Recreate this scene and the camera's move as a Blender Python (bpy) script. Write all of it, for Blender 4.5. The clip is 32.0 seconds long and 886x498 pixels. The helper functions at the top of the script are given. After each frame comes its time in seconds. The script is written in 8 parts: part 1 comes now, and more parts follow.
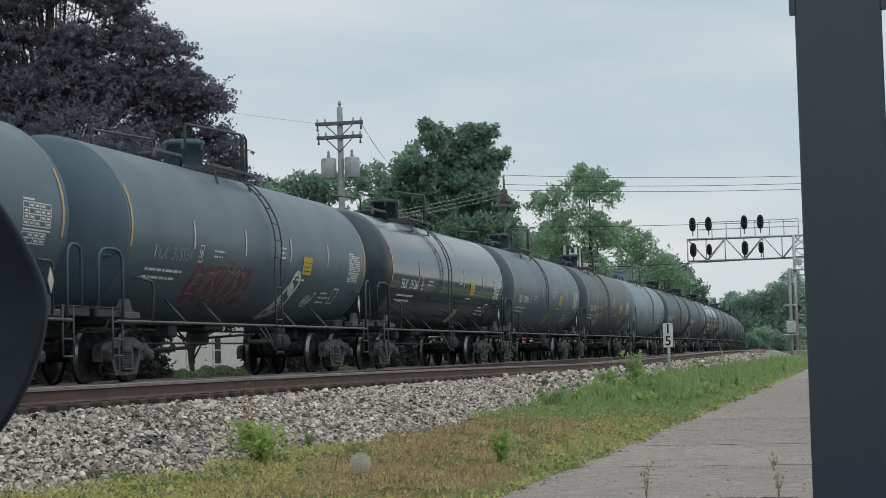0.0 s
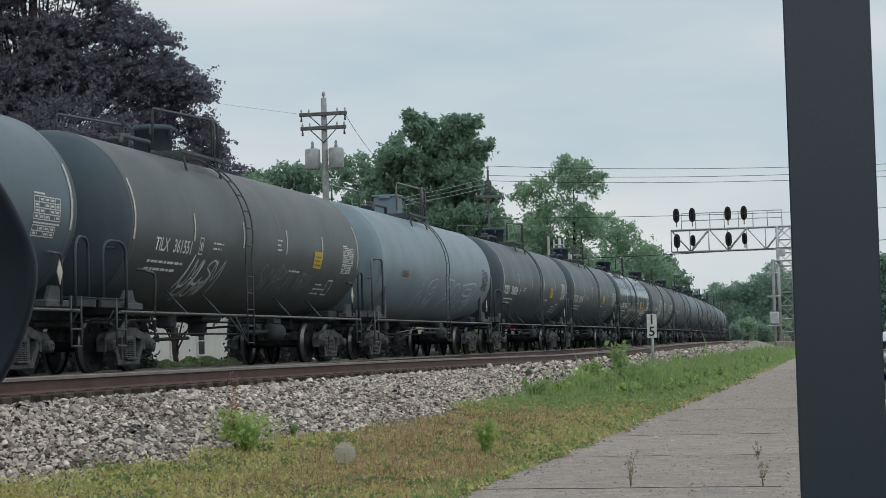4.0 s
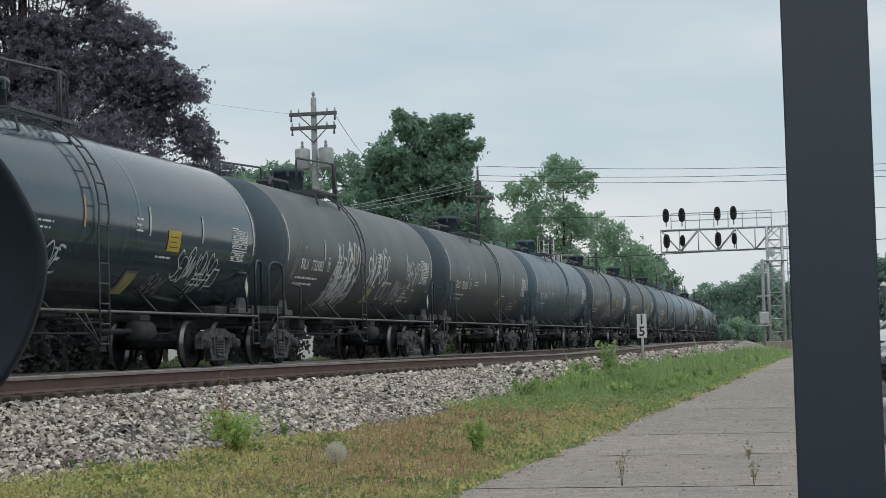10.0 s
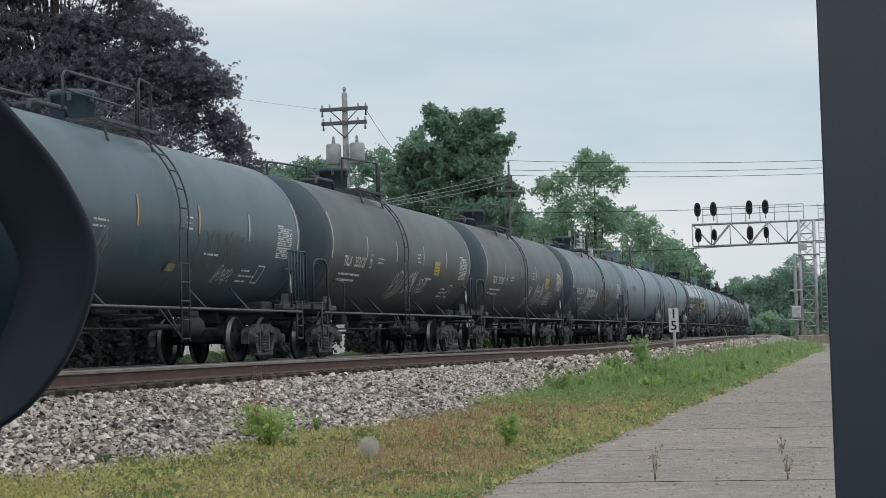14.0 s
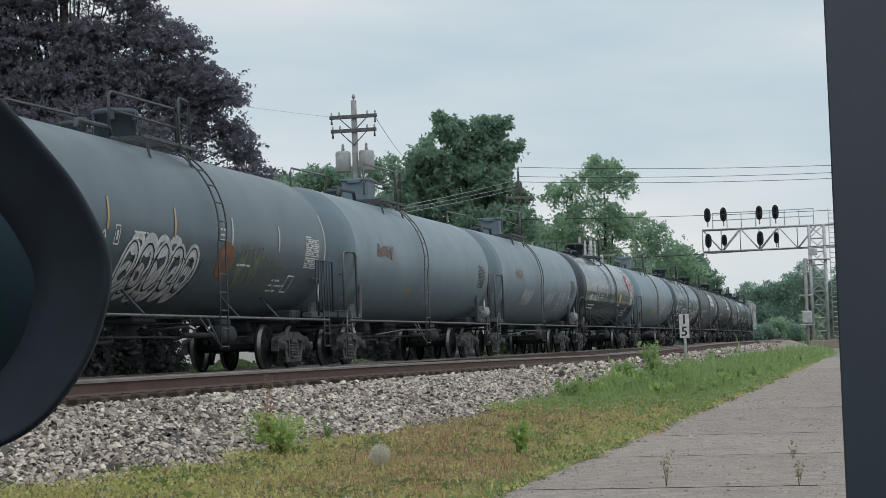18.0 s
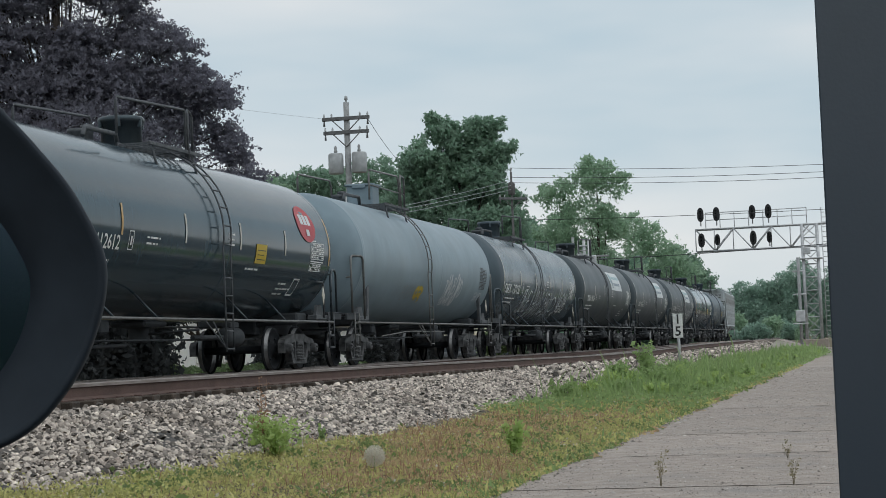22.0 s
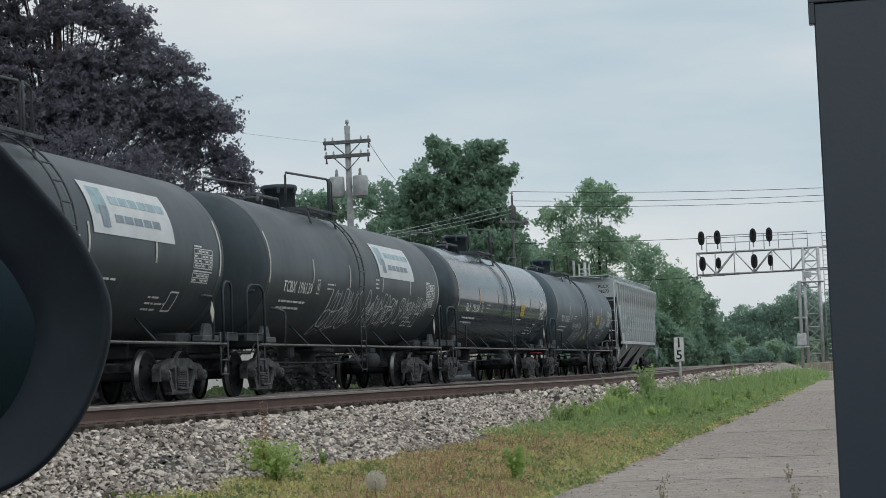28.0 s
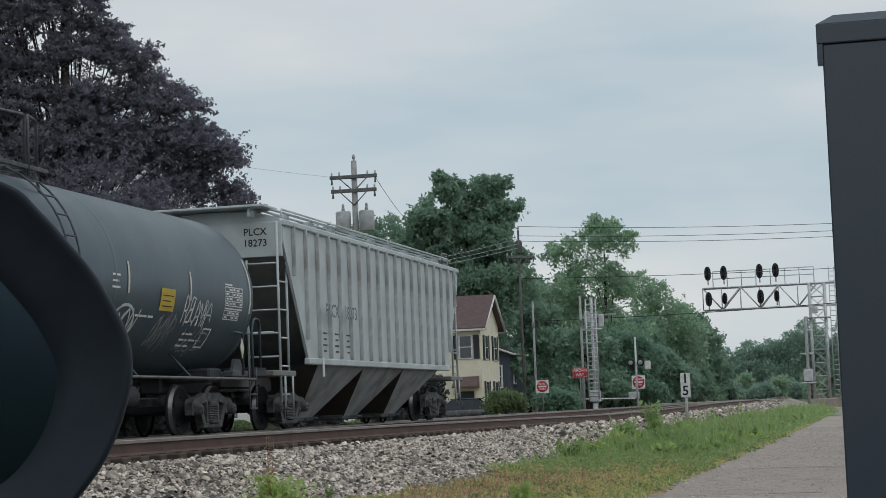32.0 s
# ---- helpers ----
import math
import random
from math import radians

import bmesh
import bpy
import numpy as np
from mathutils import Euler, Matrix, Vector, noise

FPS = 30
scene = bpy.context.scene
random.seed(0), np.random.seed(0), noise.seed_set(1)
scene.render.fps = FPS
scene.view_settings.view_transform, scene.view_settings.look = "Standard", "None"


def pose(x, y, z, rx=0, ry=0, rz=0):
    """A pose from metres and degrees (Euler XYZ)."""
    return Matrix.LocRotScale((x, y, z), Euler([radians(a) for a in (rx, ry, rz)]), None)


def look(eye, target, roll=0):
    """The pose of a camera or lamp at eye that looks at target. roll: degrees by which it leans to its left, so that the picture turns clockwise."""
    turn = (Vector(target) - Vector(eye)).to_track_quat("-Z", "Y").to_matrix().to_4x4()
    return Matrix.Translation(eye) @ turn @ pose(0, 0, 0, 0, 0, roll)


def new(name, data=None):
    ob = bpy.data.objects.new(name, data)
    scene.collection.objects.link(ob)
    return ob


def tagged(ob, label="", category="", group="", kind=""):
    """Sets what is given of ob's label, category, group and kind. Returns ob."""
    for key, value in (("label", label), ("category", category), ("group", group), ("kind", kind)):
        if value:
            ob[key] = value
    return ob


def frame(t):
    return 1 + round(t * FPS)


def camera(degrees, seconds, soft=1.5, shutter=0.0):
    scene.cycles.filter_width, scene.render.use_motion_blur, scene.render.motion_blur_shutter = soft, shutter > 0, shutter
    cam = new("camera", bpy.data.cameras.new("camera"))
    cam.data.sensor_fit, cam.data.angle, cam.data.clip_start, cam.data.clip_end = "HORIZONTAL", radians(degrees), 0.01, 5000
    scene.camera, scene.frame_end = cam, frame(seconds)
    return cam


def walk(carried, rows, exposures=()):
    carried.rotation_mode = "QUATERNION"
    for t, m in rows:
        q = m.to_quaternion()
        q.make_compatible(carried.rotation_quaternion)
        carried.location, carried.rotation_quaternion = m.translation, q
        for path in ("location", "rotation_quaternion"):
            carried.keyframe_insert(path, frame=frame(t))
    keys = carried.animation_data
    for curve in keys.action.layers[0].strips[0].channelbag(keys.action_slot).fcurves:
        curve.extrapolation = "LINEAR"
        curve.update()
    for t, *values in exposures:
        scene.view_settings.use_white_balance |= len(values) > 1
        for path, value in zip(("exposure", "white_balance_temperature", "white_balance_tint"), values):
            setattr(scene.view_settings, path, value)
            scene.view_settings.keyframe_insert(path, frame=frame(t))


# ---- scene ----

# The rails run along +x, the camera stands on the car park beside them; z = 0 is the paving.
# seconds, place, then degrees: turn to the left of +x, tilt up, roll
PATH = [
    (0, -0.0032, 0.0019, 1.212, 12.749, 3.265, -1.552),
    (0.5, -0.0031, 0.0055, 1.2071, 12.768, 3.238, -1.557),
    (1, -0.0029, 0.009, 1.2022, 12.804, 3.186, -1.552),
    (1.5, -0.0019, 0.0086, 1.2002, 12.841, 3.161, -1.606),
    (2, -0.0009, 0.0084, 1.1997, 12.891, 3.217, -1.524),
    (2.5, 0.0002, 0.0079, 1.1992, 12.936, 3.213, -1.478),
    (3, 0.0012, 0.0073, 1.1986, 12.91, 3.155, -1.453),
    (3.5, 0.0038, 0.0089, 1.1985, 12.639, 3.073, -1.499),
    (5.5, 0.0144, 0.0151, 1.1915, 11.495, 2.783, -1.643),
    (6, 0.0169, 0.0167, 1.1915, 11.526, 2.792, -1.707),
    (6.5, 0.0204, 0.0176, 1.1915, 11.532, 2.819, -1.689),
    (7, 0.0239, 0.0186, 1.1915, 11.526, 2.835, -1.778),
    (7.5, 0.0275, 0.0196, 1.1915, 11.547, 2.882, -1.785),
    (8, 0.031, 0.0205, 1.1915, 11.572, 2.909, -1.782),
    (8.5, 0.0259, 0.022, 1.1915, 11.627, 2.928, -1.7),
    (9, 0.0209, 0.0236, 1.1915, 11.679, 2.935, -1.62),
    (9.5, 0.0163, 0.0252, 1.1915, 11.813, 2.945, -1.589),
    (10, 0.0117, 0.0266, 1.1915, 11.941, 2.974, -1.562),
    (10.5, 0.0151, 0.0285, 1.1915, 12.059, 2.986, -1.459),
    (11, 0.0186, 0.0303, 1.1915, 12.184, 2.994, -1.472),
    (11.5, 0.0222, 0.0309, 1.1915, 12.382, 2.915, -1.465),
    (12, 0.0259, 0.0314, 1.1915, 12.53, 2.897, -1.472),
    (12.5, 0.0182, 0.0323, 1.1915, 12.65, 2.905, -1.477),
    (13, 0.0106, 0.0332, 1.1915, 12.731, 2.892, -1.57),
    (13.5, 0.0076, 0.0341, 1.1917, 12.825, 2.856, -1.647),
    (14, 0.0045, 0.0349, 1.192, 12.901, 2.839, -1.663),
    (14.5, 0.0027, 0.0346, 1.1923, 12.938, 2.828, -1.805),
    (16.5, -0.0044, 0.0337, 1.1932, 13.109, 2.98, -1.93),
    (17, -0.0061, 0.0334, 1.1935, 13.13, 3.008, -1.954),
    (17.5, -0.0065, 0.0329, 1.1937, 13.19, 3.035, -1.922),
    (18, -0.0069, 0.0323, 1.194, 13.201, 3.061, -1.963),
    (18.5, -0.0073, 0.032, 1.1943, 13.194, 3.081, -2.074),
    (19, -0.0077, 0.0316, 1.1945, 13.217, 3.079, -2.093),
    (19.5, -0.0097, 0.0314, 1.1944, 13.21, 3.084, -2.116),
    (20, -0.0116, 0.0314, 1.1943, 13.178, 3.076, -2.223),
    (20.5, -0.0137, 0.0312, 1.1941, 13.153, 3.071, -2.311),
    (21, -0.0156, 0.0311, 1.194, 13.1, 3.069, -2.313),
    (21.5, -0.0148, 0.0308, 1.1939, 13.062, 3.051, -2.352),
    (22, -0.014, 0.0307, 1.1937, 12.994, 3.091, -2.315),
    (22.5, -0.0133, 0.0304, 1.1936, 13.001, 3.145, -2.389),
    (23, -0.0125, 0.0303, 1.1935, 12.988, 3.191, -2.439),
    (23.5, -0.0137, 0.03, 1.1932, 13, 3.197, -2.489),
    (24, -0.0149, 0.0296, 1.193, 12.992, 3.194, -2.496),
    (24.5, -0.0153, 0.0292, 1.1927, 12.986, 3.205, -2.562),
    (25, -0.0157, 0.0289, 1.1925, 12.985, 3.241, -2.604),
    (25.5, -0.0166, 0.029, 1.1933, 12.979, 3.266, -2.605),
    (27.5, -0.0203, 0.0296, 1.2012, 12.999, 3.702, -2.326),
    (28, -0.0211, 0.0298, 1.205, 12.994, 3.807, -2.325),
    (28.5, -0.0228, 0.0304, 1.2066, 13.011, 4.047, -2.323),
    (29, -0.0245, 0.031, 1.2082, 13.012, 4.18, -2.327),
    (29.5, -0.0261, 0.0316, 1.2094, 13.01, 4.461, -2.264),
    (30, -0.0278, 0.0321, 1.2105, 13.011, 4.6, -2.3),
    (30.5, -0.0294, 0.0327, 1.2106, 12.984, 4.683, -2.324),
    (31, -0.0311, 0.0333, 1.2108, 13.011, 4.778, -2.231),
    (31.5, -0.0323, 0.0338, 1.2119, 13.067, 4.811, -2.237),
    (32, -0.0334, 0.0342, 1.213, 13.14, 4.879, -2.175),
]
cam = camera(26.73, 32.0, soft=0.5, shutter=0.0)
walk(cam, [(t, pose(x, y, z, 90 + up, 0, turn - 90) @ pose(0, 0, 0, 0, 0, roll)) for t, x, y, z, turn, up, roll in PATH],
     exposures=[(0, 0.0), (6, -0.03), (9, 0.02), (12, 0.10), (17, 0.07), (23, 0.05), (28, 0.0), (30, -0.07), (32, -0.10)])

# ---- sky and sun: an overcast afternoon ----
world = bpy.data.worlds.new("overcast_sky")
scene.world = world
world.use_nodes = True
wn, wl = world.node_tree.nodes, world.node_tree.links
wn.clear()
w_out, w_bg = wn.new("ShaderNodeOutputWorld"), wn.new("ShaderNodeBackground")
sky = wn.new("ShaderNodeTexSky")
sky.sky_type, sky.sun_disc, sky.sun_elevation, sky.sun_rotation = "NISHITA", False, radians(52), radians(200)
sky_level = wn.new("ShaderNodeVectorMath")
sky_level.operation = "SCALE"
sky_level.inputs[3].default_value = 0.10
w_co, w_map, w_noise, w_ramp, w_mix = (wn.new(k) for k in ("ShaderNodeTexCoord", "ShaderNodeMapping", "ShaderNodeTexNoise", "ShaderNodeValToRGB", "ShaderNodeMix"))
w_map.inputs["Scale"].default_value = (1.6, 1.6, 7.0)
w_noise.inputs["Scale"].default_value, w_noise.inputs["Detail"].default_value, w_noise.inputs["Roughness"].default_value = 1.7, 4.0, 0.5
w_ramp.color_ramp.elements[0].position, w_ramp.color_ramp.elements[0].color = 0.34, (0.455, 0.558, 0.622, 1)
w_ramp.color_ramp.elements[1].position, w_ramp.color_ramp.elements[1].color = 0.66, (0.715, 0.725, 0.728, 1)
w_mix.data_type = "RGBA"
w_mix.inputs[0].default_value = 0.93
wl.new(w_co.outputs["Generated"], w_map.inputs["Vector"])
wl.new(w_map.outputs[0], w_noise.inputs["Vector"])
wl.new(w_noise.outputs[0], w_ramp.inputs[0])
wl.new(sky.outputs[0], sky_level.inputs[0])
wl.new(sky_level.outputs[0], w_mix.inputs[6])
wl.new(w_ramp.outputs[0], w_mix.inputs[7])
wl.new(w_mix.outputs[2], w_bg.inputs[0])
wl.new(w_bg.outputs[0], w_out.inputs[0])
w_bg.inputs[1].default_value = 1.085

sun = new("sun", bpy.data.lights.new("sun", "SUN"))
sun.data.energy, sun.data.angle, sun.data.color = 0.7, radians(75), (0.99, 1.0, 1.0)
sun.matrix_world = look((-30, -40, 70), (0, 0, 0))


# ---- materials ----
def material(name, base, rough=0.6, metal=0.0, tint=None, scale=6.0, bump=0.0, bump_scale=40.0, stain=None, stain_scale=0.7, spec=0.5, coat=0.0, by_object=0.0, space="Object", contrast=(0.35, 0.65), by_island=0.0):
    """A node material: base colour mixed with a second tint by fine noise, then with stains by broad noise."""
    m = bpy.data.materials.new(name)
    m.use_nodes = True
    n, l = m.node_tree.nodes, m.node_tree.links
    b = n["Principled BSDF"]
    b.inputs["Roughness"].default_value, b.inputs["Metallic"].default_value = rough, metal
    b.inputs["Specular IOR Level"].default_value, b.inputs["Coat Weight"].default_value = spec, coat
    co = n.new("ShaderNodeTexCoord").outputs[space]

    def noisy(size, detail=5.0):
        t = n.new("ShaderNodeTexNoise")
        t.inputs["Scale"].default_value, t.inputs["Detail"].default_value = size, detail
        l.new(co, t.inputs["Vector"])
        return t.outputs[0]

    def ramp(value, lo, hi):
        r = n.new("ShaderNodeMapRange")
        r.inputs["From Min"].default_value, r.inputs["From Max"].default_value = lo, hi
        l.new(value, r.inputs["Value"])
        return r.outputs[0]

    def mix(factor, a, c):
        x = n.new("ShaderNodeMix")
        x.data_type = "RGBA"
        l.new(factor, x.inputs[0])
        if isinstance(a, tuple):
            x.inputs[6].default_value = (*a, 1)
        else:
            l.new(a, x.inputs[6])
        if isinstance(c, tuple):
            x.inputs[7].default_value = (*c, 1)
        else:
            l.new(c, x.inputs[7])
        return x.outputs[2]

    tint = tint or tuple(c * 0.75 for c in base)
    colour = mix(ramp(noisy(scale), *contrast), base, tint)
    if stain:
        colour = mix(ramp(noisy(stain_scale, 8.0), 0.52, 0.75), colour, stain)
    if by_object or by_island:
        value = n.new("ShaderNodeObjectInfo").outputs["Random"] if by_object else n.new("ShaderNodeNewGeometry").outputs["Random Per Island"]
        h = n.new("ShaderNodeHueSaturation")
        l.new(ramp_to(n, l, value, 1 - (by_object or by_island), 1 + (by_object or by_island)), h.inputs["Value"])
        l.new(colour, h.inputs["Color"])
        colour = h.outputs[0]
    l.new(colour, b.inputs["Base Color"])
    if rough > 0.12:
        l.new(ramp_to(n, l, noisy(scale * 0.6), max(rough - 0.12, 0.03), min(rough + 0.12, 1.0)), b.inputs["Roughness"])
    if bump:
        k = n.new("ShaderNodeBump")
        k.inputs["Strength"].default_value, k.inputs["Distance"].default_value = bump, 0.02
        l.new(noisy(bump_scale), k.inputs["Height"])
        l.new(k.outputs[0], b.inputs["Normal"])
    return m


def ramp_to(n, l, value, lo, hi):
    r = n.new("ShaderNodeMapRange")
    r.inputs["To Min"].default_value, r.inputs["To Max"].default_value = lo, hi
    l.new(value, r.inputs["Value"])
    return r.outputs[0]


def leaf_material(name, base, tint, spread=0.35, scale=0.35):
    m = material(name, base, rough=0.5, tint=tint, scale=scale, by_island=spread, spec=0.5)
    n, l = m.node_tree.nodes, m.node_tree.links
    b, out = n["Principled BSDF"], n["Material Output"]
    t, x = n.new("ShaderNodeBsdfTranslucent"), n.new("ShaderNodeMixShader")
    t.inputs[0].default_value = (*[c * 1.3 for c in base], 1)
    x.inputs[0].default_value = 0.5
    l.new(b.outputs[0], x.inputs[1])
    l.new(t.outputs[0], x.inputs[2])
    l.new(x.outputs[0], out.inputs[0])
    return m


def car_paint(name, base, rough, dust=(0.095, 0.108, 0.116), spec=0.5, coat=0.0):
    m = material(name, base, rough=rough, tint=tuple(c * 0.8 + 0.006 for c in base), scale=1.2, stain=tuple(0.72 * c + 0.28 * d for c, d in zip(base, dust)), stain_scale=0.9, bump=0.04, bump_scale=3.0, spec=spec, coat=coat)
    # faint dust streaks run down the shell
    n, l = m.node_tree.nodes, m.node_tree.links
    co, mp, t, r, x = (n.new(k) for k in ("ShaderNodeTexCoord", "ShaderNodeMapping", "ShaderNodeTexNoise", "ShaderNodeMapRange", "ShaderNodeMix"))
    mp.inputs["Scale"].default_value = (1.0, 0.25, 0.16)
    t.inputs["Scale"].default_value, t.inputs["Detail"].default_value, t.inputs["Roughness"].default_value = 4.5, 7.0, 0.65
    r.inputs["From Min"].default_value, r.inputs["From Max"].default_value, r.inputs["To Max"].default_value = 0.46, 0.78, 0.5
    x.data_type = "RGBA"
    x.inputs[7].default_value = (*[0.55 * c + 0.6 * d for c, d in zip(base, dust)], 1)
    was = n["Principled BSDF"].inputs["Base Color"].links[0].from_socket
    l.new(co.outputs["Object"], mp.inputs["Vector"])
    l.new(mp.outputs[0], t.inputs["Vector"])
    l.new(t.outputs[0], r.inputs["Value"])
    l.new(r.outputs[0], x.inputs[0])
    l.new(was, x.inputs[6])
    l.new(x.outputs[2], n["Principled BSDF"].inputs["Base Color"])
    # The blue tint puts the sky's colour into every reflection on the paint.
    m.node_tree.nodes["Principled BSDF"].inputs["Specular Tint"].default_value = (0.66, 0.90, 1.0, 1)
    return m


PAINT = dict(
    blue_grey=car_paint("paint_blue_grey", (0.100, 0.143, 0.172), 0.39),
    dark_grey=car_paint("paint_dark_grey", (0.112, 0.150, 0.176), 0.39),
    black=car_paint("paint_matte_black", (0.060, 0.080, 0.092), 0.41),
    # Gloss: blue base and dust stand in for blue sky reflections.
    gloss=car_paint("paint_gloss_black", (0.034, 0.058, 0.074), 0.13, dust=(0.06, 0.10, 0.128), spec=0.55),
    navy=car_paint("paint_navy_grey", (0.068, 0.093, 0.113), 0.41),
    coal=car_paint("paint_coal_black", (0.050, 0.059, 0.065), 0.42),
    semi=car_paint("paint_satin_black", (0.076, 0.108, 0.130), 0.26),
    brown=car_paint("paint_dusty_black", (0.093, 0.099, 0.099), 0.44, dust=(0.118, 0.112, 0.104)),
    pale=car_paint("paint_pale_grey", (0.255, 0.325, 0.368), 0.45),
    grey=car_paint("paint_mid_grey", (0.232, 0.296, 0.336), 0.45),
)
# Tank ends take mostly darker shell paints; shade between cars is in them.
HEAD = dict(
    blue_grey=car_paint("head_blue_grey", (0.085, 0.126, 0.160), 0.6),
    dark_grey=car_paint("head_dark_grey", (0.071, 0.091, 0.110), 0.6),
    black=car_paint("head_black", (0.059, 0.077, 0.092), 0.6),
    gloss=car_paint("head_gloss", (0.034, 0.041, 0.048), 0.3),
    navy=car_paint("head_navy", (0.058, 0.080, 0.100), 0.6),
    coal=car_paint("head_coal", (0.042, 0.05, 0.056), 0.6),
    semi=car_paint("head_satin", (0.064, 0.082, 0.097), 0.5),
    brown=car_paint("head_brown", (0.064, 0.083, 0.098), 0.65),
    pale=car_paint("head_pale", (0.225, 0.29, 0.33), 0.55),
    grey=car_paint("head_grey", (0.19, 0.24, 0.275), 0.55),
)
STEEL_DARK = material("grimy_steel", (0.075, 0.083, 0.091), 0.7, 0.0, tint=(0.12, 0.126, 0.132), scale=9, bump=0.2, bump_scale=30, spec=0.3)
UNDER = material("underframe_black", (0.052, 0.058, 0.064), 0.75, 0.0, tint=(0.070, 0.075, 0.08), scale=7, bump=0.2, bump_scale=30, spec=0.2)
TRUCK = material("truck_casting", (0.135, 0.137, 0.138), 0.7, 0.0, tint=(0.05, 0.052, 0.055), scale=7, bump=0.3, bump_scale=25, spec=0.25)
WHEEL = material("wheel_steel", (0.020, 0.022, 0.025), 0.75, 0.0, tint=(0.030, 0.032, 0.035), scale=5, spec=0.1)
TREAD = material("polished_tread", (0.26, 0.26, 0.26), 0.35, 0.7, tint=(0.12, 0.12, 0.12), scale=3)
GALV = material("worn_grey_rail", (0.20, 0.20, 0.195), 0.5, 0.2, tint=(0.12, 0.12, 0.115), scale=8)
WHITE = material("white_marking", (0.84, 0.84, 0.82), 0.6, tint=(0.62, 0.62, 0.60), scale=14)
STRIP_W = material("reflective_white", (0.70, 0.69, 0.64), 0.4, tint=(0.5, 0.45, 0.36), scale=5)
STRIP_Y = material("reflective_yellow", (0.62, 0.36, 0.10), 0.4, tint=(0.5, 0.33, 0.15), scale=5)
PANEL_YELLOW = material("faded_yellow_panel", (0.46, 0.40, 0.16), 0.6, tint=(0.36, 0.33, 0.18), scale=5)
PLACARD = material("yellow_placard", (0.62, 0.44, 0.03), 0.5, tint=(0.5, 0.36, 0.05), scale=7)
RAIL_SIDE = material("rusty_rail", (0.100, 0.060, 0.050), 0.8, 0.0, tint=(0.125, 0.076, 0.062), scale=3, stain=(0.074, 0.046, 0.039), stain_scale=1.3, bump=0.25, bump_scale=60)
# The pale head colour is wear plus the light its upper edges catch.
RAIL_HEAD = material("rail_head", (0.26, 0.225, 0.205), 0.55, 0.0, tint=(0.19, 0.155, 0.14), scale=4)
RAIL_TOP = material("rail_running_band", (0.36, 0.33, 0.30), 0.35, 0.8, tint=(0.24, 0.21, 0.18), scale=4)
TIE = material("creosoted_tie", (0.040, 0.030, 0.024), 0.85, tint=(0.075, 0.055, 0.04), scale=9, bump=0.6, bump_scale=40, by_object=0.3)
# Bed is far darker than its stones: shaded gaps are put into the colour.
BALLAST = material("ballast_bed", (0.085, 0.078, 0.072), 0.9, tint=(0.06, 0.056, 0.052), scale=24, contrast=(0.4, 0.6), stain=(0.15, 0.125, 0.10), stain_scale=1.1, bump=1.0, bump_scale=26)
STONE = material("ballast_stone", (0.53, 0.465, 0.40), 0.85, tint=(0.24, 0.205, 0.18), scale=11, by_island=0.9, stain=(0.22, 0.18, 0.15), stain_scale=0.8)
DIRT = material("grassy_dirt", (0.12, 0.11, 0.055), 0.95, tint=(0.14, 0.095, 0.06), scale=1.4, stain=(0.085, 0.105, 0.04), stain_scale=0.35, bump=0.8, bump_scale=14)
CONCRETE = material("weathered_concrete", (0.415, 0.352, 0.310), 0.9, tint=(0.312, 0.262, 0.226), scale=5, stain=(0.27, 0.245, 0.225), stain_scale=0.9, bump=0.6, bump_scale=45, by_object=0.06)
ASPHALT = material("car_park_asphalt", (0.10, 0.10, 0.105), 0.9, tint=(0.07, 0.07, 0.073), scale=30, stain=(0.14, 0.135, 0.13), stain_scale=0.5, bump=0.4, bump_scale=90)
WOOD = material("weathered_pole", (0.36, 0.37, 0.37), 0.85, tint=(0.26, 0.265, 0.265), scale=4, bump=0.4, bump_scale=20)
POST = material("dark_powder_coat", (0.030, 0.043, 0.061), 0.32, tint=(0.034, 0.047, 0.065), scale=3, stain=(0.028, 0.038, 0.052), stain_scale=2, bump=0.02, bump_scale=120, spec=0.85)
POST_GLOSS = material("post_cap_sheen", (0.032, 0.045, 0.066), 0.3, tint=(0.036, 0.05, 0.072), scale=3)
MIRROR_SHELL = material("black_plastic", (0.019, 0.025, 0.033), 0.62, tint=(0.024, 0.032, 0.042), scale=30, spec=0.2)
ALU = material("aluminium_truss", (0.58, 0.59, 0.60), 0.45, 0.3, tint=(0.44, 0.45, 0.46), scale=3)
SIGNAL_BLACK = material("signal_black", (0.020, 0.021, 0.023), 0.5)
BARK = material("bark", (0.075, 0.06, 0.048), 0.9, tint=(0.045, 0.036, 0.03), scale=3, bump=0.8, bump_scale=12)
# Crown leaves are coloured brighter than real ones to offset shade inside the crowns.
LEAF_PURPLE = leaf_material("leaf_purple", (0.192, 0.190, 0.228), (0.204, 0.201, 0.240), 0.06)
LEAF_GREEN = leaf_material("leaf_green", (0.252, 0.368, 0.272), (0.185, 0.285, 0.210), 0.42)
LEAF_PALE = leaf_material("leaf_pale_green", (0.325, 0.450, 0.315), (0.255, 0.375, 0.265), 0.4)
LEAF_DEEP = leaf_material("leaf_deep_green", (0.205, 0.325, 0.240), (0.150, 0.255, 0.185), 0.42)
SEED = leaf_material("seed_fluff", (0.66, 0.63, 0.56), (0.60, 0.575, 0.51), 0.1)
SORREL = leaf_material("red_seed_stalk", (0.33, 0.185, 0.12), (0.38, 0.26, 0.15), 0.5, 3.0)
WEED_DARK = leaf_material("weed_dark_leaf", (0.20, 0.27, 0.10), (0.16, 0.22, 0.09), 0.5)
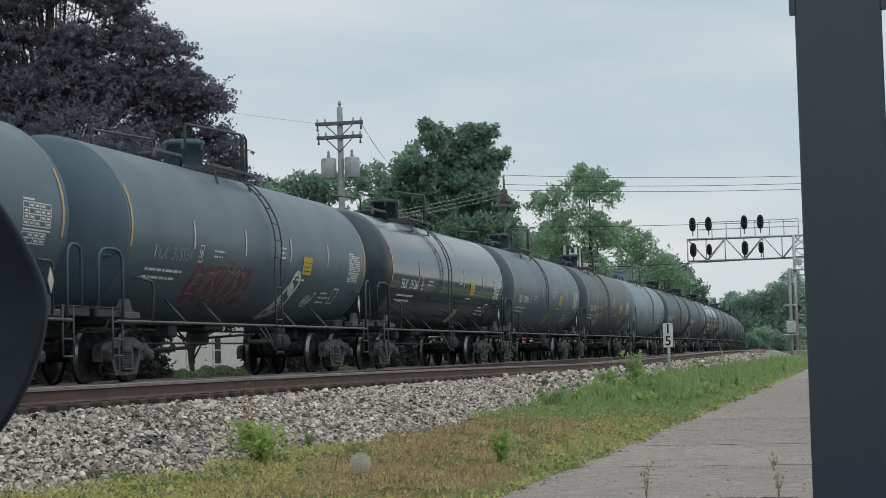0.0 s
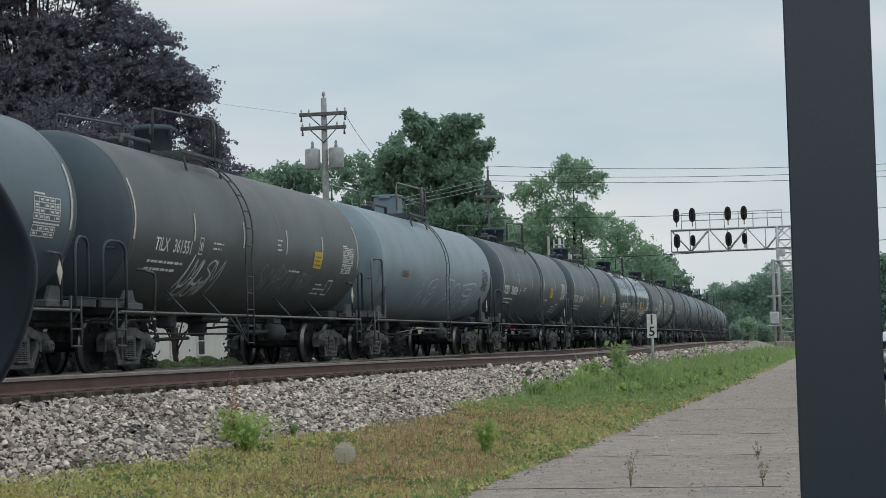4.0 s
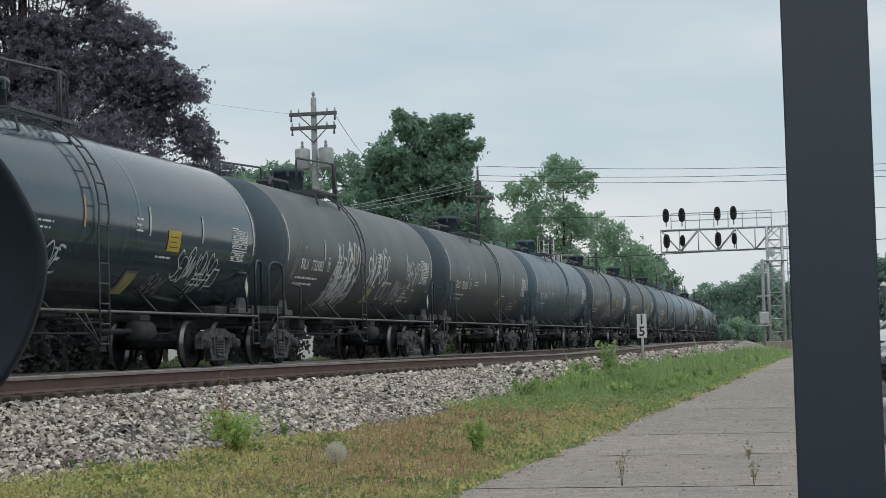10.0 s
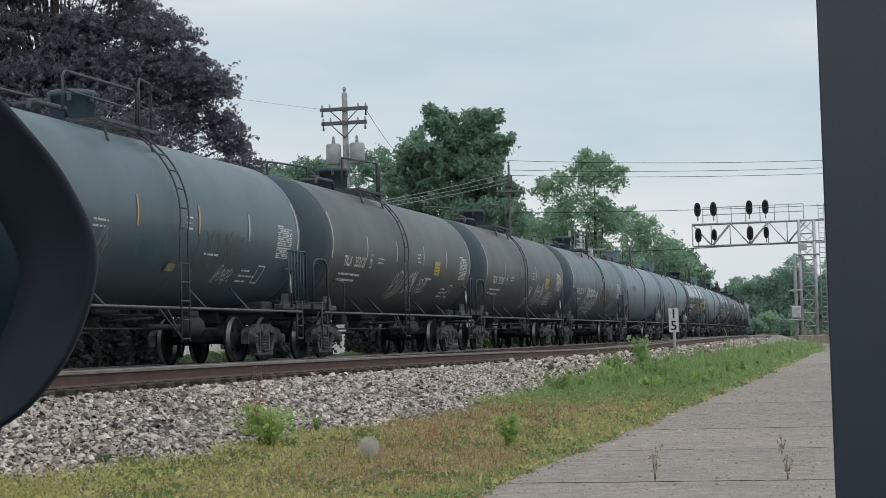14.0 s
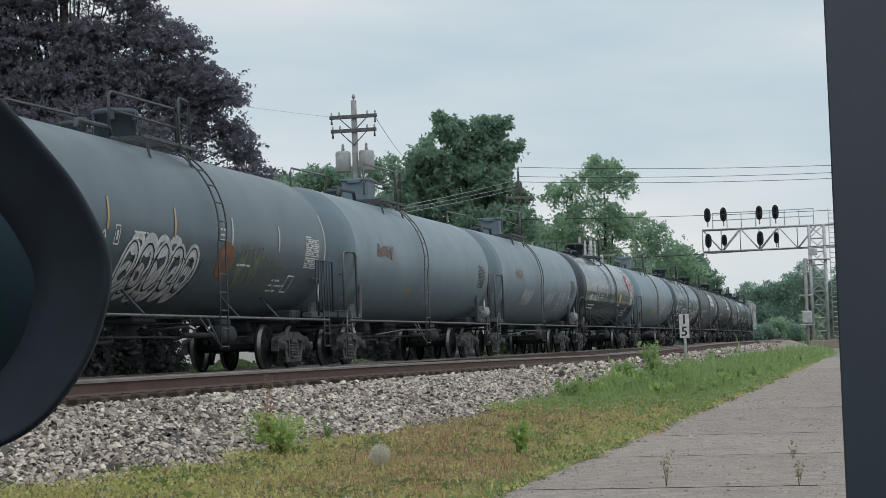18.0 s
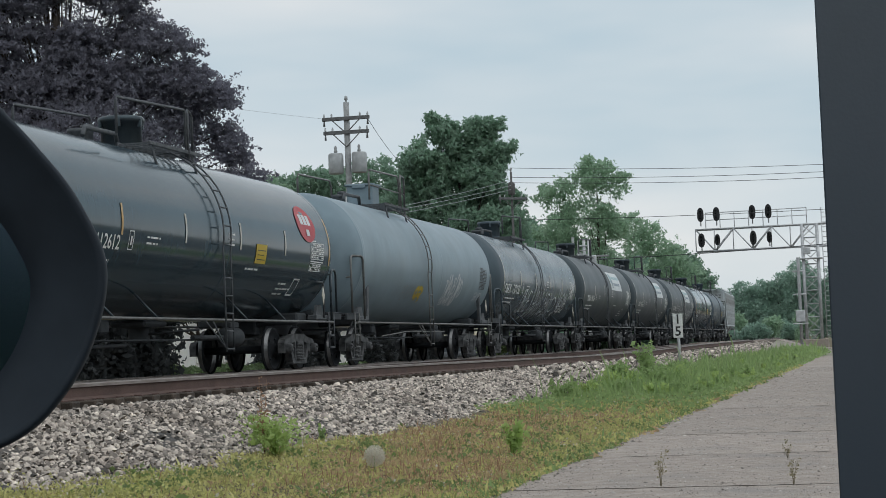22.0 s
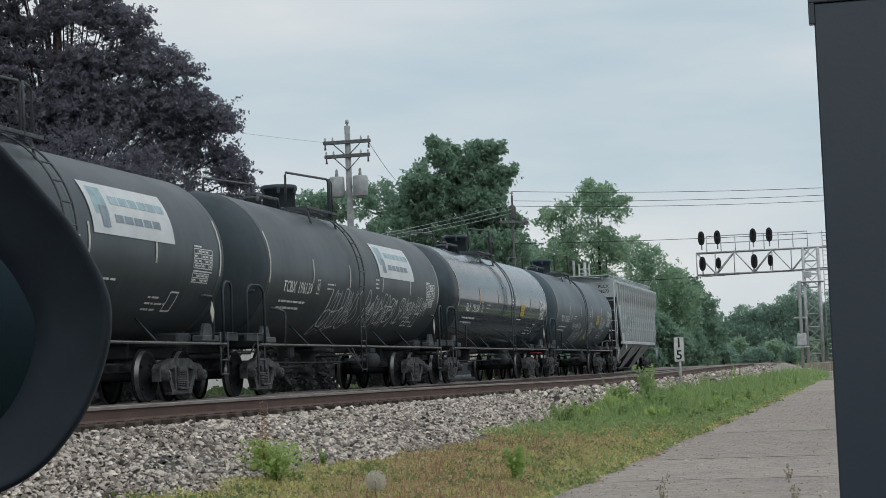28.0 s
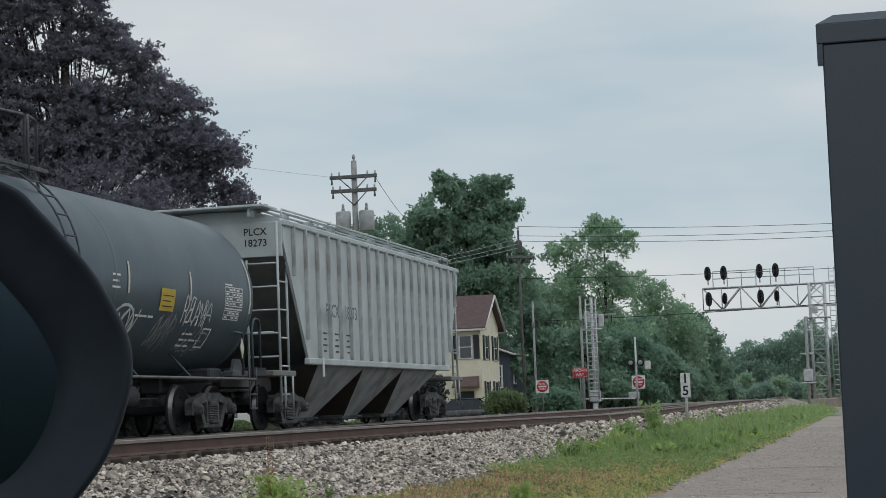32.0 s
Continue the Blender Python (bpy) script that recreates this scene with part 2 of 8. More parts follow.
GRASS = leaf_material("grass_blade", (0.495, 0.49, 0.195), (0.49, 0.42, 0.20), 0.75, 2.2)
LEAF_SHRUB = leaf_material("leaf_shrub", (0.17, 0.235, 0.11), (0.12, 0.17, 0.085))
# Far trees: distance haze is put into this paler, bluer leaf colour.
LEAF_FAR = leaf_material("leaf_far_haze_green", (0.300, 0.420, 0.345), (0.24, 0.355, 0.29))
# Hedge leaves are an even near-black; the deep shade there is in the colour.
LEAF_HEDGE = leaf_material("leaf_hedge_shade", (0.066, 0.073, 0.076), (0.058, 0.065, 0.068), 0.05)
WEED = leaf_material("weed_leaf", (0.30, 0.405, 0.17), (0.23, 0.33, 0.13))
DRY = leaf_material("dry_grass", (0.49, 0.345, 0.21), (0.47, 0.40, 0.22), 0.65, 2.5)
WEED_LIGHT = leaf_material("weed_light_leaf", (0.385, 0.49, 0.175), (0.30, 0.42, 0.145))


# ---- building helpers ----
class Geo:
    """Collects faces for one mesh."""

    def __init__(self):
        self.v, self.f, self.s = [], [], []

    def add(self, verts, faces, smooth=False):
        k = len(self.v)
        self.v += [tuple(p) for p in verts]
        self.f += [tuple(k + i for i in face) for face in faces]
        self.s += [smooth] * len(faces)
        return self

    def box(self, c, size, cut=0.0, turn=None):
        """A box with its edges cut off by cut metres."""
        hx, hy, hz = (s / 2 for s in size)
        cut = min(cut, 0.45 * min(size))
        t = turn or Matrix.Identity(3)
        c = Vector(c)
        if not cut:
            p = [(x, y, z) for x in (-hx, hx) for y in (-hy, hy) for z in (-hz, hz)]
            faces = [(0, 1, 3, 2), (4, 6, 7, 5), (0, 4, 5, 1), (2, 3, 7, 6), (0, 2, 6, 4), (1, 5, 7, 3)]
        else:
            p, faces, idx = [], [], {}
            for sx in (-1, 1):
                for sy in (-1, 1):
                    for sz in (-1, 1):
                        for a in range(3):
                            q = [sx * (hx - cut), sy * (hy - cut), sz * (hz - cut)]
                            q[a] = (sx * hx, sy * hy, sz * hz)[a]
                            idx[sx, sy, sz, a] = len(p)
                            p.append(q)
            for a in range(3):
                b, d = (a + 1) % 3, (a + 2) % 3
                for s in (-1, 1):
                    ring = []
                    for u, w in ((-1, -1), (1, -1), (1, 1), (-1, 1)):
                        k = [0, 0, 0]
                        k[a], k[b], k[d] = s, u, w
                        ring.append(idx[(*k, a)])
                    faces.append(tuple(ring if s > 0 else ring[::-1]))
                for u in (-1, 1):
                    for w in (-1, 1):
                        k0, k1 = [0, 0, 0], [0, 0, 0]
                        k0[a], k1[a] = -1, 1
                        k0[b] = k1[b] = u
                        k0[d] = k1[d] = w
                        ring = [idx[(*k0, b)], idx[(*k1, b)], idx[(*k1, d)], idx[(*k0, d)]]
                        faces.append(tuple(ring if u * w < 0 else ring[::-1]))
            for sx in (-1, 1):
                for sy in (-1, 1):
                    for sz in (-1, 1):
                        ring = [idx[sx, sy, sz, a] for a in range(3)]
                        faces.append(tuple(ring if sx * sy * sz > 0 else ring[::-1]))
        return self.add([c + t @ Vector(q) for q in p], faces)

    def tube(self, pts, r, n=6, caps=True, smooth=True, closed=False):
        """A round bar along a polyline; r is one radius or one for each point."""
        pts = [Vector(p) for p in pts]
        rs = r if isinstance(r, (list, tuple)) else [r] * len(pts)
        rings, up = [], None
        for i, p in enumerate(pts):
            a = pts[i - 1] if (i or closed) else p
            b = pts[(i + 1) % len(pts)] if (i + 1 < len(pts) or closed) else p
            d = (b - a).normalized()
            if up is None or abs(up.dot(d)) > 0.98:
                up = Vector((0, 0, 1)) if abs(d.z) < 0.9 else Vector((1, 0, 0))
            side = d.cross(up).normalized()
            top = side.cross(d).normalized()
            up = top
            rings.append([p + rs[i] * (math.cos(2 * math.pi * k / n) * side + math.sin(2 * math.pi * k / n) * top) for k in range(n)])
        faces = []
        m = len(rings)
        for i in range(m if closed else m - 1):
            for k in range(n):
                faces.append((i * n + k, i * n + (k + 1) % n, (i + 1) % m * n + (k + 1) % n, (i + 1) % m * n + k))
        self.add([q for ring in rings for q in ring], faces, smooth)
        if caps and not closed:
            self.f += [tuple(range(len(self.v) - m * n, len(self.v) - m * n + n))[::-1], tuple(range(len(self.v) - n, len(self.v)))]
            self.s += [False, False]
        return self

    def spin(self, profile, n=32, at=(0, 0, 0), axis="x", smooth=True):
        """Turns a profile of (along, radius) round an axis."""
        rows = []
        for a, r in profile:
            for k in range(n):
                c, s = r * math.cos(2 * math.pi * k / n), r * math.sin(2 * math.pi * k / n)
                q = (a, c, s) if axis == "x" else (s, a, c) if axis == "y" else (c, s, a)
                rows.append((at[0] + q[0], at[1] + q[1], at[2] + q[2]))
        faces = [(i * n + k, i * n + (k + 1) % n, (i + 1) * n + (k + 1) % n, (i + 1) * n + k) for i in range(len(profile) - 1) for k in range(n)]
        return self.add(rows, faces, smooth)

    def prism(self, outline, y0, y1, axis="y"):
        """A plate: an outline in the plane across the axis, from y0 to y1."""
        n = len(outline)
        put = {"y": lambda u, w, d: (u, d, w), "x": lambda u, w, d: (d, u, w), "z": lambda u, w, d: (u, w, d)}[axis]
        v = [put(u, w, y0) for u, w in outline] + [put(u, w, y1) for u, w in outline]
        faces = [tuple(range(n)), tuple(range(2 * n - 1, n - 1, -1))] + [(i, i + n, (i + 1) % n + n, (i + 1) % n) for i in range(n)]
        return self.add(v, faces)

    def mesh(self, name):
        me = bpy.data.meshes.new(name)
        me.from_pydata(self.v, [], self.f)
        me.polygons.foreach_set("use_smooth", self.s)
        me.update()
        return me


MESHES = {}


def shared(key, make):
    """One mesh for all alike pieces."""
    if key not in MESHES:
        g = make()
        MESHES[key] = g.mesh(key) if isinstance(g, Geo) else g
    return MESHES[key]


def part(name, data, mat, parent=None, label="", at=None):
    """Links a Geo or a mesh as one object, under a thing or a part where one is given."""
    me = data.mesh(name) if isinstance(data, Geo) else data
    if not me.materials and mat is not None:
        me.materials.append(mat)
    ob = new(name, me)
    if mat is not None and me.materials[0] is not mat:
        ob.material_slots[0].link = "OBJECT"
        ob.material_slots[0].material = mat
    if parent:
        ob.parent = parent
    if at is not None:
        ob.matrix_basis = at
    return tagged(ob, label)


def thing(name, label, category, group="", at=None, kind=""):
    ob = new(name)
    ob.empty_display_size = 0.3
    if at is not None:
        ob.matrix_basis = at
    return tagged(ob, label, category, group, kind)


def letters(text, height, key=None):
    """A flat mesh of the built-in font: x along the text from its middle, y up from its middle."""
    def make():
        cu = bpy.data.curves.new("lettering", "FONT")
        cu.body, cu.size, cu.align_x, cu.align_y, cu.resolution_u = text, height * 1.35, "CENTER", "CENTER", 2
        cu.offset = height * 0.02
        ob = bpy.data.objects.new("lettering", cu)
        me = bpy.data.meshes.new_from_object(ob)
        bpy.data.objects.remove(ob)
        return me
    return make()


def arrays_mesh(name, verts, faces):
    """A mesh from number arrays of triangles or quads."""
    me = bpy.data.meshes.new(name)
    k = faces.shape[1]
    me.vertices.add(len(verts))
    me.vertices.foreach_set("co", np.ascontiguousarray(verts, np.float32).ravel())
    me.loops.add(faces.size)
    me.loops.foreach_set("vertex_index", faces.astype(np.int32).ravel())
    me.polygons.add(len(faces))
    me.polygons.foreach_set("loop_start", np.arange(0, faces.size, k, dtype=np.int32))
    me.update(calc_edges=True)
    return me


def dip(x):
    """The near track sags a little before the street."""
    return -0.15 * math.exp(-((x - 62) / 26.0) ** 2)


def bend(x):
    """Both tracks bend to the left past 90 m."""
    return max(0.0, x - 90.0) ** 2 / 6000.0


NEAR_Y, FAR_Y, RAIL_Z = 9.15, 13.45, 1.0
RAIL_TOP_Z = RAIL_Z


# ---- ground, paving, track bed ----
def ground_z(y):
    """Height of the soil across the line of the track."""
    ys = [-400, 3.12, 3.34, 4.4, 5.6, 6.2, 17.0, 18.6, 20, 400]
    zs = [-0.06, -0.06, 0.02, 0.10, 0.20, 0.24, 0.30, 0.18, 0.1, 0.1]
    return float(np.interp(y, ys, zs))


def sheet(name, xs, ys, height, mat, wobble=0.0, seed=0):
    rng = np.random.default_rng(seed)
    gx, gy = np.meshgrid(np.array(xs, float), np.array(ys, float), indexing="ij")
    gz = np.array([[height(x, y) for y in ys] for x in xs])
    gz += rng.normal(0, 1, gz.shape) * wobble
    v = np.stack([gx, gy, gz], -1).reshape(-1, 3)
    n = len(ys)
    i = (np.arange(len(xs) - 1)[:, None] * n + np.arange(n - 1)[None]).ravel()
    me = arrays_mesh(name, v, np.stack([i, i + n, i + n + 1, i + 1], 1))
    return part(name, me, mat)


X_STEPS = [-3000, -800, -200, -60, -20, 0, 10] + list(np.arange(12, 60, 0.8)) + list(range(60, 140, 4)) + [150, 175, 200, 240, 300, 400, 600, 1200, 3000]
tagged(sheet("ground", X_STEPS, [-3000, -600, -120, -40, -15, -6, -2, 0, 2, 2.8, 3.1, 3.4, 3.8, 4.2, 4.6, 5, 5.4, 5.8, 6.2, 7, 9, 12, 16, 17, 18, 19, 20, 24, 30, 45, 90, 200, 600, 3000],
             lambda x, y: ground_z(y - bend(min(x, 330))), DIRT, 0.012, 3),
       "dry weedy soil beside the tracks", "ground", kind="structure")


def bed_z(y):
    """Ballast section: shoulder, two tracks, far shoulder."""
    return float(np.interp(y, [5.3, 5.9, 7.3, 7.6, 10.5, 11.3, 12.1, 14.8, 15.2, 17.4], [0.12, 0.20, 0.69, 0.735, 0.66, 0.58, 0.63, 0.63, 0.58, 0.12]))


def bed(name, xs, ys):
    return sheet(name, xs, ys, lambda x, y: bed_z(y) + (dip(x) if y < 11 else 0), BALLAST, 0.015, 5)


bed_xs = [-460, -200, -60, -30, 0] + list(np.arange(10, 60, 0.5)) + list(np.arange(60, 150, 2.0)) + list(range(150, 420, 10))
ob = bed("track_bed", bed_xs, [5.3, 5.6, 5.9, 6.2, 6.5, 6.8, 7.1, 7.45, 7.8, 8.2, 8.6, 9.2, 9.9, 10.5, 11.3, 12.1, 13.4, 14.8, 15.2, 16, 16.8, 17.4])
for v in ob.data.vertices:
    v.co.y += bend(min(v.co.x, 420))
    if v.co.y - bend(min(v.co.x, 420)) < 7.0:
        v.co.z += 0.05 * noise.noise((v.co.x * 0.5, v.co.y, 0.0))
tagged(ob, "grey crushed stone ballast under two tracks", "ballast", kind="structure")


def scatter_stones(name, x0, x1, y0, y1, count, size, seed):
    """Crushed stones lying on the ballast, one rough lump each."""
    rng = np.random.default_rng(seed)
    a5, a3 = np.arange(5) * 2 * math.pi / 5, np.arange(3) * 2 * math.pi / 3 + 0.5
    base = np.concatenate([np.stack([np.cos(a5), np.sin(a5), 0 * a5 - 0.15], 1), np.stack([0.55 * np.cos(a3), 0.55 * np.sin(a3), 0 * a3 + 0.8], 1)])
    tri = np.array([(0, 1, 5), (1, 6, 5), (1, 2, 6), (2, 3, 6), (3, 7, 6), (3, 4, 7), (4, 0, 7), (0, 5, 7), (5, 6, 7)])
    x, y = rng.uniform(x0, x1, count), rng.uniform(y0, y1, count)
    z = np.interp(y, [5.3, 5.9, 7.3, 7.6, 10.5, 11.3], [0.12, 0.20, 0.69, 0.73, 0.72, 0.70]) - 0.15 * np.exp(-((x - 62) / 26.0) ** 2)
    keep = rng.uniform(0, 1, count) < np.clip((y - 5.45 - 0.35 * np.sin(x * 0.9) * np.sin(x * 0.37 + 1)) / 0.5, 0.06, 1)
    x, y, z = x[keep], y[keep], z[keep]
    k = len(x)
    s = size * rng.lognormal(0, 0.3, k)
    q = base[None] * rng.uniform(0.75, 1.2, (k, 8, 3)) * np.stack([s * rng.uniform(1.0, 1.45, k), s * rng.uniform(.8, 1.1, k), s * rng.uniform(.75, 1.15, k)], -1)[:, None]
    a, b = rng.normal(1.6, 0.8, k), rng.uniform(-0.85, 0.85, k)
    ca, sa, cb, sb = np.cos(a)[:, None], np.sin(a)[:, None], np.cos(b)[:, None], np.sin(b)[:, None]
    qx, qz = q[..., 0] * cb + q[..., 2] * sb, -q[..., 0] * sb + q[..., 2] * cb
    px, py = qx * ca - q[..., 1] * sa, qx * sa + q[..., 1] * ca
    v = np.stack([px + x[:, None], py + y[:, None], qz + z[:, None] + (-0.35 + 1.6 * rng.random((k, 1))) * s[:, None]], -1).reshape(-1, 3)
    f = (tri[None] + 8 * np.arange(k)[:, None, None]).reshape(-1, 3)
    me = arrays_mesh(name, v, f)
    return part(name, me, STONE)


stones = tagged(scatter_stones("ballast_stones", 12.5, 40, 5.15, 7.82, 122000, 0.0174, 1), "loose grey and white crushed ballast stones", "ballast", kind="stuff")
tagged(scatter_stones("ballast_stones_far", 40, 150, 5.4, 7.82, 20000, 0.042, 2), "loose grey crushed ballast stones along the track", "ballast", kind="stuff")


# ---- rails and ties ----
RAIL_SECTION = [(-0.07, 0), (0.07, 0), (0.07, 0.012), (0.012, 0.035), (0.01, 0.13), (0.036, 0.142), (0.036, 0.172), (0.026, 0.18), (-0.026, 0.18), (-0.036, 0.172), (-0.036, 0.142), (-0.01, 0.13), (-0.012, 0.035), (-0.07, 0.012)]
track_xs = [-460, -200, -60, -30, 0] + list(np.arange(10, 100, 2.0)) + list(np.arange(100, 421, 10.0))


def rail(y, sag, parent, low=0.0):
    g, RAIL_Z = Geo(), RAIL_TOP_Z - low
    n = len(RAIL_SECTION)
    v = [(x, y + bend(x) + u, RAIL_Z - 0.18 + w + (dip(x) if sag else 0)) for x in track_xs for u, w in RAIL_SECTION]
    g.add(v, [(i * n + k, i * n + (k + 1) % n, (i + 1) * n + (k + 1) % n, (i + 1) * n + k) for i in range(len(track_xs) - 1) for k in range(n)])
    ob = part("rail", g, RAIL_SIDE, parent)
    head = Geo()
    sect = [(-0.0375, 0.140), (0.0375, 0.140), (0.0375, 0.172), (0.027, 0.1806), (-0.027, 0.1806), (-0.0375, 0.172)]
    m = len(sect)
    head.add([(x, y + bend(x) + u, RAIL_Z - 0.18 + w + (dip(x) if sag else 0)) for x in track_xs for u, w in sect],
             [(i * m + k, i * m + (k + 1) % m, (i + 1) * m + (k + 1) % m, (i + 1) * m + k) for i in range(len(track_xs) - 1) for k in range(m)])
    part("rail_head", head, RAIL_HEAD, ob, "worn grey rail head with its lit edge in the colour")
    top = Geo()
    v = [(x, y + bend(x) + u, RAIL_Z + 0.0022 + (dip(x) if sag else 0)) for x in track_xs for u in (-0.022, 0.022)]
    top.add(v, [(2 * i, 2 * i + 2, 2 * i + 3, 2 * i + 1) for i in range(len(track_xs) - 1)])
    part("running_band", top, RAIL_TOP, ob, "bright worn rail top")
    return ob


def tie_mesh():
    return Geo().box((0, 0, -0.09), (0.23, 2.6, 0.18), 0.015)


def plate_mesh():
    g = Geo().box((0, 0, 0.008), (0.20, 0.33, 0.018), 0.004)
    return g


def track(y, sag, label, x0, x1, step):
    t = thing("railway_track", label, "track", "the two tracks", kind="structure")
    for side in (-0.753, 0.753):
        rail(y + side, sag, t, 0.10 if not sag else 0.05 if side > 0 else 0.0)
    x, rng = x0, random.Random(int(y * 10))
    while x < x1:
        z = RAIL_Z - 0.185 + (dip(x) if sag else -0.10)
        at = pose(x + rng.uniform(-.03, .03), y + bend(x) + rng.uniform(-.04, .04), z - (0.025 if sag else 0), -1.9 if sag else 0, 0, rng.uniform(-1.5, 1.5))
        part("tie", shared("tie", tie_mesh), TIE, t, at=at)
        if x < 60 and sag:
            part("tie_plate", shared("tie_plate", plate_mesh), RAIL_SIDE, t, at=pose(x, y - 0.753 + bend(x), z + 0.002))
        x += step
    return t


track(NEAR_Y, True, "empty rusty steel railway track on grey ballast", 10, 120, 0.53)
track(FAR_Y, False, "railway track under the passing freight train", 20, 130, 0.6)

# ---- paving ----
def slab_mesh():
    return Geo().box((0, 0, -0.06), (4.19, 3.60, 0.12), 0.006)


def speckle(m, size, lo, hi, colour):
    """Adds small dark chips and grit to a material."""
    n, l = m.node_tree.nodes, m.node_tree.links
    b = n["Principled BSDF"]
    was = b.inputs["Base Color"].links[0].from_socket
    t, r, x = n.new("ShaderNodeTexVoronoi"), n.new("ShaderNodeMapRange"), n.new("ShaderNodeMix")
    c = n.new("ShaderNodeNewGeometry")
    l.new(c.outputs["Position"], t.inputs["Vector"])
    t.inputs["Scale"].default_value = size
    r.inputs["From Min"].default_value, r.inputs["From Max"].default_value = lo, hi
    l.new(t.outputs["Distance"], r.inputs["Value"])
    x.data_type = "RGBA"
    l.new(r.outputs[0], x.inputs[0])
    x.inputs[6].default_value = (*colour, 1)
    l.new(was, x.inputs[7])
    l.new(x.outputs[2], b.inputs["Base Color"])


speckle(CONCRETE, 9.0, 0.04, 0.10, (0.22, 0.19, 0.165))
speckle(CONCRETE, 31.0, 0.08, 0.28, (0.22, 0.20, 0.18))
JOINT = material("joint_dirt", (0.33, 0.285, 0.245), 0.95, tint=(0.40, 0.345, 0.30), scale=9)
paving = thing("paving", "worn pale concrete walkway with open joints", "pavement", kind="structure")
rng = random.Random(4)
for i in range(-3, 30):
    part("slab", shared("slab", slab_mesh), CONCRETE, paving, at=pose(0.6 + 4.2 * i, 1.38 + rng.uniform(-.02, .02), rng.uniform(-.001, .001), rng.uniform(-.02, .02), 0, 0))
for i in range(2, 14):      # dirt and moss fill the joints between the slabs
    q = np.random.default_rng(i)
    ys = np.linspace(-0.38, 3.16, 22)
    w = (0.012 + 0.03 * q.random(22)) * (q.random(22) < 0.75) + 0.014
    xs = 2.7 + 4.2 * i
    g = Geo().add([(xs + s * w[k], ys[k], 0.005) for k in range(22) for s in (-1, 1)], [(2 * k, 2 * k + 1, 2 * k + 3, 2 * k + 2) for k in range(21)])
    part("joint_filler", g, JOINT, paving, "dark dirt in the joint")
tagged(part("car_park", Geo().box((40, -22.45, -0.055), (400, 44, 0.1), 0.01), ASPHALT), "grey asphalt car park", "car park", kind="structure")


def grit(name, count, x0, x1, y0, y1, size, mat, label, seed):
    """Small stones and crumbs lying on the paving."""
    rng = np.random.default_rng(seed)
    x, y = x0 * (x1 / x0) ** rng.uniform(0, 1, count), rng.uniform(y0, y1, count)
    s = size * rng.lognormal(0, 0.5, count) * (1 + x / 45)
    base = np.array([(1, 0, 0), (0, 1, 0), (-1, 0, 0), (0, -1, 0), (0.1, 0.1, 0.7)], float)
    q = base[None] * rng.uniform(0.6, 1.3, (count, 5, 3)) * s[:, None, None]
    v = (q + np.stack([x, y, 0 * x + 0.004], 1)[:, None]).reshape(-1, 3)
    f = (np.array([(0, 1, 4), (1, 2, 4), (2, 3, 4), (3, 0, 4)])[None] + 5 * np.arange(count)[:, None, None]).reshape(-1, 3)
    tagged(part(name, arrays_mesh(name, v, f), mat), label, "gravel", kind="stuff")


GRIT_DARK = material("dark_grit", (0.13, 0.11, 0.095), 0.9, tint=(0.2, 0.17, 0.15), scale=3, by_island=0.4)
GRIT_PALE = material("pale_grit", (0.46, 0.42, 0.39), 0.9, tint=(0.36, 0.33, 0.3), scale=3, by_island=0.3)
grit("dark_grit", 17000, 12, 70, -0.38, 3.15, 0.0029, GRIT_DARK, "dark crumbs and pebbles on the paving", 3)
grit("pale_grit", 10000, 12, 70, -0.38, 3.15, 0.0042, GRIT_PALE, "pale pebbles scattered on the paving", 4)
grit("edge_grit", 700, 12, 60, 2.95, 3.2, 0.006, GRIT_DARK, "dark soil crumbs along the paving edge", 5)


# ---- the train ----
R, ZC, HALF, PITCH, SPEED = 1.575, 2.53, 7.47, 17.35, 12.75   # tank radius, centre over rail, half shell, car pitch, m/s


def on_tank(x, z, lift=0.006, r=R):
    """A point on the side that faces the car park, z over the rail."""
    d = max(-1, min(1, (z - ZC) / r))
    return (x, -(math.sqrt(1 - d * d) * r + lift), z) if abs(d) < 1 else (x, 0, z)


def patch(x0, x1, z0, z1, lift=0.006, n=4, r=R, lean=0.0):
    """A sheet that hugs the tank."""
    g = Geo()
    for k in range(n + 1):
        z = z0 + (z1 - z0) * k / n
        s = lean * k / n
        g.v += [on_tank(x0 + s, z, lift, r), on_tank(x1 + s, z, lift, r)]
    g.f = [(2 * k, 2 * k + 1, 2 * k + 3, 2 * k + 2) for k in range(n)]
    g.s = [True] * n
    return g


def stroke(points, width, lift=0.008):
    """A painted line on the tank through points (x, z)."""
    g = Geo()
    m = len(points)
    for i, (x, z) in enumerate(points):
        a, b = points[max(i - 1, 0)], points[min(i + 1, m - 1)]
        dx, dz = b[0] - a[0], b[1] - a[1]
        d = math.hypot(dx, dz) or 1
        ox, oz = -dz / d * width / 2, dx / d * width / 2
        g.v += [on_tank(x + ox, z + oz, lift), on_tank(x - ox, z - oz, lift)]
    g.f = [(2 * i, 2 * i + 1, 2 * i + 3, 2 * i + 2) for i in range(m - 1)]
    g.s = [True] * (m - 1)
    return g


def join(*gs):
    out = Geo()
    for g in gs:
        out.add(g.v, g.f)
        out.s[-len(g.f):] = g.s
    return out


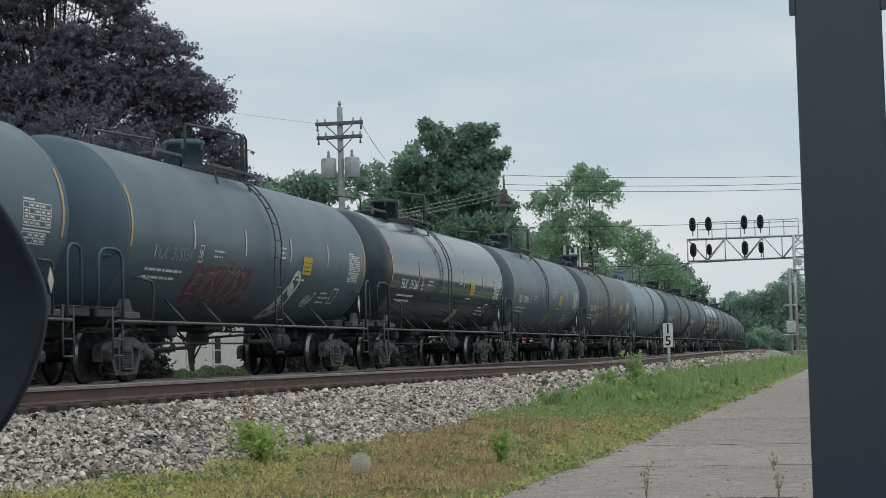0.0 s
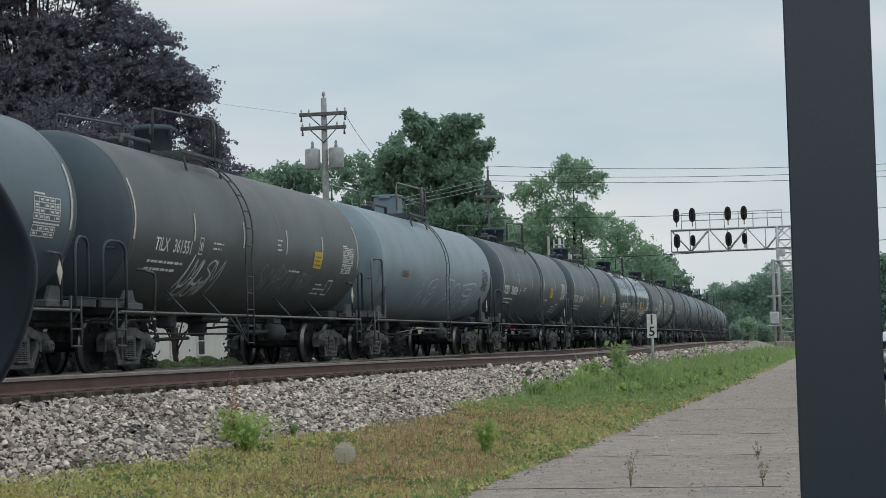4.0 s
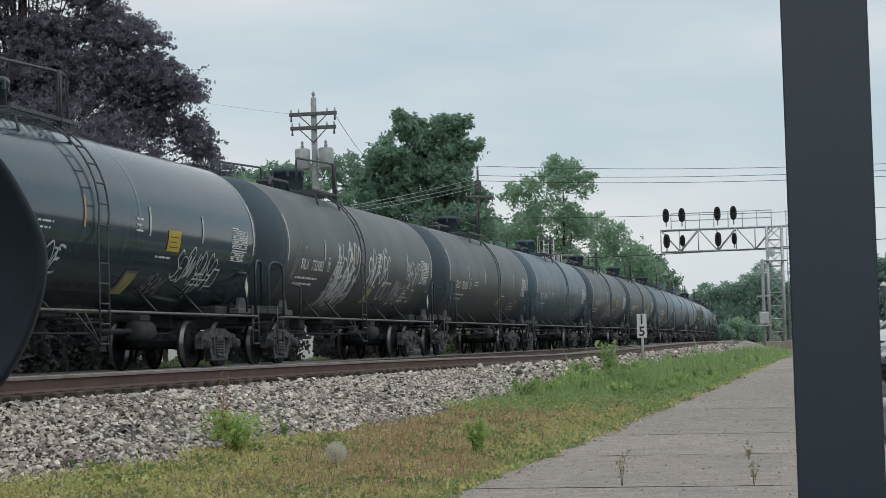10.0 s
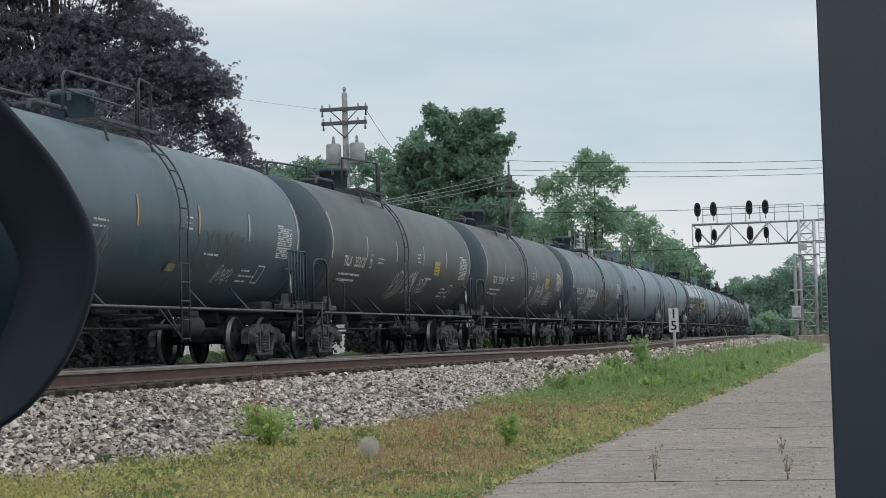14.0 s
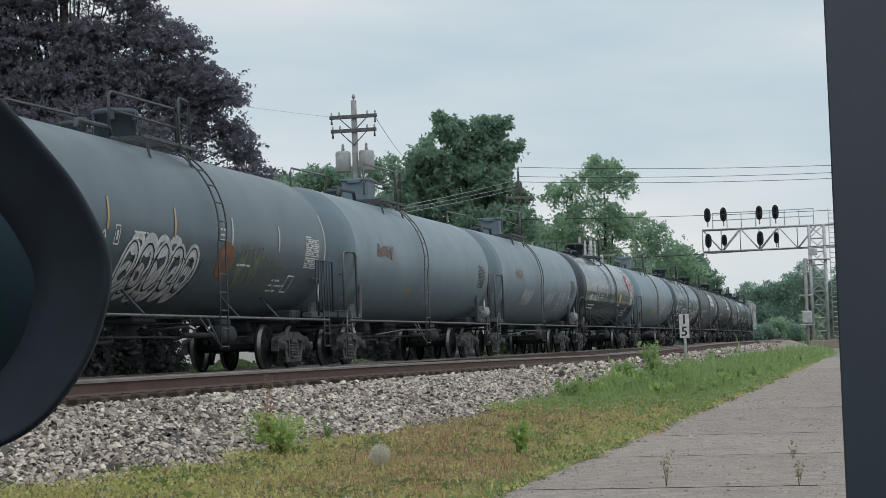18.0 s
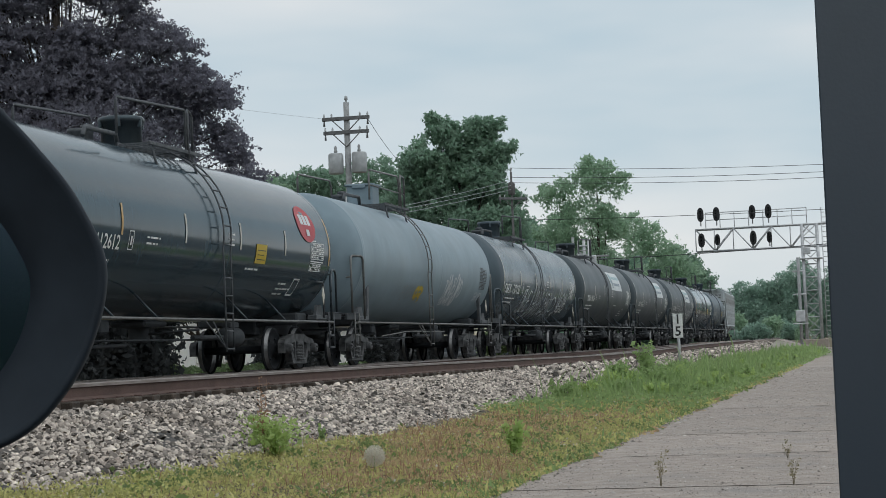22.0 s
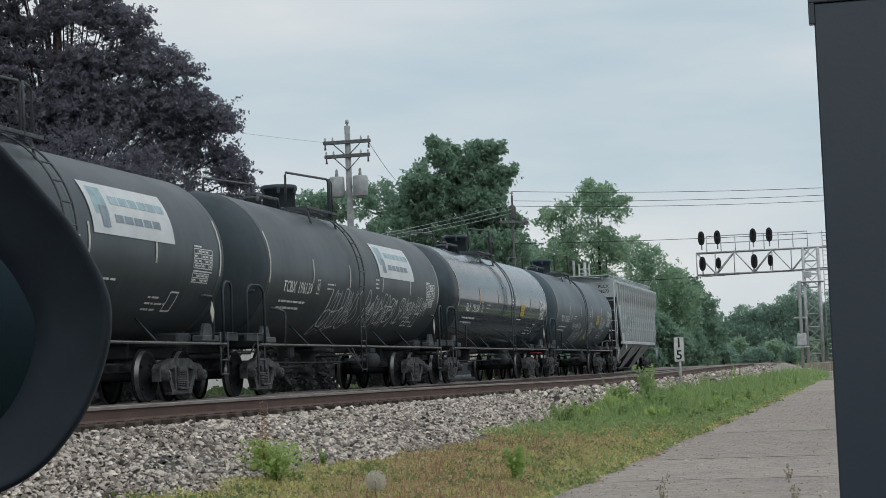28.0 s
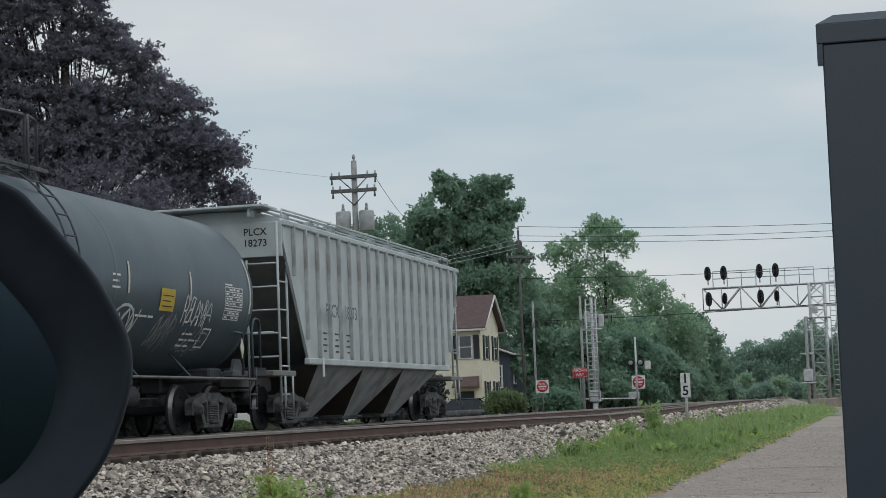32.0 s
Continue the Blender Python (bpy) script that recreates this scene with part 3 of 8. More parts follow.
GLYPHS = (
    ((0, 0), (0.1, 1), (0.5, 0.35), (0.9, 1), (1, 0)),
    ((0, 1), (0.25, 0), (0.5, 0.7), (0.75, 0), (1, 1)),
    ((0.9, 0.85), (0.5, 1), (0.1, 0.7), (0.5, 0.5), (0.9, 0.25), (0.4, 0), (0, 0.15)),
    ((0.05, 0), (0.1, 1), (0.8, 0.85), (0.7, 0.5), (0.1, 0.45), (0.6, 0.4), (1, -0.1)),
    ((0, 0), (0.45, 1.05), (0.9, 0), (0.75, 0.35), (0.2, 0.35)),
    ((0.9, 0.9), (0.1, 0.95), (0.15, 0.5), (0.7, 0.5), (0.1, 0.45), (0.1, 0.02), (1, 0.05)),
    ((0.5, 1), (0.05, 0.6), (0.4, 0), (0.95, 0.4), (0.6, 1), (0.2, 0.85)),
    ((0, 1), (0.9, 0.95), (0.5, 0.9), (0.45, 0), (0.2, -0.25)),
    ((0, -0.1), (0.15, 1), (0.2, 0.1), (0.9, 0.0), (1.1, 0.3)),
)


def scrawl(x, z, w, h, seed, count=5, width=0.045, lift=0.009):
    """Crowded sprayed strokes that spell nothing; a negative seed gives closed loops."""
    rng = random.Random(seed)
    if seed >= 0:
        count = int(count * 1.7 + 0.5)
    gs = []
    last = -1
    for i in range(count):
        x0, ww = x + w * i / count, w / count * (0.86 if seed < 0 else rng.uniform(1.0, 1.7))
        if seed < 0:
            n, ph = 21, rng.uniform(0, 6)
            pts = [(x0 + ww * (0.5 + 0.5 * math.sin(6.3 * k / (n - 1) + ph)), z + h / 2 * math.cos(6.3 * k / (n - 1) + ph) * rng.uniform(0.92, 1.0)) for k in range(n)]
        else:
            k = rng.randrange(len(GLYPHS))
            k = (k + 1) % len(GLYPHS) if k == last else k
            last = k
            g = GLYPHS[k]
            lean, lift_z, tall = rng.uniform(0.1, 0.45), rng.uniform(-0.16, 0.1) * h, h * rng.uniform(0.75, 1.35)
            pts = []
            for j in range(len(g) - 1):      # a smooth line through the glyph's corners
                p0, p1, p2, p3 = g[max(j - 1, 0)], g[j], g[j + 1], g[min(j + 2, len(g) - 1)]
                for t in (0, 0.25, 0.5, 0.75) + ((1.0,) if j == len(g) - 2 else ()):
                    u, q = (0.5 * (2 * b + (c - a) * t + (2 * a - 5 * b + 4 * c - d) * t * t + (3 * b - a - 3 * c + d) * t ** 3) for a, b, c, d in zip(p0, p1, p2, p3))
                    pts.append((x0 + ww * u + lean * q * tall, z + lift_z + (q - 0.5) * tall))
        gs.append(stroke(pts, width * rng.uniform(0.55, 0.9) if seed >= 0 else width * rng.uniform(0.75, 1.2), lift))
    return gs


def tank_text(text, x, z, height):
    me = letters(text, height)
    for v in me.vertices:
        v.co = Vector(on_tank(x + v.co.x, z + v.co.y, 0.01))
    return me


def shell_mesh():
    prof = [(-HALF, R - 0.004), (-HALF + 0.015, R), (-HALF + 0.03, R)]
    for x in (-HALF + 0.16, 0.9, HALF - 0.16):   # seams of the jacket
        prof += [(x - 0.07, R), (x - 0.05, R), (x - 0.045, R + 0.0012), (x + 0.045, R + 0.0012), (x + 0.05, R), (x + 0.07, R)]
    return Geo().spin(prof + [(HALF - 0.03, R), (HALF - 0.015, R), (HALF, R - 0.004)], 64, (0, 0, ZC))


def head_mesh(s):
    prof = [(s * HALF, R - 0.002)] + [(s * (HALF + 0.10 + 0.66 * math.sin(a)), (R - 0.03) * math.cos(a) ** 0.8) for a in np.linspace(0, 1.57, 10)[:-1]] + [(s * (HALF + 0.76), 0.001)]
    return Geo().spin(prof, 64, (0, 0, ZC))


def ladder_mesh(low, x):
    """Ladder that follows the tank from its top platform down to the sill."""
    g = Geo()
    def at(a, d):
        return (x + d, -(R + 0.13) * math.sin(a), ZC + (R + 0.13) * math.cos(a))
    arc = [at(a, 0) for a in np.linspace(0.18, 1.75, 14)]
    for d in (-0.2, 0.2):
        pts = [(p[0] + d, p[1], p[2]) for p in arc]
        y = -(R + 0.13)
        pts += [(x + d, y + 0.02, 1.5), (x + d, y + 0.02, low)]
        g.tube(pts, 0.018, 5)
    for a in np.linspace(0.25, 1.7, 8):
        p = at(a, 0)
        g.tube([(p[0] - 0.2, p[1], p[2]), (p[0] + 0.2, p[1], p[2])], 0.016, 5)
    for d in (-0.75, -0.35):      # stays from the sill to the ladder's foot
        g.tube([(x + d, -1.47, 0.92), (x - 0.2, -(R + 0.11), low + 0.05)], 0.015, 5)
    for z in np.arange(low + 0.05, 1.9, 0.33):
        g.tube([(x - 0.2, -(R + 0.11), z), (x + 0.2, -(R + 0.11), z)], 0.016, 5)
    return g


def manway_mesh(x, w, h):
    """Upright protective housing with a flat overhanging lid and hinge lugs."""
    g = Geo().spin([(-0.3, w * 0.44), (h * 0.80, w * 0.44), (h * 0.80, w * 0.475), (h * 0.86, w * 0.475), (h * 0.86, w / 2), (h, w / 2), (h + 0.035, w * 0.46), (h + 0.045, 0.001)], 28, (x, 0, ZC + R), "z")
    for a in range(6):
        q = a * math.pi / 3 + 0.3
        g.box((x + w * 0.48 * math.cos(q), w * 0.48 * math.sin(q), ZC + R + h * 0.82), (0.07, 0.07, 0.16), 0.01)
    return g.box((x, 0, ZC + R + 0.02), (w * 1.1, w * 1.1, 0.05), 0.02)


def manway_box_mesh(x, w, h):
    """Square valve housing with a hinged lid."""
    g = Geo().box((x, 0, ZC + R + h / 2 - 0.15), (w, w, h + 0.3), 0.03).box((x, 0, ZC + R + h), (w * 1.14, w * 1.14, 0.06), 0.015)
    g.box((x - w * 0.55, 0, ZC + R + h - 0.04), (0.08, w * 0.5, 0.1), 0.01)
    return g.box((x, 0, ZC + R + 0.03), (w * 1.2, w * 1.2, 0.05), 0.01)


def valve_mesh(h, r):
    return Geo().spin([(-0.25, r), (h - 0.08, r), (h - 0.06, r * 1.25), (h, r * 1.25), (h + 0.02, 0.001)], 12, (0, 0, 0), "z")


def platform_mesh(x):
    g = Geo()
    for k in range(9):
        g.box((x - 1.25 + 0.31 * k, -0.72, ZC + R - 0.03), (0.04, 0.62, 0.03))
    for y in (-1.02, -0.42):
        g.box((x, y, ZC + R - 0.03), (2.6, 0.04, 0.07), 0.008)
    for dx in (-1.0, 1.0):
        g.tube([(x + dx, -0.95, ZC + R - 0.05), (x + dx, -1.05, ZC + 1.1)], 0.025, 5)
    return g


def handrail_mesh(long, style, y, up=1.0):
    z0 = ZC + R - (0.02 if y < 0 else 0.2)
    g = Geo()
    if style == 0:
        g.tube([(-long, y, z0), (-long, y, ZC + R + 0.56), (-long + 0.06, y, ZC + R + 0.62), (0.9, y, ZC + R + 0.76), (0.97, y, ZC + R + 0.7), (0.97, y, z0 - 0.1)], 0.027, 6)
    else:
        z1 = ZC + R
        g.tube([(-long, y, z0), (-long, y, z1 + 0.5 * up), (-long + 0.1, y, z1 + 0.58 * up), (0.6, y, z1 + 0.62 * up), (0.75, y, z1 + 0.5 * up), (0.75, y, z0)], 0.027, 6)
        if y < 0:
            g.tube([(-long, y, z1 + 0.28 * up), (0.75, y, z1 + 0.28 * up)], 0.02, 5)
    return g


def gate_mesh(x, style):
    """The tall hoop where the ladder comes up."""
    z0 = ZC + R - 0.05
    if style:
        g = Geo().tube([(x - 0.5, -1.03, z0 - 0.1), (x - 0.5, -1.03, z0 + 0.82), (x - 0.42, -1.02, z0 + 0.9), (x + 0.2, -0.95, z0 + 0.9), (x + 0.3, -0.93, z0 + 0.82), (x + 0.3, -0.93, z0 - 0.08)], 0.028, 6)
        return g.tube([(x - 0.5, -1.03, z0 + 0.42), (x + 0.3, -0.93, z0 + 0.42)], 0.02, 5)
    g = Geo().tube([(x - 0.28, -1.03, z0 - 0.1), (x - 0.28, -1.03, z0 + 0.74), (x - 0.22, -1.0, z0 + 0.82), (x + 0.2, -0.9, z0 + 0.82), (x + 0.28, -0.9, z0 + 0.76), (x + 0.28, -0.9, z0 - 0.05)], 0.026, 6)
    return g


def sill_bar_mesh():
    g = Geo().tube([(-HALF - 0.35, 0, 0), (HALF + 0.35, 0, 0)], 0.027, 6)
    return g


def strut_mesh(lean):
    return Geo().tube([(0, 0, 0), (lean, 0.41, 0.44)], 0.022, 5)


def stub_mesh(s):
    g = Geo()
    g.box((s * 7.3, 0, 0.86), (2.5, 0.42, 0.36), 0.03)
    g.box((s * 6.5, 0, 1.0), (0.7, 2.3, 0.26), 0.04)
    g.box((s * 8.1, 0, 1.12), (0.9, 2.9, 0.05), 0.01)
    g.box((s * 7.1, 0, 1.18), (1.7, 0.9, 0.3), 0.06)
    for y in (-1.42, 1.42):
        g.box((s * 8.1, y, 1.06), (0.95, 0.06, 0.16), 0.01)
    return g


def coupler_mesh(s):
    return Geo().box((s * 8.45, 0, 0.86), (0.42, 0.16, 0.18), 0.04).box((s * 8.62, 0.03, 0.86), (0.16, 0.26, 0.3), 0.06).tube([(s * 8.5, 0.35, 0.8), (s * 8.6, 0.3, 0.45), (s * 8.7, 0.1, 0.35)], 0.03, 6)


def end_rail_mesh(s, style, y):
    g = Geo()
    x, q = HALF + 0.55, math.copysign(1.0, y)
    if style != 1:
        if style == 2:
            zt = 2.5
            pts = [(x, 1.42, 1.1), (x, 1.42, zt - 0.1), (x - 0.04, 1.42, zt - 0.03), (x - 0.1, 1.43, zt), (x - 0.42, 1.55, zt), (x - 0.48, 1.57, zt - 0.03), (x - 0.51, 1.58, zt - 0.1), (x - 0.52, 1.58, 1.0)]
        else:
            zt = 2.10
            pts = [(8.38, 1.40, 1.0), (8.38, 1.40, zt - 0.22), (8.35, 1.41, zt - 0.1), (8.27, 1.42, zt - 0.03), (8.15, 1.44, zt), (7.88, 1.48, zt), (7.74, 1.49, zt - 0.04), (7.65, 1.50, zt - 0.13), (7.62, 1.50, zt - 0.28), (7.62, 1.50, 0.95)]
        g.tube([(s * u, q * w, z) for u, w, z in pts], 0.027, 6)
    else:
        x = s * (HALF + 0.42)
        g.tube([(x, y * 1.12, 1.1), (x, y * 1.12, 2.2), (x - s * 1.2, y * 1.12, 2.2), (x - s * 1.2, y * 1.12, 1.1)], 0.02, 5)
    return g


def end_bar_mesh(s):
    x = s * (HALF + 0.42)
    return Geo().tube([(x, -1.4, 2.0), (x, 1.4, 2.0)], 0.022, 5)


def uncoupling_mesh(s):
    x = s * (HALF + 0.5)
    return Geo().tube([(x, -1.4, 0.95), (x, -1.3, 0.75), (x + s * 0.3, -0.3, 0.78)], 0.02, 5)


def grab_mesh(s):
    if s < 0:
        return Geo().tube([(-6.28, -1.48, 0.92), (-6.27, -1.5, 1.50), (-6.30, -1.5, 1.58), (-6.38, -1.5, 1.62), (-6.92, -1.5, 1.66), (-6.97, -1.42, 1.66)], 0.026, 6)
    x = s * 6.9
    return Geo().tube([(x + s * 0.3, -1.45, 1.0), (x + s * 0.3, -1.46, 1.72), (x + s * 0.22, -1.46, 1.8), (x - s * 0.35, -1.5, 1.8)], 0.024, 6)


def end_bracket_mesh(s):
    """Plate and reservoir where the tank meets its end platform."""
    return Geo().box((s * 7.15, -1.32, 1.02), (0.9, 0.22, 0.12), 0.02).prism([(s * 6.85, 1.05), (s * 7.5, 1.05), (s * 7.3, 1.3), (s * 7.0, 1.3)][::s], -1.36, -1.3)


def diamond_mesh(s):
    x, z = s * 7.05, 1.5
    return Geo().prism([(x - 0.1, z), (x, z - 0.2), (x + 0.1, z), (x, z + 0.2)], -1.50, -1.485)


def step_mesh(x):
    g = Geo()
    for d in (-0.2, 0.2):
        g.tube([(x + d, -1.45, 1.15), (x + d, -1.45, 0.35)], 0.02, 5)
    for z in (0.35, 0.62, 0.9):
        g.tube([(x - 0.2, -1.45, z), (x + 0.2, -1.45, z)], 0.02, 5)
    return g


def outlet_mesh():
    g = Geo().spin([(0.55, 0.14), (0.62, 0.2), (0.8, 0.2), (0.85, 0.28), (1.02, 0.3)], 14, (0, 0, 0), "z")
    g.box((0, 0, 0.9), (1.1, 0.7, 0.12), 0.04).tube([(0, -0.1, 0.7), (0.0, -1.2, 0.75)], 0.025, 5)
    return g


def brake_mesh():
    g = Geo().spin([(-0.45, 0.02), (-0.43, 0.14), (-0.3, 0.2), (0.3, 0.2), (0.43, 0.14), (0.45, 0.02)], 14, (3.1, -0.7, 0.62), "x")
    g.box((3.1, -0.7, 0.86), (0.5, 0.2, 0.12), 0.02).tube([(-5.2, -0.5, 0.58), (5.2, -0.5, 0.58)], 0.02, 5)
    g.tube([(1.2, -0.6, 0.62), (2.6, -0.7, 0.62)], 0.05, 6).box((-2.6, -0.3, 0.82), (0.4, 0.3, 0.25), 0.04)
    g.tube([(-4.6, -0.3, 0.45), (-1.4, -0.3, 0.5)], 0.035, 5)
    return g


def side_frame_mesh():
    """Cast truck side: a bow-shaped top chord, jaws over the bearings, slanting legs and a bottom chord round the spring nest."""
    t = 0.075
    g = Geo()
    half = [(0.0, 0.77), (0.36, 0.77), (0.6, 0.70), (0.60, 0.56), (0.32, 0.61), (0.0, 0.61)]
    jaw = [(0.6, 0.70), (0.98, 0.66), (1.08, 0.58), (0.99, 0.55), (0.79, 0.55), (0.60, 0.56)]
    for s in (-1, 1):
        for outline in (half, jaw, [(1.08, 0.58), (1.08, 0.36), (1.0, 0.36), (0.99, 0.55)], [(0.79, 0.55), (0.78, 0.38), (0.70, 0.38), (0.66, 0.56)],
                        [(0.60, 0.58), (0.72, 0.50), (0.46, 0.12), (0.32, 0.12)], [(0.25, 0.62), (0.33, 0.62), (0.33, 0.14), (0.25, 0.14)]):
            g.prism([(s * u, w) for u, w in outline][::s], -t, t)
        g.box((s * 0.89, -0.02, 0.47), (0.19, 0.17, 0.15), 0.02)
        g.spin([(-0.20, 0.001), (-0.20, 0.085), (-0.17, 0.105), (0.02, 0.105)], 14, (s * 0.89, 0, 0.46), "y")
        for k in range(3):
            a = 2.1 * k + 0.5
            g.box((s * 0.89 + 0.05 * math.cos(a), -0.205, 0.46 + 0.05 * math.sin(a)), (0.03, 0.02, 0.03), 0.004)
    g.box((0, 0, 0.16), (0.98, 2 * t + 0.02, 0.10), 0.02)
    g.box((0, -0.04, 0.225), (0.5, 2 * t + 0.08, 0.04), 0.01)
    return g


def spring_mesh():
    prof = []
    for k in range(9):
        prof += [(0.245 + k * 0.033, 0.040), (0.25 + k * 0.033, 0.068), (0.266 + k * 0.033, 0.068), (0.271 + k * 0.033, 0.040)]
    return Geo().spin(prof, 10, (0, -0.05, 0), "z")


def spring_seat_mesh():
    return Geo().box((0, 0, 0.57), (0.42, 0.2, 0.09), 0.02)


def wheelset_mesh():
    g = Geo()
    for s in (-1, 1):
        y = s * 0.72
        prof = [(0.075, 0.47), (0.06, 0.495), (0.035, 0.495), (0.02, 0.46), (-0.065, 0.455), (-0.07, 0.43), (-0.055, 0.39), (-0.02, 0.35), (-0.015, 0.2), (-0.06, 0.13), (-0.09, 0.12), (-0.09, 0.001)]
        g.spin([(y - s * a, r) for a, r in prof], 28, (0, 0, 0), "y")
        for k in range(4):   # cast lettering bosses on the plate
            a = k * 1.571 + 0.3
            g.box((0.28 * math.cos(a), y + s * 0.035, 0.28 * math.sin(a)), (0.07, 0.03, 0.05), 0.008)
    g.tube([(0, -1.05, 0), (0, 1.05, 0)], 0.085, 10)
    me = g.mesh("wheelset")
    me.materials.append(WHEEL)
    me.materials.append(TREAD)
    for p in me.polygons:   # the rolling faces are polished
        r = math.hypot(p.center.x, p.center.z)
        if 0.44 < r < 0.462 and abs(p.center.y) > 0.7:
            p.material_index = 1
    return me


def bolster_mesh():
    return Geo().box((0, 0, 0.60), (0.36, 2.1, 0.26), 0.05).spin([(0.7, 0.22), (0.95, 0.22)], 14, (0, 0, 0), "z")


RESERVOIR = material("reservoir_grey", (0.36, 0.38, 0.39), 0.55, tint=(0.26, 0.27, 0.28), scale=3)
WHEELS = []


def truck(parent, x):
    t = part("truck", shared("bolster", bolster_mesh), TRUCK, parent, "grimy cast steel truck", pose(x, 0, -0.10))
    for y in (-1.0, 1.0):
        part("side_frame", shared("side_frame", side_frame_mesh), TRUCK, t, at=pose(0, y, 0))
        part("spring_seat", shared("spring_seat", spring_seat_mesh), TRUCK, t, at=pose(0, y, 0))
        if y < 0:
            for dx in (-0.155, 0.0, 0.155):
                part("spring", shared("spring", spring_mesh), TRUCK, t, at=pose(dx, y, 0))
    for dx in (-0.89, 0.89):
        w = part("wheelset", shared("wheelset", wheelset_mesh), None, t, "steel wheels with shiny treads", pose(dx, 0, 0.46))
        WHEELS.append((w, dx))
    return t


def data_panel(x, z, w, h, mat, parent):
    """A stencilled table: heading, ruled grid, a solid band, a second smaller grid."""
    gs = [patch(x, x + w * 0.42, z - 0.03, z, 0.009, 1)]

    def grid(top, low, rows, cols, wide):
        for r in range(rows + 1):
            zz = top + (low - top) * r / rows
            gs.append(patch(x, x + wide, zz - 0.008, zz + 0.008, 0.009, 1))
        for c in range(cols + 1):
            xx = x + wide * c / cols
            gs.append(patch(xx - 0.009, xx + 0.009, low, top, 0.009, 2))
        for r in range(rows):
            for c in range(cols):
                if (r * 3 + c * 5) % 4:
                    zz, xx = top + (low - top) * (r + 0.5) / rows, x + wide * (c + 0.5) / cols
                    gs.append(patch(xx - wide / cols * 0.3, xx + wide / cols * 0.3, zz - 0.018, zz + 0.018, 0.009, 1))
    grid(z - 0.06, z - h * 0.62, 4, 5, w)
    gs.append(patch(x, x + w, z - h * 0.72, z - h * 0.68, 0.009, 1))
    grid(z - h * 0.76, z - h, 2, 4, w * 0.86)
    tagged(part("data_panel", join(*gs), mat, parent, "stencilled panel of small figures"), kind="stuff")


def bars(x, z, widths, h, mat, parent, name="stencil", step=0.13):
    gs = []
    for i, w in enumerate(widths):
        k, u = 0, 0.0
        while u < w:
            d = 0.12 + 0.1 * ((i * 7 + k * 5) % 3)
            gs.append(patch(x + u, x + min(u + d, w), z - i * step - h, z - i * step, 0.009, 1))
            u += d + 0.05
            k += 1
    tagged(part(name, join(*gs), mat, parent), kind="stuff")


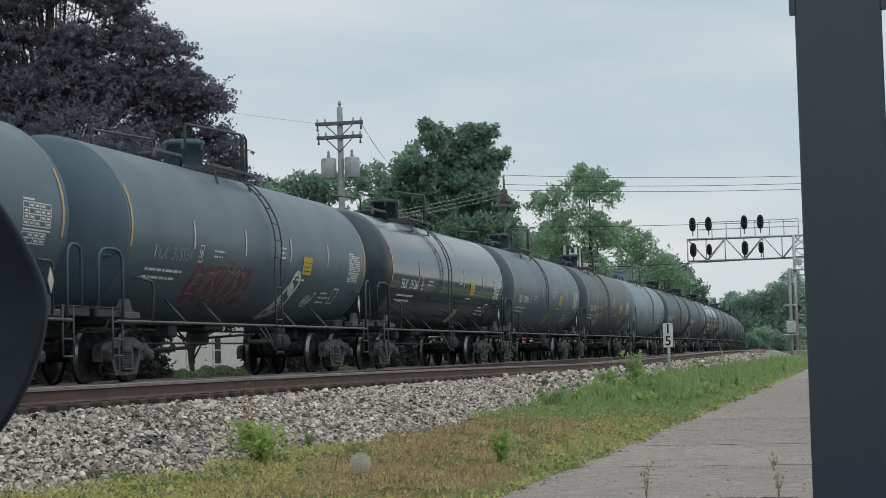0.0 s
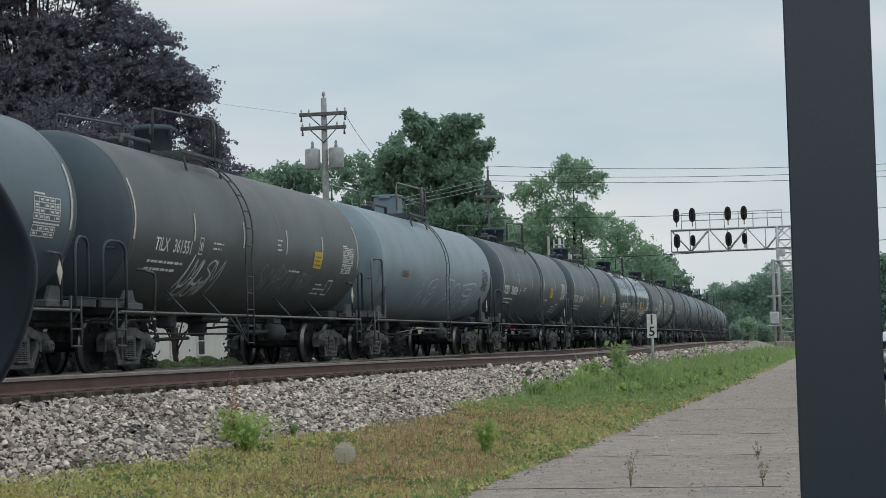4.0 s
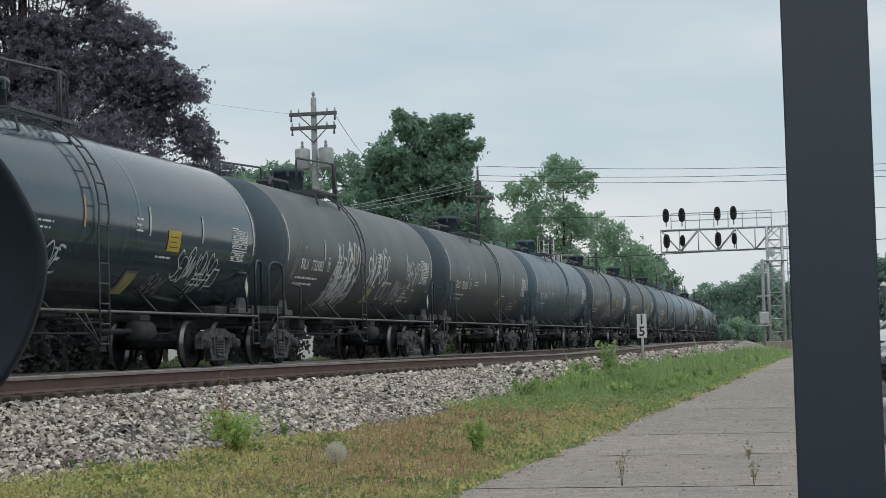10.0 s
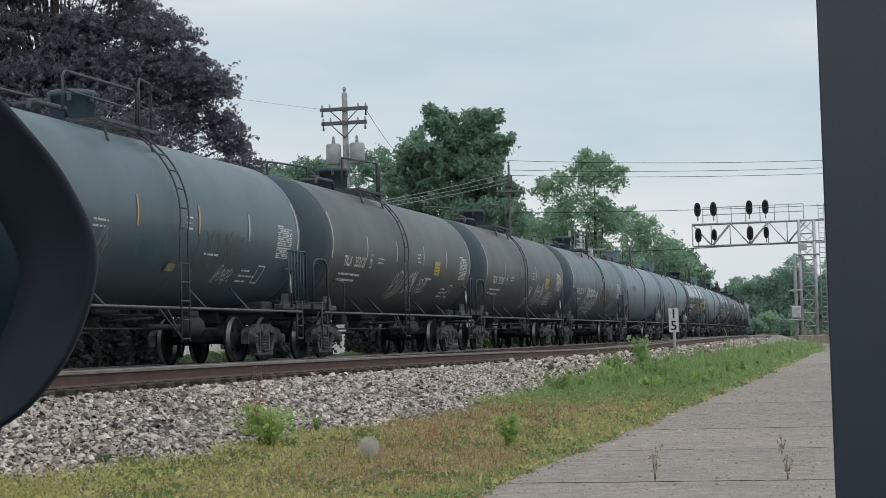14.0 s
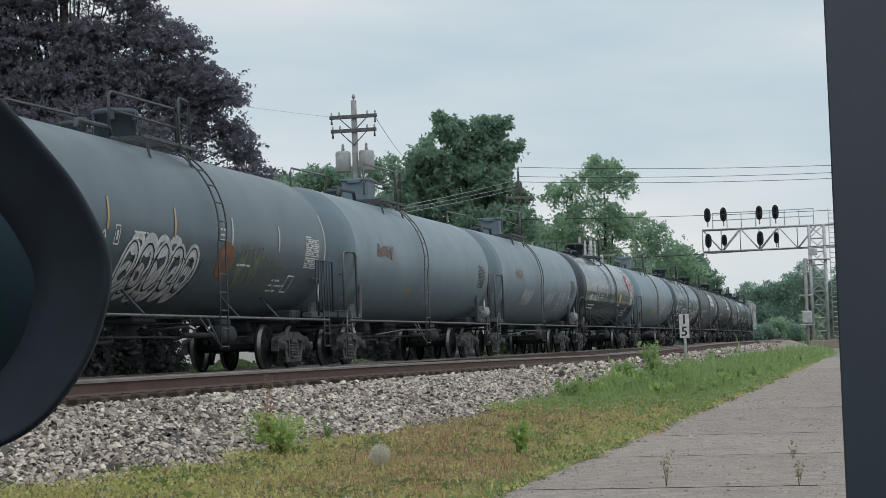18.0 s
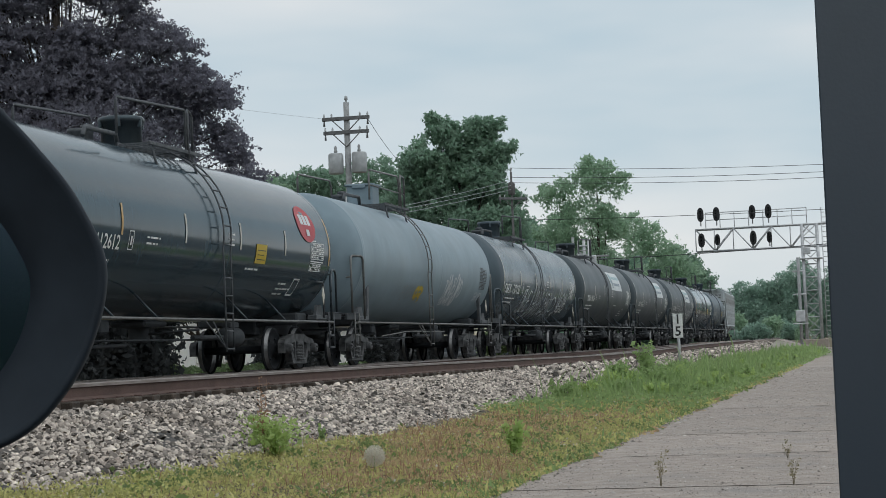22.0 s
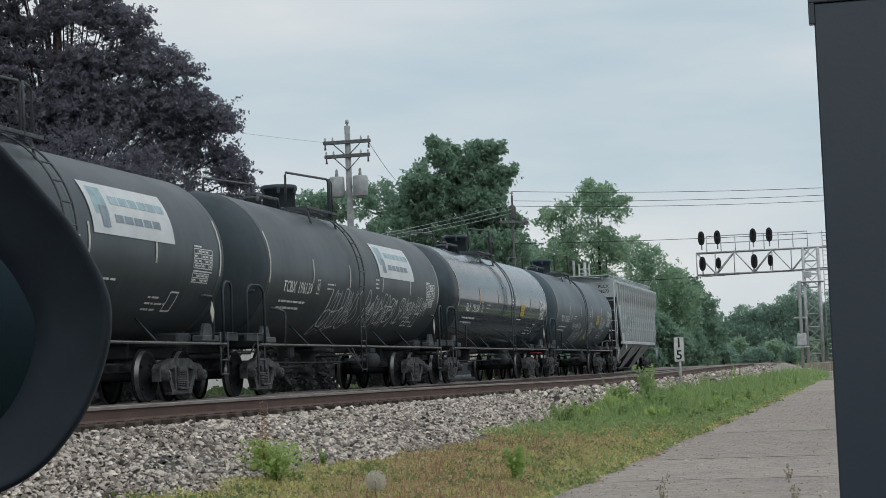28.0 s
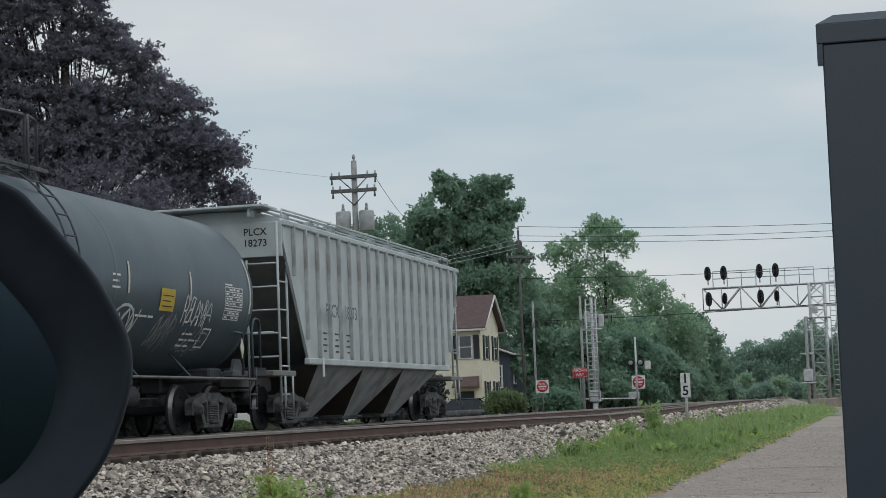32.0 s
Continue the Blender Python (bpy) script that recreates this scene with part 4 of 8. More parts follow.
def tank_car(kind, label, mark, opts):
    car = thing("tank_car", label, "tank car", "cars of the train")
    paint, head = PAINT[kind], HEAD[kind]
    old = opts.get("old", False)
    style = opts.get("style", 0)
    ends = 2 if old else 1 if opts.get("cage") else 0
    part("tank", shared("tank_shell", shell_mesh), paint, car)
    for s in (-1, 1):
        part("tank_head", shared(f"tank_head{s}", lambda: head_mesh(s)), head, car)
        part("stub_sill", shared(f"stub{s}", lambda: stub_mesh(s)), UNDER, car)
        part("coupler", shared(f"coupler{s}", lambda: coupler_mesh(s)), UNDER, car)
        for y in (1.4, -1.4):
            rail_part = part("end_railing", shared(f"end_rail{s}{ends}{y}", lambda: end_rail_mesh(s, ends, y)), GALV if old else head, car)
        if ends == 1:
            for k in range(5):
                part("bar", shared("end_cage_bar", lambda: Geo().tube([(0, 0, 1.1), (0, 0, 2.2)], 0.014, 5)), head, rail_part, at=pose(s * (HALF + 0.22 - 0.2 * k), -1.4 * 1.12, 0))
        part("end_bar", shared(f"end_bar{s}", lambda: end_bar_mesh(s)), GALV if old else head, car)
        part("uncoupling_lever", shared(f"uncoupling{s}", lambda: uncoupling_mesh(s)), STEEL_DARK, car)
        if not old:
            part("grab_iron", shared(f"grab{s}", lambda: grab_mesh(s)), STEEL_DARK, car)
        part("end_bracket", shared(f"end_bracket{s}", lambda: end_bracket_mesh(s)), STEEL_DARK, car)
        if s > 0:
            part("hazard_diamond", shared("diamond", lambda: diamond_mesh(1)), STRIP_W, car, "small white hazard placard")
        part("running_bar", shared("sill_bar", sill_bar_mesh), GALV, car, at=pose(0, s * 1.47, 0.92))
        truck(car, s * 6.5)
        part("step", shared(f"step{s}", lambda: step_mesh(s * 7.75)), GALV if old else STEEL_DARK, car)
    if not old:
        for x, lean in ((-4.6, -0.02), (-2.71, -0.02), (1.96, 0.02), (4.38, 0.02)):
            part("strut", shared(f"strut{lean}", lambda: strut_mesh(lean)), head, car, at=pose(x, -1.47, 0.92))
    else:
        for s in (-1, 1):
            part("saddle_post", shared(f"saddle{s}", lambda: Geo().box((s * 6.55, -1.36, 1.5), (0.16, 0.1, 1.05), 0.02, Euler((0, radians(-6 * s), 0)).to_matrix())), STEEL_DARK, car)
        if opts.get("reservoir"):
            part("brake_reservoir", shared("reservoir", lambda: Geo().spin([(-0.40, 0.02), (-0.38, 0.16), (-0.32, 0.19), (-0.16, 0.19), (-0.155, 0.2), (-0.11, 0.2), (-0.105, 0.19), (0.1, 0.19), (0.105, 0.2), (0.15, 0.2), (0.155, 0.19), (0.32, 0.19), (0.38, 0.16), (0.40, 0.02)], 18, (7.42, -1.38, 1.27), "x")), RESERVOIR, car, "pale grey strapped air reservoir")
        part("under_rod", Geo().tube([(-4.6, -1.2, 0.6), (-2.0, -1.2, 0.72), (2.4, -1.2, 0.72)], 0.018, 6), GALV, car)
    lad = opts.get("lad", -1.0)
    mw = pose(lad - 0.85, 0, 0)
    iron = GALV if old else STEEL_DARK
    part("ladder", shared(f"ladder", lambda: ladder_mesh(0.32, 0.0)), iron, car, at=pose(lad, 0, 0))
    part("manway", shared(f"manway{old}", lambda: manway_mesh(0.0, 0.86, 0.58) if not old else manway_box_mesh(0.42, 0.72, 0.62)), head, car, at=mw)
    for dx, h, r in ((-1.3, 0.34, 0.1), (-1.75, 0.22, 0.14), (0.95, 0.26, 0.11)):
        part("valve", shared(f"valve{h}", lambda: valve_mesh(h, r)), STEEL_DARK, car, at=mw @ pose(dx, 0.1, ZC + R))
    part("pipe", shared("top_pipe", lambda: Geo().tube([(-2.2, -0.2, ZC + R + 0.04), (-2.1, -0.2, ZC + R + 0.2), (-0.75, -0.2, ZC + R + 0.22), (-0.65, -0.2, ZC + R)], 0.045, 8)), STEEL_DARK, car, at=mw)
    part("top_platform", shared("platform", lambda: platform_mesh(0.1)), STEEL_DARK, car, at=mw)
    for y in (-1.0, 0.9):
        part("handrail", shared(f"handrail{style}{y}{old}", lambda: handrail_mesh(2.3, style, y, 1.3 if old else 1.0)), iron, car, at=pose(lad - 1.15, 0, 0))
    part("ladder_gate", shared(f"gate{style}", lambda: gate_mesh(0.0, style)), iron, car, at=pose(lad + 0.15, 0, 0))
    part("outlet_valve", shared("outlet", outlet_mesh), UNDER, car)
    part("brake_gear", shared("brake", brake_mesh), UNDER, car)
    if not old:
        for i, x in enumerate((-7.35, -4.38, -1.5, 1.42, 4.2, 7.36)):
            tall = 0.95 if i in (0, 5) else 0.52
            part("reflector", shared(f"strip{i}", lambda: patch(x - 0.036, x + 0.036, 2.27 - 0.1 * (tall > 0.9), 2.27 + tall, 0.01, 5)), STRIP_Y if (i in opts.get("yellow", ())) else STRIP_W, car)
    if "panel" in opts:
        x, w, z, h = opts["panel"]
        pl = part("ladder_panel", patch(x, x + w, z - h / 2, z + h / 2, 0.012, 3), PANEL_YELLOW, car, "faded yellow notice panel low on the tank")
        part("panel_edge", join(patch(x, x + 0.09, z - h / 2, z + h / 2, 0.016, 3), patch(x, x + w, z + h / 2 - 0.05, z + h / 2, 0.016, 1)), GALV, pl)
    if opts.get("low"):
        pl = part("placard", patch(1.6, 1.92, 1.5, 1.8, 0.012, 3), PLACARD, car, "small yellow label")
        part("placard_print", patch(1.94, 2.24, 1.5, 1.8, 0.012, 3), STRIP_W, pl, "pale half of the label")
    if opts.get("placard", not old and not opts.get("low")):
        px = opts.get("px", 2.35)
        pl = part("placard", patch(px, px + 0.64, 2.05, 2.43, 0.012, 3), PLACARD, car, "yellow warning placard")
        part("placard_print", join(*[patch(px + 0.08, px + 0.56 - 0.1 * (k % 2), 2.12 + 0.09 * k, 2.137 + 0.09 * k, 0.016, 1) for k in range(3)]), SIGNAL_BLACK, pl)
    data_panel(5.98, 2.68, 0.94, 0.66, WHITE if not old else SIGNAL_BLACK, car)
    if mark:
        big = 1.28 if opts.get("big") else 1.0
        for word, at in zip(mark.split(), ((-6.62, -5.12) if big > 1 else (-5.97, -4.90))):
            part("lettering", tank_text(word, at, 2.13, 0.245 * big), opts.get("ink", WHITE), car, "reporting mark")
        bars(-6.45 - 0.4 * (big > 1), 1.86, (1.8, 1.5), 0.045, WHITE, car, step=0.13)
        bars(4.3, 1.72, (0.5, 0.9, 0.6), 0.032, WHITE, car, step=0.1)
        bars(0.75, 2.56, (0.32, 0.28, 0.32), 0.034, WHITE, car, step=0.1)
        bars(1.9, 1.95, (0.8,), 0.036, WHITE, car)
        u = -4.06
        part("code_box", join(patch(u, u + 0.2, 2.04, 2.06, 0.01, 1), patch(u, u + 0.2, 2.34, 2.36, 0.01, 1), patch(u, u + 0.02, 2.06, 2.34, 0.01, 2), patch(u + 0.18, u + 0.2, 2.06, 2.34, 0.01, 2), patch(u + 0.07, u + 0.13, 2.12, 2.27, 0.01, 2)), WHITE, car)
        bars(-3.3, 2.3, (0.6, 0.5), 0.032, WHITE, car, step=0.1)
        part("test_mark", join(patch(5.2, 5.6, 1.48, 1.51, 0.01, 1), patch(5.2, 5.6, 1.8, 1.83, 0.01, 1), patch(5.2, 5.23, 1.5, 1.81, 0.01, 2), patch(5.57, 5.6, 1.5, 1.81, 0.01, 2)), WHITE, car)
    if "numbers" in opts:
        text, x, z = opts["numbers"]
        part("lettering", tank_text(text, x, z, 0.19), INK_ORANGE, car, "faded orange figures")
    for x, z, w, h, seed, n, wd, ink, *lift in opts.get("spray", ()):
        for line in scrawl(x, z, w, h, seed, n, wd, *lift):
            part("graffiti", line, ink, car, "sprayed graffiti loop")
    for pts in opts.get("outline", ()):
        part("graffiti", stroke([(x + 0.6, z) for x, z in pts], 0.045, 0.009), INK_PALE, car, "sprayed graffiti outline")
    return car


INK_W = material("spray_white", (0.72, 0.74, 0.745), 0.6, tint=(0.48, 0.50, 0.505), scale=5)
STRIP_DIM = material("faded_white_marking", (0.30, 0.33, 0.345), 0.6, tint=(0.2, 0.22, 0.235), scale=9)
INK_PALE = material("spray_pale", (0.62, 0.68, 0.70), 0.6, tint=(0.46, 0.52, 0.55), scale=5)
INK_RED = material("spray_dull_red", (0.21, 0.065, 0.085), 0.6, tint=(0.14, 0.05, 0.065), scale=5)
INK_ORANGE = material("spray_orange", (0.30, 0.12, 0.05), 0.6, tint=(0.16, 0.09, 0.06), scale=5)
INK_GREEN = material("spray_teal", (0.10, 0.26, 0.25), 0.6, tint=(0.07, 0.17, 0.17), scale=5)
INK_OLIVE = material("spray_olive", (0.19, 0.20, 0.15), 0.7, tint=(0.14, 0.15, 0.115), scale=5)
INK_GREY = material("spray_grey", (0.34, 0.36, 0.37), 0.6, tint=(0.20, 0.215, 0.22), scale=5)
INK_DARK = material("spray_black", (0.02, 0.022, 0.025), 0.6, tint=(0.03, 0.032, 0.035))
STICKER = material("white_sticker", (0.70, 0.72, 0.72), 0.45, tint=(0.62, 0.64, 0.64), scale=3)
STICKER_TEAL = material("sticker_teal", (0.38, 0.53, 0.57), 0.5)
STICKER_INK = material("sticker_grey", (0.27, 0.33, 0.38), 0.5)
LOGO_RED = material("sticker_red", (0.50, 0.04, 0.05), 0.45, tint=(0.42, 0.04, 0.05))

# outlined letters without a meaning: (along, height) on the shell
BUBBLES = [
    [(-3.45, 1.75), (-3.3, 2.2), (-3.05, 2.2), (-2.93, 1.93), (-2.68, 2.22), (-2.35, 2.15), (-2.6, 1.65), (-2.95, 1.36), (-3.2, 1.38), (-3.05, 1.6), (-2.85, 1.84), (-3.12, 1.76), (-3.38, 1.6)],
    [(-2.2, 1.95), (-1.95, 2.1), (-1.4, 2.18), (-1.05, 2.16), (-1.3, 1.95), (-1.75, 1.9), (-1.8, 1.75), (-1.5, 1.72), (-1.3, 1.86)],
    [(-2.2, 1.95), (-2.05, 1.75), (-2.0, 1.6), (-1.8, 1.45)],
    [(0.15, 2.08), (0.5, 2.22), (1.05, 2.2), (1.25, 2.08), (1.1, 1.85), (0.95, 1.68), (0.5, 1.62), (0.2, 1.5), (0.1, 1.4)],
    [(0.35, 1.95), (0.7, 2.02), (0.95, 1.92), (0.75, 1.78), (0.4, 1.75), (0.35, 1.95)],
    [(1.3, 1.7), (1.35, 1.95), (1.6, 2.12), (1.95, 2.12), (2.2, 1.95), (2.15, 1.7), (1.9, 1.55), (1.5, 1.55), (1.3, 1.7)],
    [(1.65, 1.78), (1.75, 1.9), (1.95, 1.84), (1.8, 1.72), (1.65, 1.78)],
    [(2.5, 2.08), (3.2, 2.14), (4.3, 2.2), (4.7, 2.1), (4.6, 1.9), (4.3, 1.7), (3.7, 1.62), (3.3, 1.6)],
    [(2.85, 1.8), (3.1, 1.98), (3.9, 2.0), (4.1, 1.88), (3.8, 1.78), (3.2, 1.78), (2.85, 1.8)],
    [(2.5, 1.5), (2.75, 1.64), (2.95, 1.55), (2.7, 1.42), (2.5, 1.5)],
]
# right-hand shell ends at the clip's start, then kind, label, mark and extras
CARS = [
    (26.45, "blue_grey", "dark blue-grey matte tank car", "", dict(placard=True, yellow=(0, 5))),
    (43.89, "blue_grey", "dark blue-grey tank car with dull red graffiti", "TILX 315554", dict(lad=0.18, ink=STRIP_DIM, yellow=(0, 5), spray=[(-4.1, 1.68, 3.3, 0.62, -3, 6, 0.11, INK_RED), (-4.15, 1.66, 3.3, 0.66, 4, 6, 0.05, INK_RED), (-4.0, 1.66, 3.1, 0.45, 29, 6, 0.03, INK_GREY), (1.6, 1.5, 0.75, 0.62, -6, 1, 0.1, INK_W), (1.85, 1.85, 0.6, 0.45, -7, 1, 0.1, INK_W), (1.35, 1.3, 0.6, 0.3, 5, 1, 0.09, INK_W), (3.25, 1.55, 0.6, 0.22, 6, 3, 0.04, INK_W)])),
    (61.38, "gloss", "glossy black tank car reflecting the sky", "TILX 191266", dict(lad=-1.12, yellow=(0, 1, 2), panel=(1.05, 0.62, 1.43, 0.42))),
    (78.38, "dark_grey", "dusty dark grey tank car", "TILX 190860", dict(lad=-1.18, yellow=(0, 1, 2), panel=(0.28, 0.62, 1.55, 0.46))),
    (95.75, "brown", "dusty brownish black tank car with graffiti", "TILX 361551", dict(lad=-1.52, px=3.55, spray=[(-4.45, 1.72, 1.7, 0.55, 11, 3, 0.06, INK_W), (-4.3, 1.45, 1.3, 0.3, 12, 3, 0.04, INK_W), (-0.1, 1.74, 2.3, 0.42, 13, 4, 0.035, INK_GREY), (2.65, 1.76, 1.0, 0.3, 14, 3, 0.035, INK_GREY)])),
    (113.06, "pale", "pale blue-grey tank car with outlined graffiti", "", dict(old=True, style=1, lad=0.08, numbers=("212635", -4.8, 2.2), outline=BUBBLES, spray=[(-1.4, 1.5, 0.8, 0.3, 13, 3, 0.03, INK_PALE), (4.2, 1.45, 0.8, 0.3, 16, 3, 0.03, INK_PALE)])),
    (130.45, "black", "matte black tank car", "TCBX 304054", dict(lad=0.06, big=True, px=3.06, spray=[(1.45, 1.75, 1.0, 0.42, 17, 4, 0.028, INK_GREY), (3.85, 1.78, 2.3, 0.5, 18, 6, 0.03, INK_GREY), (4.0, 1.5, 1.4, 0.2, 19, 4, 0.025, INK_GREY)])),
    (147.6, "black", "matte black tank car with tall end railings", "TCBX 301046", dict(lad=-0.17, big=True, style=1)),
    (164.67, "gloss", "glossy black tank car with a yellow placard", "TILX 191325", dict(lad=-1.02, yellow=(1, 2), panel=(0.85, 0.6, 1.46, 0.4), spray=[(-3.4, 1.72, 1.35, 0.55, 21, 3, 0.05, INK_W), (-3.3, 1.42, 0.9, 0.2, 26, 3, 0.03, INK_W), (3.0, 1.85, 1.0, 0.5, 22, 3, 0.04, INK_W), (4.1, 1.75, 1.0, 0.6, 28, 3, 0.035, INK_W), (2.0, 1.45, 1.0, 0.25, 30, 4, 0.03, INK_GREY)])),
    (181.92, "brown", "dusty black tank car covered with white graffiti", "TILX 732082", dict(lad=-1.24, placard=False, panel=(0.3, 0.55, 1.59, 0.41), yellow=(2,), spray=[(-3.75, 2.1, 2.4, 1.25, 23, 6, 0.1, INK_W), (-3.7, 1.62, 2.3, 0.7, 20, 7, 0.06, INK_W), (-0.3, 2.3, 2.2, 0.75, 24, 5, 0.085, INK_W), (4.15, 2.28, 1.7, 0.5, 25, 5, 0.045, INK_W), (1.6, 1.72, 1.1, 0.45, -27, 2, 0.04, INK_W), (2.9, 1.68, 1.9, 0.5, 34, 5, 0.04, INK_W), (-6.9, 2.2, 0.7, 0.8, 31, 2, 0.05, INK_GREY)])),
    (199.4, "brown", "dark grey tank car with barred end railings", "TILX 732015", dict(cage=True, lad=0.55, style=1, placard=False, panel=(1.55, 0.6, 1.76, 0.31))),
    (216.52, "blue_grey", "blue-grey tank car with faint teal graffiti", "TILX 730145", dict(cage=True, lad=0.33, style=1, placard=False, yellow=(2, 3), panel=(0.3, 0.45, 1.67, 0.18), spray=[(-3.55, 1.9, 0.95, 0.7, 31, 3, 0.045, INK_GREY), (-1.5, 1.94, 1.4, 0.3, 32, 5, 0.035, INK_GREEN), (1.5, 1.98, 1.2, 0.8, -33, 2, 0.045, INK_OLIVE), (2.7, 2.05, 1.2, 0.5, 36, 3, 0.045, INK_OLIVE), (2.9, 1.6, 0.9, 0.25, 37, 4, 0.025, INK_W)])),
    (233.88, "brown", "dusty brownish black tank car", "TILX 352127", dict(px=2.75, yellow=(), spray=[(-1.45, 1.72, 1.1, 0.5, 33, 3, 0.055, INK_W), (-0.05, 1.8, 1.0, 0.44, 38, 3, 0.05, INK_W), (1.3, 1.74, 0.8, 0.36, 39, 3, 0.04, INK_W)])),
    (251.25, "brown", "dusty dark tank car with small graffiti", "TILX 351547", dict(lad=-1.16, px=3.46, yellow=(1, 2, 4), spray=[(0.25, 1.82, 0.75, 0.48, 35, 3, 0.045, INK_W), (0.4, 1.5, 0.4, 0.25, 34, 2, 0.035, INK_W), (1.6, 1.82, 1.75, 0.52, 36, 5, 0.045, INK_W), (3.8, 1.75, 1.4, 0.55, 37, 4, 0.045, INK_W)])),
    (268.75, "dark_grey", "dark grey tank car with white bubble graffiti", "GATX 222710", dict(cage=True, placard=False, lad=0.53, style=1, yellow=(1, 2), spray=[(0.95, 1.98, 0.65, 0.42, -91, 1, 0.30, INK_ORANGE), (-3.5, 1.75, 3.4, 0.72, -37, 5, 0.2, INK_W), (-3.4, 1.5, 3.2, 0.5, -39, 6, 0.16, INK_W), (-3.3, 2.1, 2.2, 0.3, -40, 4, 0.12, INK_W), (-3.5, 1.75, 3.4, 0.8, -82, 5, 0.035, INK_DARK, 0.013), (-3.3, 1.6, 3.1, 0.6, 84, 6, 0.03, INK_DARK, 0.013), (1.6, 1.9, 1.3, 0.6, 81, 4, 0.09, INK_OLIVE), (2.8, 1.8, 1.6, 0.5, 83, 4, 0.07, INK_OLIVE), (4.3, 1.62, 0.9, 0.3, 38, 3, 0.03, INK_GREY)])),
    (286.05, "grey", "light grey tank car with a faded orange mark", "", dict(reservoir=True, old=True, style=1, lad=-1.09, spray=[(-5.6, 2.62, 1.5, 0.28, 41, 7, 0.04, INK_ORANGE), (-2.1, 1.72, 0.3, 0.14, 42, 2, 0.04, PLACARD)])),
    (303.15, "grey", "light grey tank car with white graffiti", "", dict(reservoir=True, old=True, style=1, lad=-0.95, spray=[(-5.4, 2.62, 1.5, 0.24, 42, 6, 0.035, INK_ORANGE), (-3.7, 1.9, 1.8, 0.46, 43, 6, 0.05, INK_W), (0.9, 1.88, 1.6, 0.42, 44, 5, 0.045, INK_W), (3.4, 1.8, 1.2, 0.6, 49, 3, 0.05, INK_W), (4.6, 1.75, 1.2, 0.5, 50, 3, 0.05, INK_W)])),
    (320.6, "gloss", "glossy black tank car with a round red sticker", "NWTX 112612", dict(lad=0.31, yellow=(0, 1, 5), red=True)),
    (338.25, "pale", "pale grey tank car with white graffiti", "", dict(old=True, style=1, lad=-1.12, spray=[(1.45, 1.98, 2.1, 0.58, 45, 5, 0.075, INK_W), (1.6, 1.6, 1.5, 0.18, 46, 6, 0.05, INK_W), (-3.25, 1.76, 1.2, 0.3, 70, 5, 0.03, INK_GREY), (-1.75, 1.76, 0.6, 0.3, 8, 1, 0.16, PLACARD), (5.6, 1.78, 1.0, 0.24, 72, 4, 0.03, INK_W)])),
    (355.45, "semi", "satin black tank car with a row of white graffiti", "CBTX 737132", dict(lad=-1.0, big=True, placard=False, spray=[(-3.8, 1.78, 1.5, 0.8, 47, 3, 0.06, INK_W), (-2.0, 1.78, 2.3, 0.95, 48, 4, 0.06, INK_W), (0.75, 1.8, 1.5, 0.8, 68, 3, 0.06, INK_W), (2.4, 1.75, 1.1, 0.55, -49, 1, 0.05, INK_W), (3.5, 1.82, 1.9, 0.75, 62, 4, 0.055, INK_W)])),
    (372.78, "coal", "matte black tank car with a white sticker", "TCBX 196105", dict(lad=-1.41, placard=False, sticker=0.75)),
    (389.95, "coal", "matte black tank car with a large white sticker", "TCBX 195128", dict(lad=0.49, placard=False, sticker=1.6)),
    (407.6, "coal", "satin black tank car with a sticker and graffiti", "TCBX 196139", dict(lad=-0.94, placard=False, sticker=1.15, spray=[(-3.1, 1.78, 2.5, 0.72, 51, 5, 0.045, INK_W), (-3.0, 1.55, 2.2, 0.4, -52, 3, 0.03, INK_W), (0.0, 1.85, 3.0, 0.58, 53, 7, 0.05, INK_W), (3.2, 1.9, 1.6, 0.5, 54, 4, 0.045, INK_W), (5.0, 2.0, 1.0, 0.35, 55, 3, 0.04, INK_W)])),
    (425.0, "gloss", "glossy black tank car behind the sticker cars", "TILX 191284", dict(lad=0.28, yellow=(0, 1, 2))),
    (442.25, "navy", "dark blue-grey tank car with thin white graffiti", "TILX 315632", dict(lad=-0.92, px=2.82, yellow=(0,), panel=(0.45, 0.6, 1.58, 0.51), spray=[(-3.3, 1.9, 0.6, 0.18, 53, 3, 0.03, INK_W), (-2.55, 1.92, 0.6, 0.18, 56, 3, 0.03, INK_W), (-1.8, 1.92, 0.6, 0.18, 59, 3, 0.03, INK_W), (-2.7, 1.5, 2.4, 0.48, 58, 9, 0.036, INK_W), (1.0, 1.76, 1.05, 0.68, -56, 1, 0.05, INK_W), (1.15, 1.76, 0.7, 0.45, 57, 2, 0.045, INK_W), (2.75, 1.68, 0.85, 0.5, 66, 3, 0.04, INK_GREY), (3.95, 2.1, 1.3, 0.36, 55, 4, 0.045, INK_W), (4.3, 1.6, 1.0, 0.36, 61, 3, 0.035, INK_GREY)])),
]
TRAIN = []
